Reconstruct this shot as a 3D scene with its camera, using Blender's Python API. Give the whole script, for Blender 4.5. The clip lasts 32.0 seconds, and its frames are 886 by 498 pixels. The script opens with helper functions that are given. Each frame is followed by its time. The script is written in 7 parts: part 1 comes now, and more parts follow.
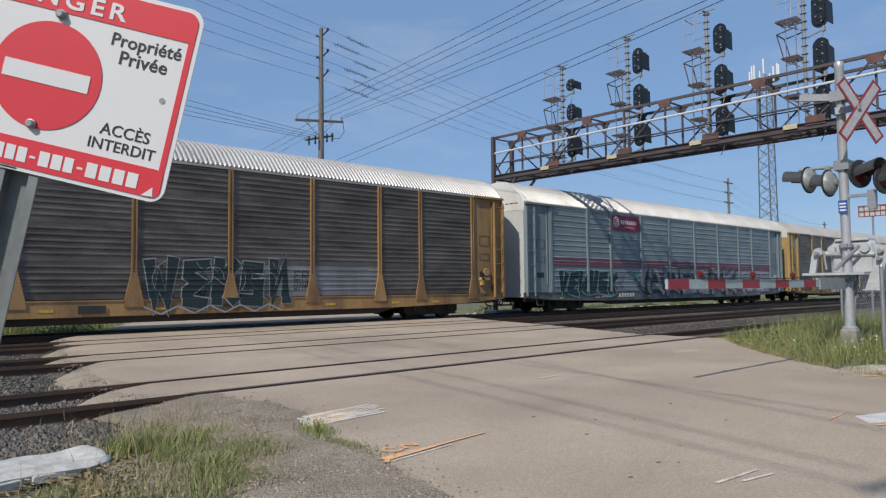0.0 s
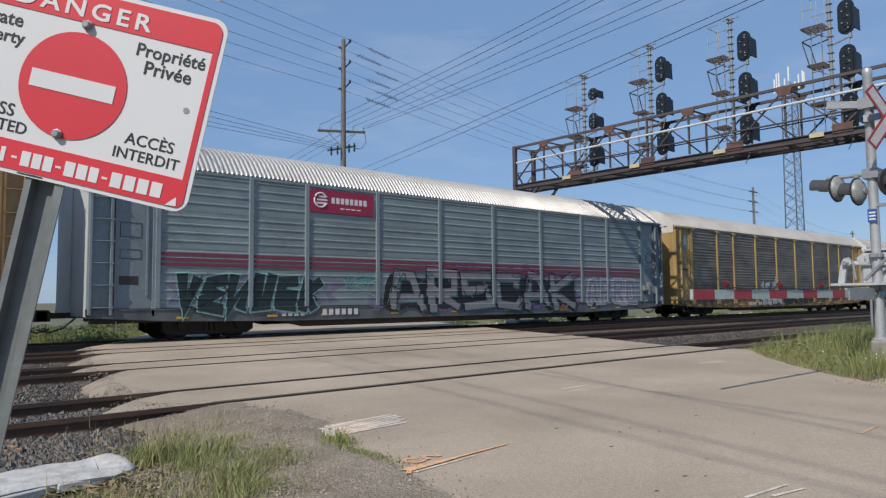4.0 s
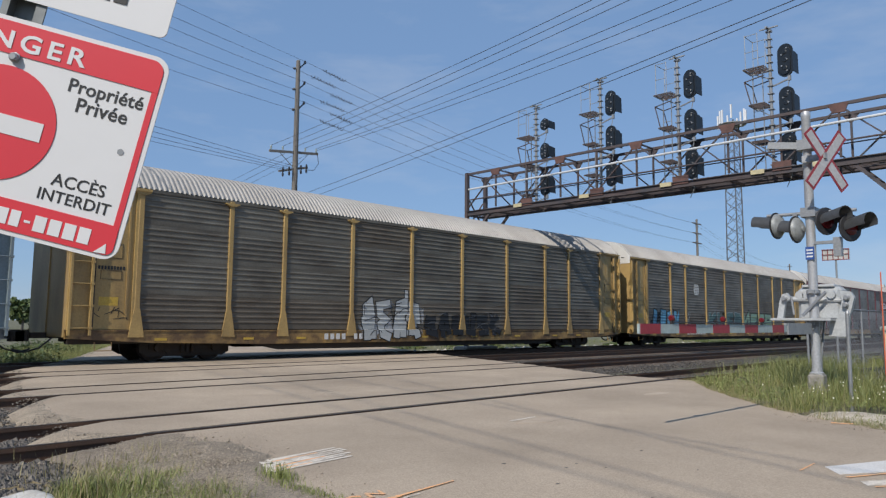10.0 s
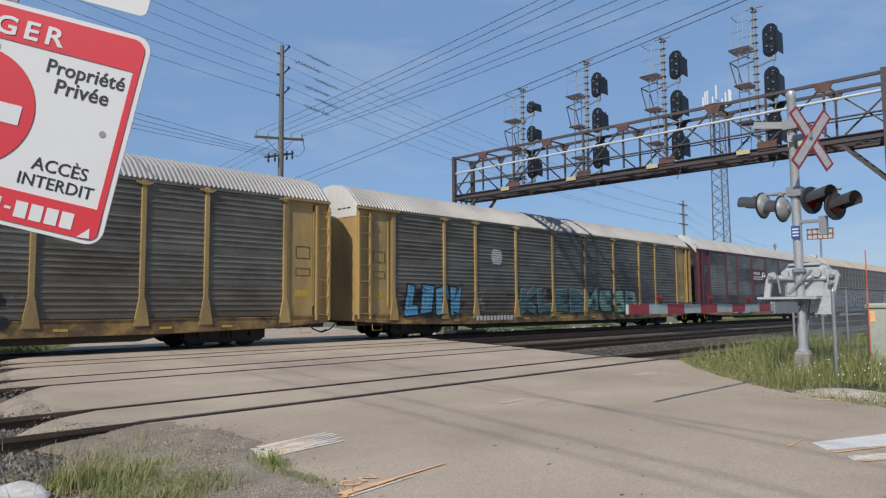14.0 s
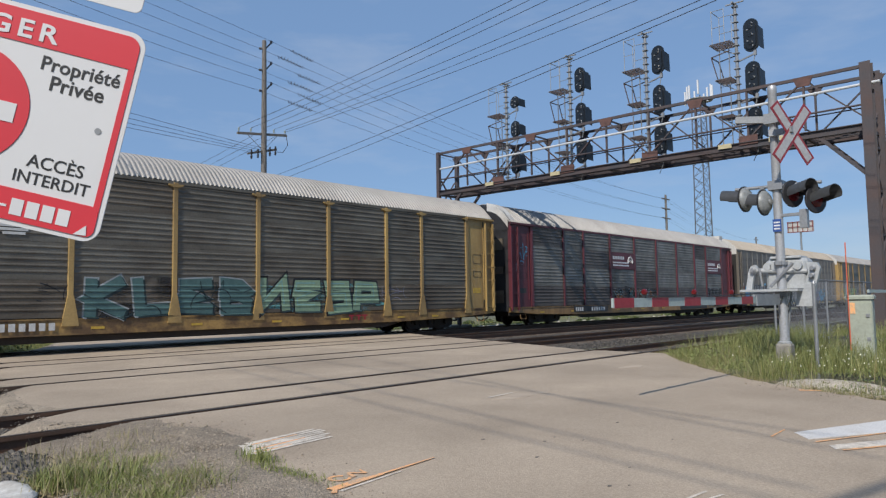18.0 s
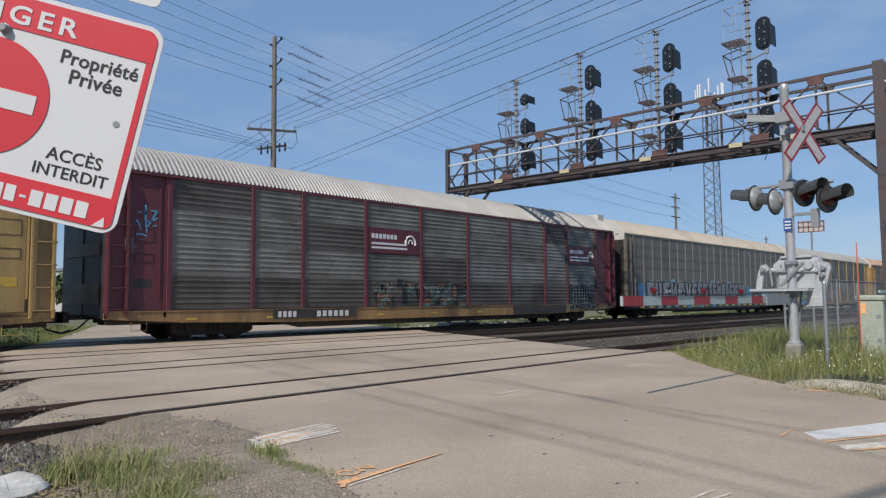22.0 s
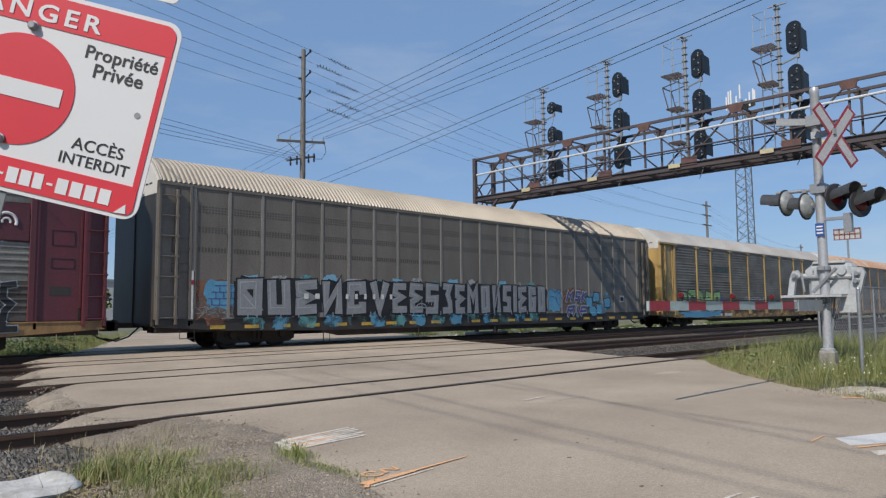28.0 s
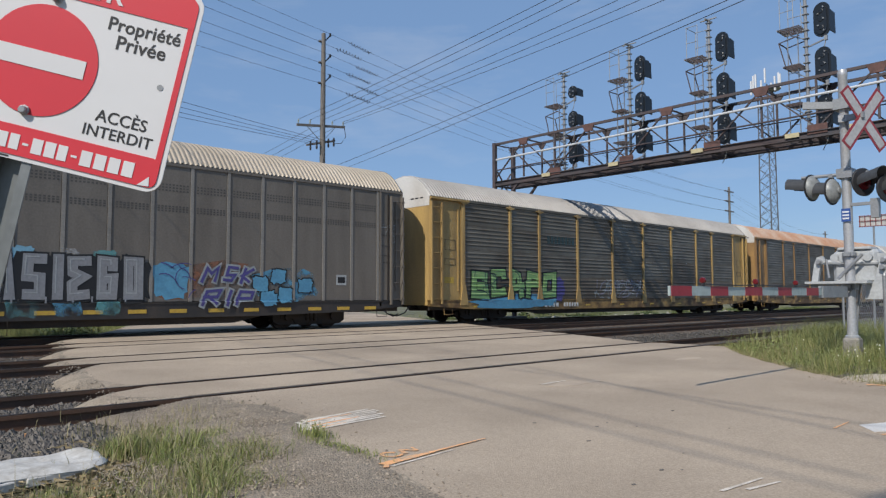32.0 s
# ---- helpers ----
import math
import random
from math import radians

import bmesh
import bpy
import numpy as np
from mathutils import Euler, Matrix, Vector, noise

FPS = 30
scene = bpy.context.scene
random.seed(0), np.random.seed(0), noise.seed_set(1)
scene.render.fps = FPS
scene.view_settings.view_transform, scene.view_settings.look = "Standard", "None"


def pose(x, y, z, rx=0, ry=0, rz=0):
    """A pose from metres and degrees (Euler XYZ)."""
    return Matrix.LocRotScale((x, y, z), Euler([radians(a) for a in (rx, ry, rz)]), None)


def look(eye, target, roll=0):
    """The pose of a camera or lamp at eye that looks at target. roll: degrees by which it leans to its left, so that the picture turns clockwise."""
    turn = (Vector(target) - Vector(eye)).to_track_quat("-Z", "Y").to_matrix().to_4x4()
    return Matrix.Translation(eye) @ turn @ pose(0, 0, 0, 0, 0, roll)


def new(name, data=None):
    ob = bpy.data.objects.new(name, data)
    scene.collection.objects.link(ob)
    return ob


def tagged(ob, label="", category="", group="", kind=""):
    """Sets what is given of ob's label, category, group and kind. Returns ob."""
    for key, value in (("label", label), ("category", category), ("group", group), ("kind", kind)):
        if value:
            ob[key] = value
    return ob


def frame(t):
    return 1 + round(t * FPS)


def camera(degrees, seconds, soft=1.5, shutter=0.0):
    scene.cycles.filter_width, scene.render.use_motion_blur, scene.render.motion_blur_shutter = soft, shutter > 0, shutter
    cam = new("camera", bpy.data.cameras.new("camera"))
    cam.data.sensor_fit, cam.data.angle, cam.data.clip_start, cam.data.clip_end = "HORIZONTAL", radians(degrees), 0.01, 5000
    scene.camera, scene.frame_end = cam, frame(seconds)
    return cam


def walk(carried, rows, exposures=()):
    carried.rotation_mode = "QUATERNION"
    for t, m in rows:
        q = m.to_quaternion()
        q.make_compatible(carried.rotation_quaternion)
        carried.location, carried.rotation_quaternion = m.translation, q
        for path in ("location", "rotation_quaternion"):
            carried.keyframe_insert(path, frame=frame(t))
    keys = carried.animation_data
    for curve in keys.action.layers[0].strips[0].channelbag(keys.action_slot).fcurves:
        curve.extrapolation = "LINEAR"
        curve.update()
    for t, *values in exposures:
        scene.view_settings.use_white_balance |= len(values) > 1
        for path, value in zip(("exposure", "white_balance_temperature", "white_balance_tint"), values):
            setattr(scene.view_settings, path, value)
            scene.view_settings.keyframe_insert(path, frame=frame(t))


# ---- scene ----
cam = camera(63.8, 32.0, 1.3)
PATH = [
    (0, (-1.094, -0.269, 1.151), (0.271, 1.189, 1.264), -0.6),
    (0.5, (-1.088, -0.268, 1.148), (0.283, 1.184, 1.259), -0.5),
    (1, (-1.084, -0.265, 1.148), (0.282, 1.192, 1.258), -0.3),
    (1.5, (-1.093, -0.252, 1.15), (0.262, 1.214, 1.27), -0.2),
    (2, (-1.098, -0.25, 1.151), (0.244, 1.227, 1.281), -0.2),
    (2.5, (-1.09, -0.264, 1.147), (0.24, 1.223, 1.286), -0.5),
    (3, (-1.083, -0.262, 1.151), (0.244, 1.228, 1.29), -0.5),
    (3.5, (-1.084, -0.253, 1.152), (0.24, 1.239, 1.292), -0.5),
    (5.5, (-1.084, -0.246, 1.151), (0.217, 1.266, 1.294), -0.3),
    (6, (-1.081, -0.242, 1.144), (0.23, 1.262, 1.294), 0.2),
    (6.5, (-1.075, -0.245, 1.142), (0.252, 1.242, 1.308), 0.5),
    (7, (-1.082, -0.245, 1.17), (0.263, 1.224, 1.354), 0.6),
    (7.5, (-1.068, -0.238, 1.191), (0.293, 1.213, 1.399), 0.7),
    (8, (-1.065, -0.237, 1.196), (0.308, 1.201, 1.419), 0.6),
    (8.5, (-1.054, -0.226, 1.201), (0.332, 1.199, 1.424), 0.5),
    (9, (-1.06, -0.204, 1.224), (0.336, 1.211, 1.444), 0.6),
    (9.5, (-1.05, -0.206, 1.223), (0.359, 1.198, 1.435), 0.5),
    (10, (-1.045, -0.21, 1.223), (0.37, 1.187, 1.43), 0.5),
    (10.5, (-1.049, -0.222, 1.22), (0.368, 1.174, 1.428), 0.4),
    (11, (-1.045, -0.218, 1.217), (0.371, 1.179, 1.426), 0.3),
    (11.5, (-1.037, -0.215, 1.219), (0.378, 1.183, 1.426), -0.0),
    (12, (-1.036, -0.213, 1.22), (0.379, 1.187, 1.418), -0.3),
    (12.5, (-1.032, -0.199, 1.219), (0.39, 1.195, 1.407), -0.5),
    (13, (-1.032, -0.196, 1.218), (0.398, 1.192, 1.395), -0.5),
    (13.5, (-1.028, -0.186, 1.217), (0.409, 1.194, 1.388), -0.5),
    (14, (-1.036, -0.192, 1.216), (0.406, 1.184, 1.38), -0.4),
    (14.5, (-1.044, -0.189, 1.218), (0.4, 1.186, 1.379), -0.5),
    (16.5, (-1.044, -0.192, 1.214), (0.416, 1.166, 1.361), -1.1),
    (17, (-1.049, -0.188, 1.212), (0.42, 1.161, 1.36), -1.1),
    (17.5, (-1.055, -0.192, 1.211), (0.411, 1.16, 1.357), -0.9),
    (18, (-1.064, -0.187, 1.213), (0.409, 1.158, 1.364), -0.9),
    (18.5, (-1.069, -0.193, 1.211), (0.402, 1.152, 1.367), -0.8),
    (19, (-1.075, -0.196, 1.211), (0.394, 1.151, 1.373), -0.6),
    (19.5, (-1.084, -0.199, 1.207), (0.385, 1.148, 1.376), -0.6),
    (20, (-1.089, -0.194, 1.21), (0.376, 1.156, 1.38), -0.5),
    (20.5, (-1.091, -0.196, 1.211), (0.375, 1.154, 1.382), -0.4),
    (21, (-1.09, -0.198, 1.207), (0.373, 1.155, 1.377), -0.3),
    (21.5, (-1.081, -0.193, 1.209), (0.377, 1.167, 1.367), -0.4),
    (22, (-1.077, -0.185, 1.207), (0.38, 1.177, 1.35), -0.4),
    (22.5, (-1.082, -0.173, 1.203), (0.38, 1.185, 1.33), -0.3),
    (23, (-1.08, -0.163, 1.201), (0.389, 1.19, 1.317), -0.3),
    (23.5, (-1.083, -0.163, 1.2), (0.397, 1.177, 1.314), -0.1),
    (24, (-1.075, -0.174, 1.199), (0.417, 1.152, 1.321), 0.1),
    (24.5, (-1.077, -0.186, 1.2), (0.42, 1.133, 1.332), 0.1),
    (25, (-1.073, -0.19, 1.2), (0.425, 1.128, 1.341), 0.1),
    (25.5, (-1.069, -0.188, 1.205), (0.415, 1.144, 1.358), 0.1),
    (27.5, (-1.074, -0.25, 1.155), (0.327, 1.166, 1.331), -0.5),
    (28, (-1.071, -0.239, 1.151), (0.329, 1.179, 1.323), -0.5),
    (28.5, (-1.066, -0.232, 1.143), (0.324, 1.197, 1.309), -0.3),
    (29, (-1.061, -0.226, 1.141), (0.333, 1.2, 1.296), -0.1),
    (29.5, (-1.058, -0.235, 1.134), (0.339, 1.189, 1.278), -0.0),
    (30, (-1.046, -0.238, 1.133), (0.348, 1.189, 1.272), 0.1),
    (30.5, (-1.05, -0.233, 1.133), (0.331, 1.207, 1.274), 0.1),
    (31, (-1.062, -0.22, 1.133), (0.302, 1.237, 1.272), 0.0),
    (31.5, (-1.067, -0.223, 1.132), (0.289, 1.241, 1.269), -0.1),
    (32, (-1.066, -0.222, 1.129), (0.297, 1.235, 1.26), -0.1),
]
walk(cam, [(t, look(eye, target, roll)) for t, eye, target, roll in PATH])

# ---------- world, sun, exposure ----------
SUN_FROM = Vector((-1.12, -0.32, 1.0)).normalized()
world = bpy.data.worlds.new("sky")
scene.world = world
world.use_nodes = True
wn = world.node_tree.nodes
wl = world.node_tree.links
sky = wn.new("ShaderNodeTexSky")
sky.sky_type = "NISHITA"
sky.sun_disc = False
sky.sun_elevation = math.asin(SUN_FROM.z)
sky.sun_rotation = math.atan2(SUN_FROM.x, SUN_FROM.y)
sky.altitude, sky.air_density, sky.dust_density, sky.ozone_density = 100, 1.0, 0.25, 4.0
wn["Background"].inputs["Strength"].default_value = 0.131
# thin wisps of cloud
wco = wn.new("ShaderNodeTexCoord")
wmp = wn.new("ShaderNodeMapping")
wmp.inputs["Scale"].default_value = (2.2, 2.2, 9.0)
wno = wn.new("ShaderNodeTexNoise")
wno.inputs["Scale"].default_value, wno.inputs["Detail"].default_value, wno.inputs["Roughness"].default_value = 1.6, 6, 0.6
wra = wn.new("ShaderNodeMapRange")
wra.inputs["From Min"].default_value, wra.inputs["From Max"].default_value, wra.inputs["To Max"].default_value = 0.52, 0.85, 0.28
wmx = wn.new("ShaderNodeMix")
wmx.data_type = "RGBA"
wmx.inputs["B"].default_value = (5.0, 5.2, 5.6, 1)
# even summer haze
whz = wn.new("ShaderNodeMix")
whz.data_type = "RGBA"
whz.inputs["Factor"].default_value = 0.72
whz.inputs["B"].default_value = (1.5, 2.52, 4.35, 1)
wl.new(sky.outputs["Color"], whz.inputs["A"])
wl.new(wco.outputs["Generated"], wmp.inputs["Vector"])
wl.new(wmp.outputs["Vector"], wno.inputs["Vector"])
wl.new(wno.outputs["Fac"], wra.inputs["Value"])
wl.new(wra.outputs["Result"], wmx.inputs["Factor"])
wl.new(whz.outputs["Result"], wmx.inputs["A"])
wl.new(wmx.outputs["Result"], wn["Background"].inputs["Color"])
sun = new("sun", bpy.data.lights.new("sun", "SUN"))
sun.data.energy, sun.data.angle, sun.data.color = 4.1, radians(0.6), (1.0, 0.93, 0.83)
sun.matrix_world = look(SUN_FROM * 60, (0, 0, 0))
scene.view_settings.exposure = 0.0


# ---------- mesh helpers ----------
class MB:
    """Collects vertices and faces for one mesh."""

    def __init__(self):
        self.v, self.f = [], []

    def add(self, verts, faces):
        n = len(self.v)
        self.v += [tuple(p) for p in verts]
        self.f += [tuple(i + n for i in f) for f in faces]
        return self

    def box(self, x0, x1, y0, y1, z0, z1):
        return self.add([(x0, y0, z0), (x1, y0, z0), (x1, y1, z0), (x0, y1, z0), (x0, y0, z1), (x1, y0, z1), (x1, y1, z1), (x0, y1, z1)],
                        [(0, 3, 2, 1), (4, 5, 6, 7), (0, 1, 5, 4), (1, 2, 6, 5), (2, 3, 7, 6), (3, 0, 4, 7)])

    def chamfer(self, x0, x1, y0, y1, z0, z1, c):
        """A box with its upright edges and its top rim cut."""
        ring = lambda e, z: [(x0 + e + c, y0 + e, z), (x1 - e - c, y0 + e, z), (x1 - e, y0 + e + c, z), (x1 - e, y1 - e - c, z),
                             (x1 - e - c, y1 - e, z), (x0 + e + c, y1 - e, z), (x0 + e, y1 - e - c, z), (x0 + e, y0 + e + c, z)]
        v = ring(0, z0) + ring(0, z1 - c) + ring(c * 0.8, z1)
        f = [tuple(range(7, -1, -1)), tuple(range(16, 24))]
        for k in (0, 8):
            f += [(k + i, k + (i + 1) % 8, k + 8 + (i + 1) % 8, k + 8 + i) for i in range(8)]
        return self.add(v, f)

    def beam(self, a, b, w, h, up=(0, 0, 1)):
        a, b = Vector(a), Vector(b)
        d = (b - a).normalized()
        u = Vector(up)
        if abs(d.dot(u)) > 0.98:
            u = Vector((1, 0, 0))
        s = d.cross(u).normalized() * (w / 2)
        t = s.cross(d).normalized() * (h / 2)
        v = [p + i * s + j * t for p in (a, b) for i, j in ((-1, -1), (1, -1), (1, 1), (-1, 1))]
        return self.add(v, [(0, 3, 2, 1), (4, 5, 6, 7), (0, 1, 5, 4), (1, 2, 6, 5), (2, 3, 7, 6), (3, 0, 4, 7)])

    def tube(self, a, b, r, n=8, r2=None, caps=True):
        a, b = Vector(a), Vector(b)
        d = (b - a).normalized()
        u = Vector((0, 0, 1)) if abs(d.z) < 0.9 else Vector((1, 0, 0))
        s = d.cross(u).normalized()
        t = s.cross(d)
        r2 = r if r2 is None else r2
        v = [p + q * (math.cos(2 * math.pi * i / n) * s + math.sin(2 * math.pi * i / n) * t) for p, q in ((a, r), (b, r2)) for i in range(n)]
        f = [(i, (i + 1) % n, n + (i + 1) % n, n + i) for i in range(n)]
        if caps:
            f += [tuple(range(n - 1, -1, -1)), tuple(range(n, 2 * n))]
        return self.add(v, f)

    def path(self, pts, r, n=5):
        """A tube swept along a line of points."""
        pts = [Vector(p) for p in pts]
        v, f = [], []
        for i, p in enumerate(pts):
            d = (pts[min(i + 1, len(pts) - 1)] - pts[max(i - 1, 0)]).normalized()
            u = Vector((0, 0, 1)) if abs(d.z) < 0.9 else Vector((1, 0, 0))
            s = d.cross(u).normalized()
            t = s.cross(d)
            v += [p + r * (math.cos(math.tau * k / n) * s + math.sin(math.tau * k / n) * t) for k in range(n)]
        for i in range(len(pts) - 1):
            f += [(i * n + k, i * n + (k + 1) % n, (i + 1) * n + (k + 1) % n, (i + 1) * n + k) for k in range(n)]
        f += [tuple(range(n - 1, -1, -1)), tuple(range((len(pts) - 1) * n, len(pts) * n))]
        return self.add(v, f)

    def lathe(self, prof, n=16, axis="z", at=(0, 0, 0)):
        """prof: rows of radius and height."""
        v = []
        for r, h in prof:
            for i in range(n):
                c, s = r * math.cos(2 * math.pi * i / n), r * math.sin(2 * math.pi * i / n)
                p = {"z": (c, s, h), "x": (h, c, s), "y": (s, h, c)}[axis]
                v.append((p[0] + at[0], p[1] + at[1], p[2] + at[2]))
        f = [(k * n + i, k * n + (i + 1) % n, (k + 1) * n + (i + 1) % n, (k + 1) * n + i) for k in range(len(prof) - 1) for i in range(n)]
        f += [tuple(range(n - 1, -1, -1)), tuple(range((len(prof) - 1) * n, len(prof) * n))]
        return self.add(v, f)

    def slab(self, pts, z0, z1):
        """An upright prism over a polygon of x, y pairs."""
        n = len(pts)
        v = [(x, y, z) for z in (z0, z1) for x, y in pts]
        return self.add(v, [tuple(range(n - 1, -1, -1)), tuple(range(n, 2 * n))] + [(i, (i + 1) % n, n + (i + 1) % n, n + i) for i in range(n)])

    def plate(self, pts, y0, y1):
        """A prism over a polygon of x, z pairs, from y0 to y1."""
        n = len(pts)
        v = [(x, y, z) for y in (y0, y1) for x, z in pts]
        return self.add(v, [tuple(range(n)), tuple(range(2 * n - 1, n - 1, -1))] + [(i, n + i, n + (i + 1) % n, (i + 1) % n) for i in range(n)])

    def mesh(self, name, smooth=False):
        m = bpy.data.meshes.new(name)
        m.from_pydata(self.v, [], self.f)
        if smooth:
            m.polygons.foreach_set("use_smooth", [True] * len(m.polygons))
            m.set_sharp_from_angle(angle=radians(35))
        m.update()
        return m


def put_mesh(name, mesh, material, parent=None, label="", at=None):
    ob = new(name, mesh)
    if not mesh.materials:
        mesh.materials.append(None)
    ob.material_slots[0].link = "OBJECT"
    ob.material_slots[0].material = material
    ob.parent = parent
    if at is not None:
        ob.matrix_basis = at if isinstance(at, Matrix) else Matrix.Translation(at)
    return tagged(ob, label) if label else ob


def part(name, mb, material, parent=None, label="", smooth=False, at=None):
    return put_mesh(name, mb.mesh(name, smooth), material, parent, label, at)


def empty(name, m=None):
    ob = new(name)
    ob.empty_display_size = 0.3
    if m is not None:
        ob.matrix_basis = m
    return ob


LETTERS = {}


def letters(body, size, offset=0.0, shear=0.0, spacing=1.0, depth=0.004, align="LEFT"):
    """A mesh of words in the x, z plane, read from -y."""
    key = (body, size, offset, shear, spacing, depth, align)
    if key not in LETTERS:
        cu = bpy.data.curves.new("words", "FONT")
        cu.body, cu.size, cu.offset, cu.shear, cu.space_character, cu.extrude, cu.align_x = body, size, offset, shear, spacing, depth, align
        cu.resolution_u = 3
        cu.space_line = 0.8
        tmp = bpy.data.objects.new("words", cu)
        scene.collection.objects.link(tmp)
        m = bpy.data.meshes.new_from_object(tmp.evaluated_get(bpy.context.evaluated_depsgraph_get()))
        bpy.data.objects.remove(tmp)
        m.transform(Matrix.Rotation(math.pi / 2, 4, "X"))
        m.materials.clear()
        LETTERS[key] = m
    return LETTERS[key]


# ---------- materials ----------
def surface(name, rgb, rough=0.6, metal=0.0, other=None, amount=0.5, size=1.0, stretch=(1, 1, 1), fine=30.0, bump=0.15, spec=0.5, depth=0.01, random_tint=0.0, contrast=(0.35, 0.7), pebble=0.0, chips=0.25, broad=0.0, grit=0.28):
    """Base colour with broad stains of a second colour, fine grain and a fine relief."""
    m = bpy.data.materials.new(name)
    m.use_nodes = True
    n, l = m.node_tree.nodes, m.node_tree.links
    b = n["Principled BSDF"]
    b.inputs["Metallic"].default_value = metal
    b.inputs["Specular IOR Level"].default_value = spec
    co = n.new("ShaderNodeTexCoord")
    mp = n.new("ShaderNodeMapping")
    mp.inputs["Scale"].default_value = stretch
    l.new(co.outputs["Object"], mp.inputs["Vector"])
    vec = mp.outputs["Vector"]
    info = n.new("ShaderNodeObjectInfo")
    shift = n.new("ShaderNodeVectorMath")
    shift.operation = "ADD"
    l.new(vec, shift.inputs[0])
    mul = n.new("ShaderNodeMath")
    mul.operation = "MULTIPLY"
    mul.inputs[1].default_value = 37.0
    l.new(info.outputs["Random"], mul.inputs[0])
    l.new(mul.outputs[0], shift.inputs[1])
    big = n.new("ShaderNodeTexNoise")
    big.inputs["Scale"].default_value, big.inputs["Detail"].default_value, big.inputs["Roughness"].default_value = 1.0 / size, 6, 0.62
    l.new(shift.outputs[0], big.inputs["Vector"])
    ramp = n.new("ShaderNodeMapRange")
    ramp.inputs["From Min"].default_value, ramp.inputs["From Max"].default_value = contrast
    ramp.inputs["To Max"].default_value = amount
    l.new(big.outputs["Fac"], ramp.inputs["Value"])
    mix = n.new("ShaderNodeMix")
    mix.data_type = "RGBA"
    mix.inputs["A"].default_value = (*rgb, 1)
    mix.inputs["B"].default_value = (*(other or [c * 0.55 for c in rgb]), 1)
    l.new(ramp.outputs["Result"], mix.inputs["Factor"])
    small = n.new("ShaderNodeTexNoise")
    small.inputs["Scale"].default_value, small.inputs["Detail"].default_value = fine, 4
    l.new(co.outputs["Object"], small.inputs["Vector"])
    grain = n.new("ShaderNodeMapRange")
    grain.inputs["To Min"].default_value, grain.inputs["To Max"].default_value = 1 - grit, 1 + grit
    l.new(small.outputs["Fac"], grain.inputs["Value"])
    val = n.new("ShaderNodeMix")
    val.data_type, val.blend_type = "RGBA", "MULTIPLY"
    val.inputs["Factor"].default_value = 1.0
    l.new(mix.outputs["Result"], val.inputs["A"])
    l.new(grain.outputs["Result"], val.inputs["B"])
    out = val.outputs["Result"]
    height = small.outputs["Fac"]
    if pebble:
        # small stones set in the surface, each of its own shade
        cell = n.new("ShaderNodeTexVoronoi")
        cell.inputs["Scale"].default_value = pebble
        l.new(co.outputs["Object"], cell.inputs["Vector"])
        shade = n.new("ShaderNodeMapRange")
        shade.inputs["To Min"].default_value, shade.inputs["To Max"].default_value = 1 - chips, 1 + chips
        l.new(cell.outputs["Color"], shade.inputs["Value"])
        vp = n.new("ShaderNodeMix")
        vp.data_type, vp.blend_type = "RGBA", "MULTIPLY"
        vp.inputs["Factor"].default_value = 1.0
        l.new(out, vp.inputs["A"])
        l.new(shade.outputs["Result"], vp.inputs["B"])
        out = vp.outputs["Result"]
        inv = n.new("ShaderNodeMath")
        inv.operation = "SUBTRACT"
        inv.inputs[0].default_value = 1.0
        l.new(cell.outputs["Distance"], inv.inputs[1])
        height = inv.outputs[0]
    if broad:
        # wide soft patches of wear and dust
        wide = n.new("ShaderNodeTexNoise")
        wide.inputs["Scale"].default_value, wide.inputs["Detail"].default_value = broad, 3
        l.new(mp.outputs["Vector"], wide.inputs["Vector"])
        wr = n.new("ShaderNodeMapRange")
        wr.inputs["From Min"].default_value, wr.inputs["From Max"].default_value = 0.3, 0.7
        wr.inputs["To Min"].default_value, wr.inputs["To Max"].default_value = 0.84, 1.10
        l.new(wide.outputs["Fac"], wr.inputs["Value"])
        vw = n.new("ShaderNodeMix")
        vw.data_type, vw.blend_type = "RGBA", "MULTIPLY"
        vw.inputs["Factor"].default_value = 1.0
        l.new(out, vw.inputs["A"])
        l.new(wr.outputs["Result"], vw.inputs["B"])
        out = vw.outputs["Result"]
    if random_tint:
        tint = n.new("ShaderNodeMapRange")
        tint.inputs["To Min"].default_value, tint.inputs["To Max"].default_value = 1 - random_tint, 1 + random_tint
        l.new(info.outputs["Random"], tint.inputs["Value"])
        v2 = n.new("ShaderNodeMix")
        v2.data_type, v2.blend_type = "RGBA", "MULTIPLY"
        v2.inputs["Factor"].default_value = 1.0
        l.new(out, v2.inputs["A"])
        l.new(tint.outputs["Result"], v2.inputs["B"])
        out = v2.outputs["Result"]
    l.new(out, b.inputs["Base Color"])
    rr = n.new("ShaderNodeMapRange")
    rr.inputs["To Min"].default_value, rr.inputs["To Max"].default_value = max(0.05, rough - 0.15), min(1, rough + 0.15)
    l.new(big.outputs["Fac"], rr.inputs["Value"])
    l.new(rr.outputs["Result"], b.inputs["Roughness"])
    if bump:
        bp = n.new("ShaderNodeBump")
        bp.inputs["Strength"].default_value, bp.inputs["Distance"].default_value = bump, depth
        l.new(height, bp.inputs["Height"])
        l.new(bp.outputs["Normal"], b.inputs["Normal"])
    return m


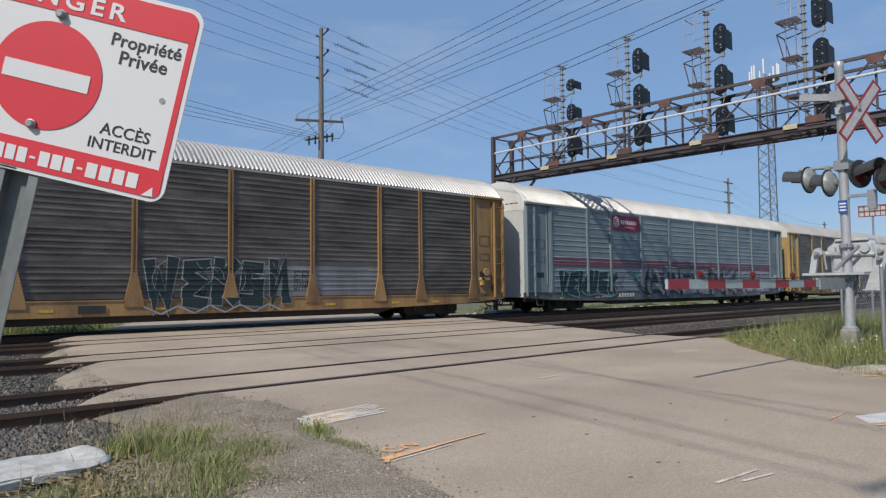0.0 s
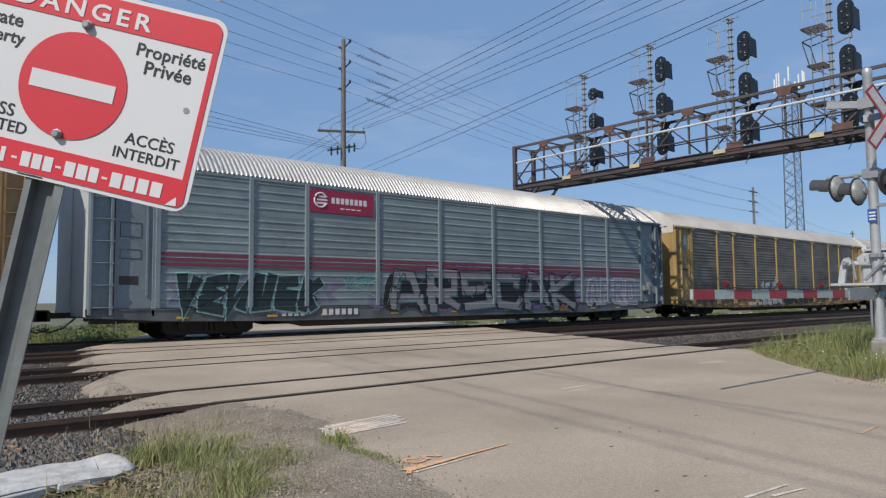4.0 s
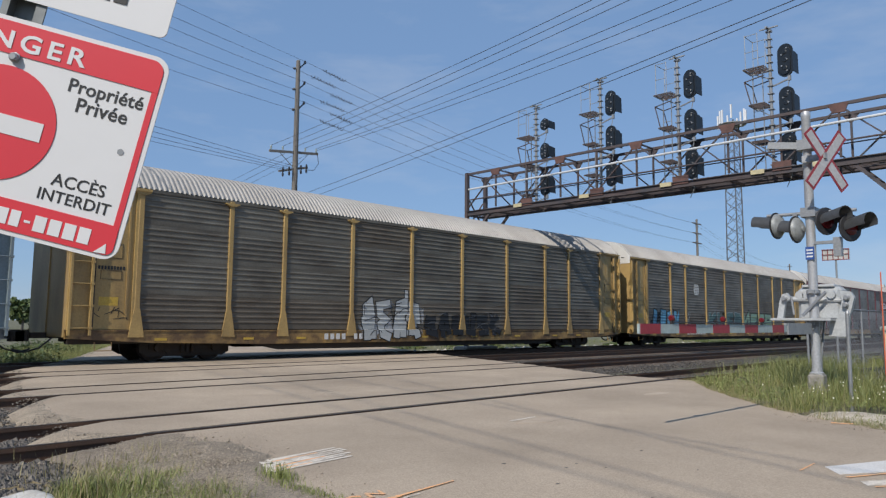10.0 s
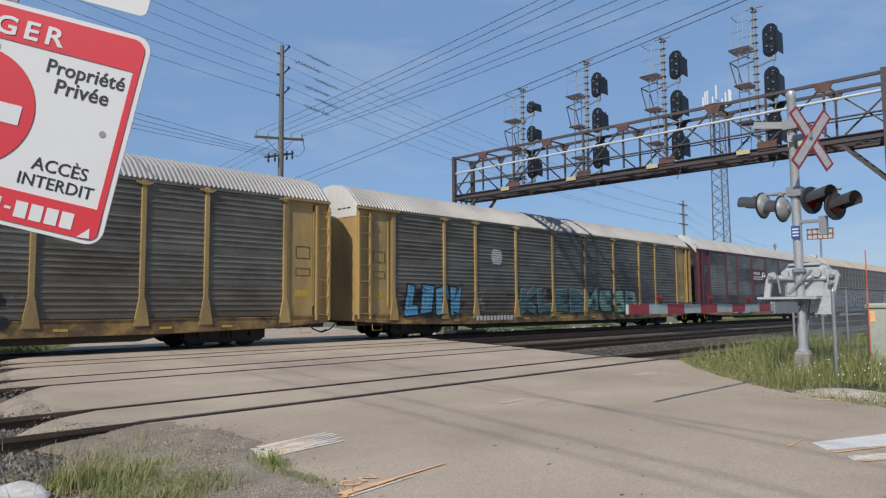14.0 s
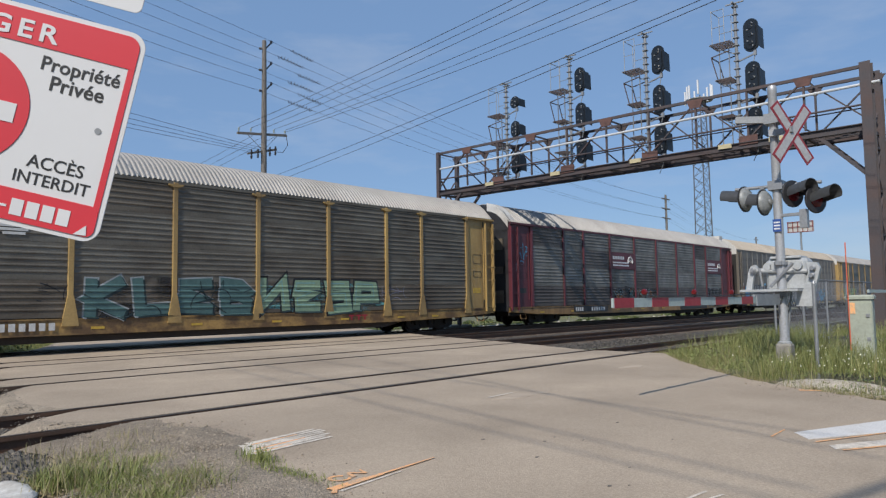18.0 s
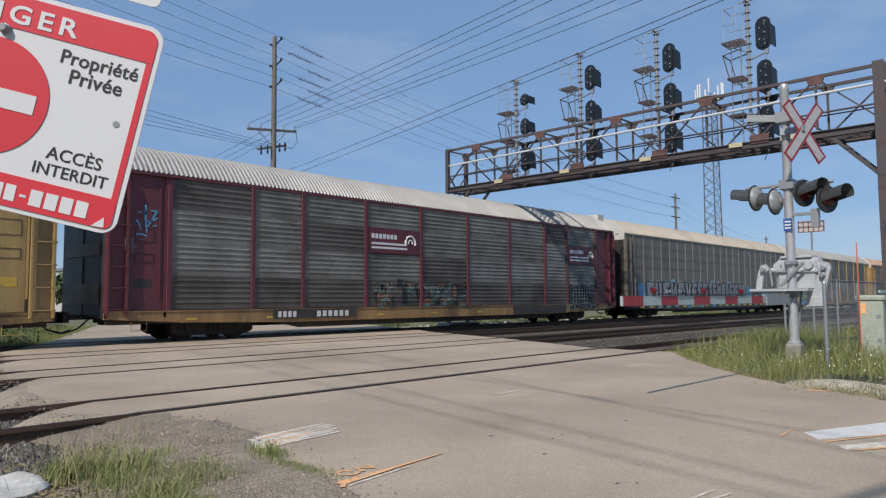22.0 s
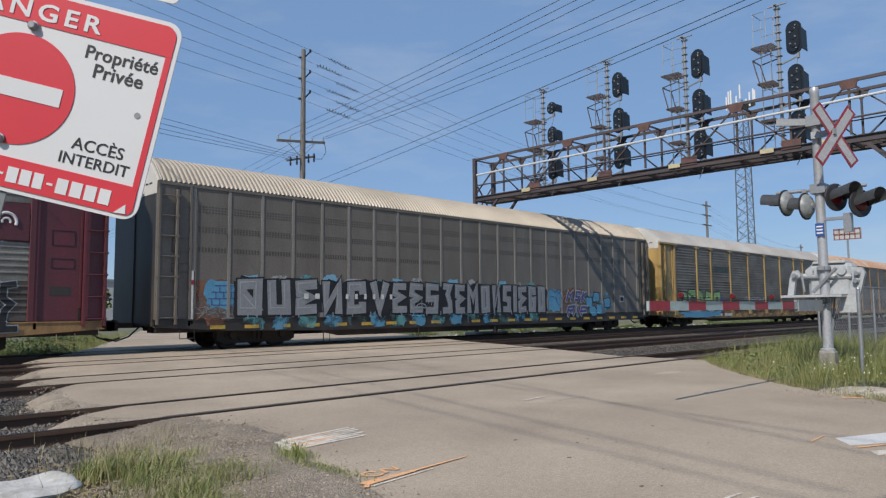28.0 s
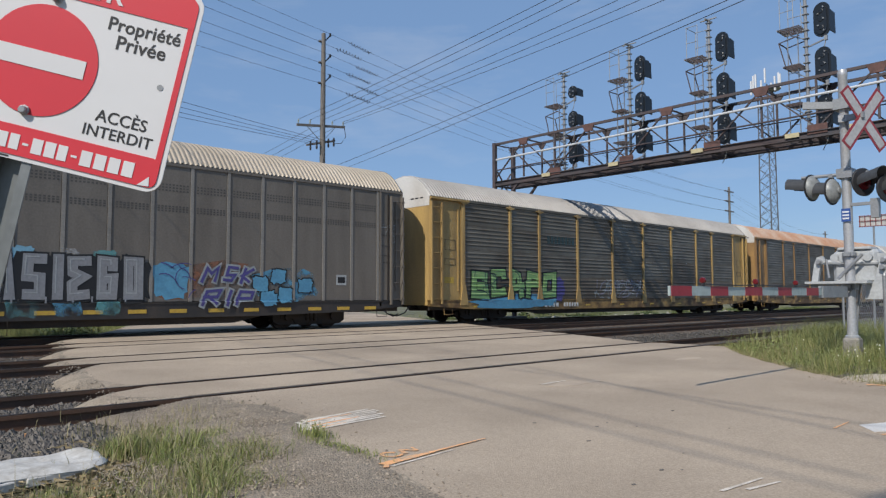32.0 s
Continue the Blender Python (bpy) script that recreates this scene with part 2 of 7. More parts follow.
def leaves(name, rgb, other):
    m = bpy.data.materials.new(name)
    m.use_nodes = True
    n, l = m.node_tree.nodes, m.node_tree.links
    b = n["Principled BSDF"]
    geo = n.new("ShaderNodeNewGeometry")
    mix = n.new("ShaderNodeMix")
    mix.data_type = "RGBA"
    mix.inputs["A"].default_value, mix.inputs["B"].default_value = (*rgb, 1), (*other, 1)
    l.new(geo.outputs["Random Per Island"], mix.inputs["Factor"])
    l.new(mix.outputs["Result"], b.inputs["Base Color"])
    b.inputs["Roughness"].default_value = 0.6
    b.inputs["Transmission Weight"].default_value = 0.0
    return m


def mist(name, rgb, most=0.7, size=0.5):
    """Oversprayed paint that lets the panel show through in patches."""
    m = bpy.data.materials.new(name)
    m.use_nodes = True
    n, l = m.node_tree.nodes, m.node_tree.links
    b = n["Principled BSDF"]
    b.inputs["Base Color"].default_value = (*rgb, 1)
    b.inputs["Roughness"].default_value = 0.6
    co = n.new("ShaderNodeTexCoord")
    no = n.new("ShaderNodeTexNoise")
    no.inputs["Scale"].default_value, no.inputs["Detail"].default_value = 1.0 / size, 5
    l.new(co.outputs["Object"], no.inputs["Vector"])
    ra = n.new("ShaderNodeMapRange")
    ra.inputs["From Min"].default_value, ra.inputs["From Max"].default_value, ra.inputs["To Max"].default_value = 0.40, 0.62, most
    l.new(no.outputs["Fac"], ra.inputs["Value"])
    l.new(ra.outputs["Result"], b.inputs["Alpha"])
    return m


def sheen(m, rough, metal=None):
    b = m.node_tree.nodes["Principled BSDF"]
    for link in list(b.inputs["Roughness"].links):
        m.node_tree.links.remove(link)
    b.inputs["Roughness"].default_value = rough
    return m


ASPHALT = surface("asphalt", (0.428, 0.347, 0.262), 0.92, 0, (0.325, 0.262, 0.198), 0.8, 1.6, fine=55, bump=0.35, depth=0.006, spec=0.2, pebble=95, chips=0.2, broad=0.28, grit=0.14)
CRUMBLED = surface("crumbled_edge", (0.335, 0.278, 0.210), 0.95, 0, (0.215, 0.176, 0.132), 0.9, 0.35, fine=50, bump=0.8, depth=0.01, pebble=70, chips=0.35, grit=0.2)
SLOT = surface("flangeway", (0.035, 0.03, 0.028), 0.9, fine=60)
RAIL = surface("rail_steel", (0.075, 0.05, 0.037), 0.7, 0.3, (0.16, 0.08, 0.045), 0.7, 0.6, fine=50)
RAILTOP = surface("rail_head", (0.11, 0.085, 0.07), 0.45, 0.8, (0.1, 0.07, 0.05), 0.6, 0.5, fine=40)
TIE = surface("tie_timber", (0.075, 0.055, 0.042), 0.9, 0, (0.14, 0.11, 0.085), 0.7, 0.3, (4, 1, 4), fine=60, bump=0.6, random_tint=0.25)
BALLAST = surface("ballast", (0.095, 0.083, 0.07), 0.95, 0, (0.05, 0.043, 0.037), 0.9, 0.5, fine=25, bump=1.0, depth=0.04, pebble=24, chips=0.55)
GRAVEL = surface("gravel", (0.305, 0.25, 0.186), 0.95, 0, (0.19, 0.153, 0.112), 0.9, 0.5, fine=40, bump=0.9, depth=0.012, pebble=75, chips=0.42, grit=0.2)
EARTH = surface("earth", (0.17, 0.15, 0.10), 0.95, 0, (0.085, 0.10, 0.04), 1.0, 3.0, fine=8, bump=0.8, depth=0.05)
GRASS = leaves("grass", (0.095, 0.130, 0.032), (0.29, 0.285, 0.105))
NEARGRASS = leaves("near_grass", (0.09, 0.125, 0.025), (0.27, 0.285, 0.085))
DRYGRASS = leaves("dry_grass", (0.33, 0.27, 0.15), (0.20, 0.19, 0.08))
FLOWER = leaves("white_flower", (0.75, 0.75, 0.68), (0.8, 0.78, 0.6))
FOLIAGE = leaves("foliage", (0.05, 0.085, 0.025), (0.10, 0.13, 0.04))
GALV = surface("galvanised", (0.30, 0.31, 0.325), 0.45, 0.4, (0.21, 0.22, 0.23), 0.7, 0.4, fine=30, bump=0.05)
ALU = surface("aluminium_paint", (0.28, 0.295, 0.31), 0.5, 0.15, (0.21, 0.22, 0.23), 0.7, 0.3, fine=30, bump=0.05)
GANTRY = surface("weathered_gantry_paint", (0.060, 0.058, 0.066), 0.7, 0.1, (0.098, 0.062, 0.055), 0.8, 1.1, fine=20, bump=0.3)
RUST = surface("rusty_gusset", (0.135, 0.070, 0.060), 0.8, 0.1, (0.06, 0.04, 0.038), 0.7, 0.3, fine=30)
BLACK = surface("black_paint", (0.018, 0.018, 0.02), 0.5, 0, (0.04, 0.04, 0.045), 0.6, 0.4, fine=30, bump=0.05)
UNDER = surface("underframe_grime", (0.028, 0.024, 0.021), 0.85, 0.1, (0.06, 0.045, 0.035), 0.7, 0.6, fine=25)
WHEEL = surface("wheel_steel", (0.05, 0.04, 0.035), 0.6, 0.5, (0.1, 0.06, 0.04), 0.6, 0.3, fine=30)
WOODPOLE = surface("grey_pole_wood", (0.19, 0.175, 0.16), 0.9, 0, (0.11, 0.10, 0.09), 0.8, 0.3, (6, 6, 0.5), fine=40, bump=0.4)
WIRE = surface("wire", (0.055, 0.057, 0.062), 0.6, 0.3, fine=10, bump=0)
WHITEPAINT = surface("white_road_paint", (0.66, 0.59, 0.50), 0.8, 0, (0.38, 0.325, 0.26), 0.9, 0.12, fine=90, contrast=(0.45, 0.68), pebble=95, chips=0.15)
ORANGE = surface("orange_marking_paint", (0.84, 0.43, 0.19), 0.8, 0, (0.50, 0.36, 0.24), 0.9, 0.06, fine=90, contrast=(0.45, 0.65))
SIGNWHITE = sheen(surface("sign_white", (0.64, 0.64, 0.65), 0.4, 0, (0.55, 0.55, 0.56), 0.5, 0.5, fine=3, bump=0, grit=0.03), 0.4)
SIGNRED = sheen(surface("sign_red", (0.60, 0.035, 0.05), 0.4, 0, (0.49, 0.035, 0.05), 0.5, 0.4, fine=3, bump=0, grit=0.04), 0.4)
SIGNBLACK = surface("sign_black", (0.02, 0.02, 0.022), 0.5, fine=20, bump=0)
CONCRETE = surface("pale_concrete", (0.30, 0.285, 0.26), 0.9, 0, (0.19, 0.175, 0.15), 0.8, 0.25, fine=50, bump=0.4)
REDLENS = sheen(surface("red_lens", (0.13, 0.010, 0.012), 0.2, fine=10, bump=0), 0.25)
ARMWHITE = surface("arm_white", (0.34, 0.41, 0.40), 0.5, 0, (0.27, 0.31, 0.31), 0.6, 0.3, fine=20)
ARMRED = surface("arm_red", (0.27, 0.02, 0.03), 0.5, 0, (0.30, 0.03, 0.045), 0.6, 0.3, fine=20)
BLUE = surface("blue_plate", (0.03, 0.08, 0.28), 0.4, fine=20, bump=0)
YELLOWPLATE = surface("yellow_plate", (0.50, 0.44, 0.27), 0.6, 0, (0.36, 0.31, 0.2), 0.6, 0.2, fine=20)
CABINET = surface("cabinet_grey_green", (0.34, 0.37, 0.31), 0.5, 0, (0.27, 0.29, 0.24), 0.6, 0.4, fine=20)
POSTGREY = surface("post_zinc", (0.20, 0.215, 0.22), 0.5, 0.3, (0.13, 0.14, 0.14), 0.7, 0.15, (4, 4, 0.6), fine=30, bump=0.1)
STOPWHITE = surface("stop_bar_paint", (0.62, 0.60, 0.57), 0.8, 0, (0.50, 0.46, 0.41), 0.8, 0.3, fine=90, contrast=(0.5, 0.75), pebble=95, chips=0.1)
STYRO = surface("white_moulding", (0.58, 0.57, 0.54), 0.8, 0, (0.30, 0.27, 0.23), 0.8, 0.15, fine=40, bump=0.3)
HEADBLACK = sheen(surface("signal_black", (0.009, 0.012, 0.016), 0.4, 0, (0.018, 0.022, 0.028), 0.6, 0.15, fine=25, bump=0.2), 0.35)
HOODGREY = surface("hood_grey", (0.055, 0.058, 0.063), 0.55, 0, (0.035, 0.037, 0.04), 0.7, 0.1, fine=30, bump=0.05)
LAMPBACK = surface("lamp_back_grey", (0.27, 0.285, 0.29), 0.5, 0.1, (0.16, 0.17, 0.17), 0.8, 0.12, fine=30, bump=0.1)
CROSSWHITE = surface("crossbuck_white", (0.40, 0.40, 0.41), 0.5, 0, (0.30, 0.30, 0.31), 0.7, 0.15, fine=20, bump=0)
CROSSRED = surface("crossbuck_red", (0.26, 0.03, 0.04), 0.5, 0, (0.20, 0.04, 0.05), 0.7, 0.15, fine=20, bump=0)
MACHINE = surface("pale_machine_paint", (0.43, 0.45, 0.46), 0.5, 0.1, (0.31, 0.32, 0.33), 0.7, 0.25, fine=30, bump=0.06)
MASTALU = surface("mast_aluminium", (0.44, 0.45, 0.47), 0.42, 0.35, (0.33, 0.34, 0.35), 0.7, 0.3, (3, 3, 0.6), fine=30, bump=0.05)
PIPE = surface("bright_pipe", (0.62, 0.64, 0.66), 0.4, 0.1, (0.45, 0.47, 0.49), 0.6, 0.8, fine=20, bump=0.03)

# ---------- ground, road, tracks ----------
RAILS = [7.60, 9.035, 12.51, 13.945, 16.84, 18.275, 21.15, 22.585]
LEFT_EDGE = [(-30, -12.5), (-6, -2.2), (1.2, 1.45), (2.64, 1.68), (3.84, 2.05), (5.36, 2.44), (6.2, 2.55), (7.48, 2.45), (7.58, 2.0), (8.4, 1.8), (11.7, 2.45), (13.3, 2.6), (17.0, 3.6), (19.7, 4.3), (25.2, 7.6), (40, 14.5), (150, 66)]
RIGHT_EDGE = [(-30, -2.0), (-6, 6.5), (1.7, 8.6), (3.1, 9.4), (4.15, 10.4), (5.84, 12.4), (7.1, 14.3), (9.3, 14.4), (12.9, 16.2), (17.7, 18.1), (22, 20.2), (27, 22.6), (40, 28.6), (150, 80)]


def edge(rows, y):
    for (ya, xa), (yb, xb) in zip(rows, rows[1:]):
        if y <= yb:
            return xa + (xb - xa) * (y - ya) / (yb - ya)
    return rows[-1][1]


mb = MB().box(-700, 1500, -700, 1500, -1.5, -0.24)
tagged(part("ground", mb, EARTH), "dry earth and weeds beside the railway", "ground", kind="structure")

road = tagged(empty("road"), "pale worn asphalt road over the railway crossing", "road", kind="structure")
bands = [(-30, RAILS[0] - 0.11)]
for i, y in enumerate(RAILS):
    top = RAILS[i + 1] - (0.13 if i % 2 == 0 else 0.09) if i < 7 else 150
    bands.append((y + (0.13 if i % 2 == 0 else 0.09), top))
rnd = random.Random(4)
for a, b in bands:
    ys = [a] + [y for y in sorted({round(a + 0.18 * k, 2) for k in range(1, 400)}) if a + 0.1 < y < min(b, 34) - 0.1] + [b]
    nose = 0.45 if a > 7 and b < 30 else 0.0
    mid = lambda y: abs(2 * (y - a) / (b - a) - 1)
    lf = [(edge(LEFT_EDGE, y) + 0.10 * noise.noise(Vector((y * 2.1, 1.0, 0))) + nose * mid(y) ** 3, y) for y in ys]
    rt = [(edge(RIGHT_EDGE, y) + rnd.uniform(-0.07, 0.07), y) for y in ys]
    m = MB()
    n = len(ys)
    slope = [(0.0, 0.0), (0.10, -0.012), (0.24, -0.045), (0.40, -0.11), (0.60, -0.26)]
    v = []
    for d, z in slope:
        v += [(x - d * (1.0 + 0.35 * noise.noise(Vector((y * 3.0, d, 2.0)))), y, z) for x, y in lf]
    v += [(x, y, 0.0) for x, y in rt] + [(x + 0.14, y, -0.26) for x, y in rt]
    k = len(slope)
    f, lip = [], []
    for i in range(n - 1):
        lip += [((j + 1) * n + i, j * n + i, j * n + i + 1, (j + 1) * n + i + 1) for j in range(k - 1)]
        f += [(i, k * n + i, k * n + i + 1, i + 1), (k * n + i, (k + 1) * n + i, (k + 1) * n + i + 1, k * n + i + 1)]
    for i, flip in ((0, False), (n - 1, True)):
        rim = [j * n + i for j in range(k - 1, -1, -1)] + [k * n + i, (k + 1) * n + i]
        f.append(tuple(rim if not flip else rim[::-1]))
    m.add(v, f)
    panel = part("asphalt_panel", m, ASPHALT, road)
    part("broken_edge", MB().add(v, lip), CRUMBLED, panel, "crumbling dirty edge of the asphalt", smooth=True)

for k in range(4):
    ya, yb = RAILS[2 * k], RAILS[2 * k + 1]
    bed = MB()
    bed.add([(-300, ya - 1.5, -0.3), (900, ya - 1.5, -0.3), (900, ya - 0.9, -0.15), (-300, ya - 0.9, -0.15), (900, yb + 0.9, -0.15), (-300, yb + 0.9, -0.15), (900, yb + 1.5, -0.3), (-300, yb + 1.5, -0.3)],
            [(0, 1, 2, 3), (3, 2, 4, 5), (5, 4, 6, 7)])
    tagged(part("ballast_bed", bed, BALLAST), "grey crushed-stone ballast bed under a track", "ballast", "ballast beds", "stuff")
    track = tagged(empty("railway_track", pose(0, 0, 0)), "worn steel railway track on timber ties", "track", "parallel railway tracks", "structure")
    for y in (ya, yb):
        web = MB()
        web.box(-300, 900, y - 0.075, y + 0.075, -0.165, -0.145).box(-300, 900, y - 0.012, y + 0.012, -0.145, -0.04)
        web.box(-300, 900, y - 0.037, y + 0.037, -0.04, -0.004)
        rail = part("rail", web, RAIL, track)
        part("rail_head", MB().box(-300, 900, y - 0.027, y + 0.027, -0.004, 0.006), RAILTOP, rail, "polished running surface")
        part("flangeway", MB().box(edge(LEFT_EDGE, y) - 0.2, edge(RIGHT_EDGE, y) + 0.2, y - 0.12, y + 0.12, -0.24, -0.115), SLOT, track)


# ---------- freight train ----------
def car_paint(name, rgb, dirt, amount=0.55, rough=0.5, metal=0.0, size=1.4, stretch=(1.6, 1, 0.35), contrast=(0.38, 0.68), random_tint=0.05):
    return surface(name, rgb, rough, metal, dirt, amount, size, stretch, fine=18, bump=0.08, contrast=contrast, random_tint=random_tint)


YELLOW = car_paint("railcar_yellow", (0.427, 0.287, 0.105), (0.171, 0.114, 0.055), 0.75)
OLDYELLOW = car_paint("rusty_railcar_yellow", (0.335, 0.200, 0.078), (0.115, 0.066, 0.036), 0.85)
BLUEGREY = car_paint("railcar_blue_grey", (0.195, 0.242, 0.266), (0.124, 0.147, 0.157), 0.7)
MAROON = car_paint("railcar_maroon", (0.120, 0.025, 0.036), (0.062, 0.026, 0.029), 0.75)
TAUPE = car_paint("railcar_taupe", (0.160, 0.142, 0.120), (0.104, 0.091, 0.076), 0.7)
TAUPEPOST = car_paint("railcar_taupe_post", (0.235, 0.220, 0.198), (0.16, 0.148, 0.132))
P_BROWN = car_paint("panel_sooty_steel", (0.150, 0.134, 0.120), (0.058, 0.049, 0.043), 0.9, 0.5, 0.35, 1.1, (0.5, 1, 1.6))
P_BLUE = car_paint("panel_blue_grey", (0.225, 0.272, 0.280), (0.145, 0.176, 0.182), 0.8, 0.45, 0.15, 1.1, (0.6, 1, 1.3))
P_RED = car_paint("panel_red_band", (0.195, 0.030, 0.052), (0.12, 0.045, 0.060), 0.6)
P_GREEN = car_paint("panel_grey_green_steel", (0.168, 0.154, 0.126), (0.083, 0.070, 0.055), 0.85, 0.5, 0.25, 1.1, (0.6, 1, 1.3))
P_SILVER = car_paint("panel_silver_steel", (0.222, 0.212, 0.188), (0.080, 0.072, 0.058), 0.85, 0.45, 0.22, 1.0, (0.7, 1, 0.9))
P_PRIMER = car_paint("panel_bare_steel", (0.27, 0.27, 0.275), (0.17, 0.165, 0.16), 0.7, 0.45, 0.4)
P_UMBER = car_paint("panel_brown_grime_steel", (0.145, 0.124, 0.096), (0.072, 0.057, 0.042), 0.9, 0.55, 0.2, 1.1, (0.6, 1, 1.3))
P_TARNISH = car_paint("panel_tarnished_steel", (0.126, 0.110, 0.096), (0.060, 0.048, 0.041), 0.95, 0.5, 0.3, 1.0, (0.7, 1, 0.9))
RUSTYSILL = car_paint("sill_rusty_yellow", (0.36, 0.225, 0.075), (0.105, 0.062, 0.032), 0.95, 0.6, 0.0, 0.9, (1.2, 1, 1.6), (0.36, 0.58))
ROOFWHITE = car_paint("roof_galvanised", (0.345, 0.330, 0.312), (0.225, 0.21, 0.192), 0.6, 0.55, 0.15, 2.2, (1, 1, 1))
ROOFTAN = car_paint("roof_tan", (0.40, 0.345, 0.275), (0.25, 0.21, 0.16), 0.6, 0.5, 0.1, 2.2, (1, 1, 1))
ROOFRUST = car_paint("roof_rusty", (0.36, 0.19, 0.11), (0.45, 0.37, 0.30), 0.8, 0.7, 0.1, 1.2, (1, 1, 1))
ENDWHITE = car_paint("end_white", (0.60, 0.59, 0.565), (0.38, 0.345, 0.30), 0.6)
ENDPALE = car_paint("end_pale_grey", (0.46, 0.47, 0.465), (0.30, 0.30, 0.29), 0.6)
BLUESILL = car_paint("sill_dark_blue_grey", (0.115, 0.128, 0.135), (0.055, 0.055, 0.055), 0.9)
ROOFBRIGHT = car_paint("roof_bright_zinc", (0.44, 0.43, 0.415), (0.28, 0.265, 0.25), 0.6, 0.45, 0.3, 2.2, (1, 1, 1))
SILLBLACK = car_paint("sill_black", (0.028, 0.026, 0.025), (0.06, 0.048, 0.038), 0.7)
REFLECT = surface("yellow_reflector", (0.55, 0.36, 0.05), 0.4, 0, (0.35, 0.22, 0.05), 0.6, 0.1, fine=20, bump=0)
LOOP = [(-0.13, 0.52), (-0.13, 0.14), (0.13, 0.14), (0.13, 0.52)]
STENCIL = surface("white_stencil", (0.62, 0.62, 0.60), 0.7, 0, (0.4, 0.39, 0.37), 0.6, 0.1, fine=40, bump=0)

POSTS = [-12.1, -9.25, -7.27, -4.4, -1.45, 1.45, 4.4, 7.27, 9.25, 12.1]
HALF, SIDE, EAVE, DECK = 13.94, 1.60, 4.98, 0.96
MESHES = {}


def cached(key, make):
    if key not in MESHES:
        MESHES[key] = make()
    return MESHES[key]


ROWS = [(0.97, 1.97, 5), (1.98, 2.98, 5), (2.99, 3.99, 5), (4.0, 5.0, 5)]
BANDED = [(0.97, 2.10, 4), (2.11, 2.66, 3), (2.67, 3.78, 4), (3.79, 5.0, 4)]
RIB = 0.02


def rib_levels(z0, z1, ribs):
    """Heights at which a panel's face changes, with how far it stands out there."""
    h = z1 - z0
    rows = [(z0, 0.0)]
    for i in range(ribs):
        c = z0 + h * (0.22 + 0.66 * i / max(1, ribs - 1))
        rows += [(c - 0.038, 0.0), (c - 0.022, RIB), (c + 0.004, RIB), (c + 0.036, 0.0)]
    return rows + [(z1, 0.0)]


def corrugated(width, z0, z1, ribs):
    """A panel with level ribs; its left lower corner at the origin, its face towards -y."""
    def make():
        prof = rib_levels(z0, z1, ribs)
        n = len(prof)
        h = z1 - z0
        v = [(0.0, -d, z - z0) for z, d in prof] + [(width, -d, z - z0) for z, d in prof] + [(0, 0.04, 0), (0, 0.04, h), (width, 0.04, 0), (width, 0.04, h)]
        f = [(i, n + i, n + i + 1, i + 1) for i in range(n - 1)] + [(2 * n, 2 * n + 1, 2 * n + 3, 2 * n + 2)]
        return MB().add(v, f).mesh("side_panel")
    return cached(("cor", round(width, 3), z0, z1, ribs), make)


def roof_arc(top=1.10):
    """Half of the roof's outline from the near eave over to the far one, as rows of y and height over the eave."""
    side = [(0.0, 0.03), (0.04, 0.10), (0.20, 0.28), (0.45, 0.54), (0.70, 0.72), (0.98, 0.85), (1.30, 0.92), (1.62, 0.95)]
    near = [(-(SIDE + 0.02) + d, h * top / 0.95) for d, h in side]
    return near + [(-y, h) for y, h in near[-2::-1]]


def roof_mesh(half, top, wave=0.034, pitch=0.155):
    def make():
        xs = []
        count = round(2 * half / pitch)
        step = 2 * half / count
        for i in range(count):
            for k, h in ((0, 0), (0.2, 1), (0.5, 1), (0.7, 0)):
                xs.append((-half + (i + k) * step, h))
        xs.append((half, 0))
        arc = roof_arc(top)
        v = [(x, y * (1 + 0.5 * wave * h), EAVE + s + wave * h * (s > 0)) for x, h in xs for y, s in arc]
        n = len(arc)
        f = [(i * n + j, (i + 1) * n + j, (i + 1) * n + j + 1, i * n + j + 1) for i in range(len(xs) - 1) for j in range(n - 1)]
        m = MB().add(v, f)
        last = (len(xs) - 1) * n
        m.f += [tuple(range(n)), tuple(range(last + n - 1, last - 1, -1))]
        return m.mesh("roof")
    return cached(("roof", half, top), make)


def wheelset_mesh():
    def make():
        m = MB()
        m.lathe([(0.075, -0.85), (0.075, 0.85)], 10, "y")
        for s in (-1, 1):
            g = 0.7175 * s
            prof = [(0.10, -0.08), (0.16, -0.06), (0.18, -0.02), (0.34, -0.03), (0.36, -0.065), (0.42, -0.065), (0.425, 0.0), (0.425, 0.055), (0.45, 0.065), (0.45, 0.09), (0.36, 0.09), (0.34, 0.03), (0.16, 0.04), (0.10, 0.06)]
            m.lathe([(r, g - s * h) for r, h in prof], 28, "y")
        return m.mesh("wheelset", True)
    return cached("wheelset", make)


def side_frame_mesh():
    def make():
        m = MB()
        m.plate([(-1.42, 0.28), (-1.2, 0.16), (1.2, 0.16), (1.42, 0.28), (1.42, 0.66), (-1.42, 0.66)], -0.03, 0.03)
        m.plate([(-1.15, 0.36), (-0.72, 0.36), (-0.6, 0.22), (0.6, 0.22), (0.72, 0.36), (1.15, 0.36), (1.15, 0.58), (0.75, 0.62), (0.45, 0.80), (-0.45, 0.80), (-0.75, 0.62), (-1.15, 0.58)], -0.07, 0.07)
        for x in (-0.16, 0.0, 0.16):
            m.lathe([(0.065, 0.28), (0.065, 0.62)], 8, "z", (x, -0.11, 0))
        for x in (-0.9, 0.9):
            m.lathe([(0.13, -0.16), (0.13, 0.0)], 10, "y", (x, 0, 0.43))
        return m.mesh("side_frame")
    return cached("side_frame", make)


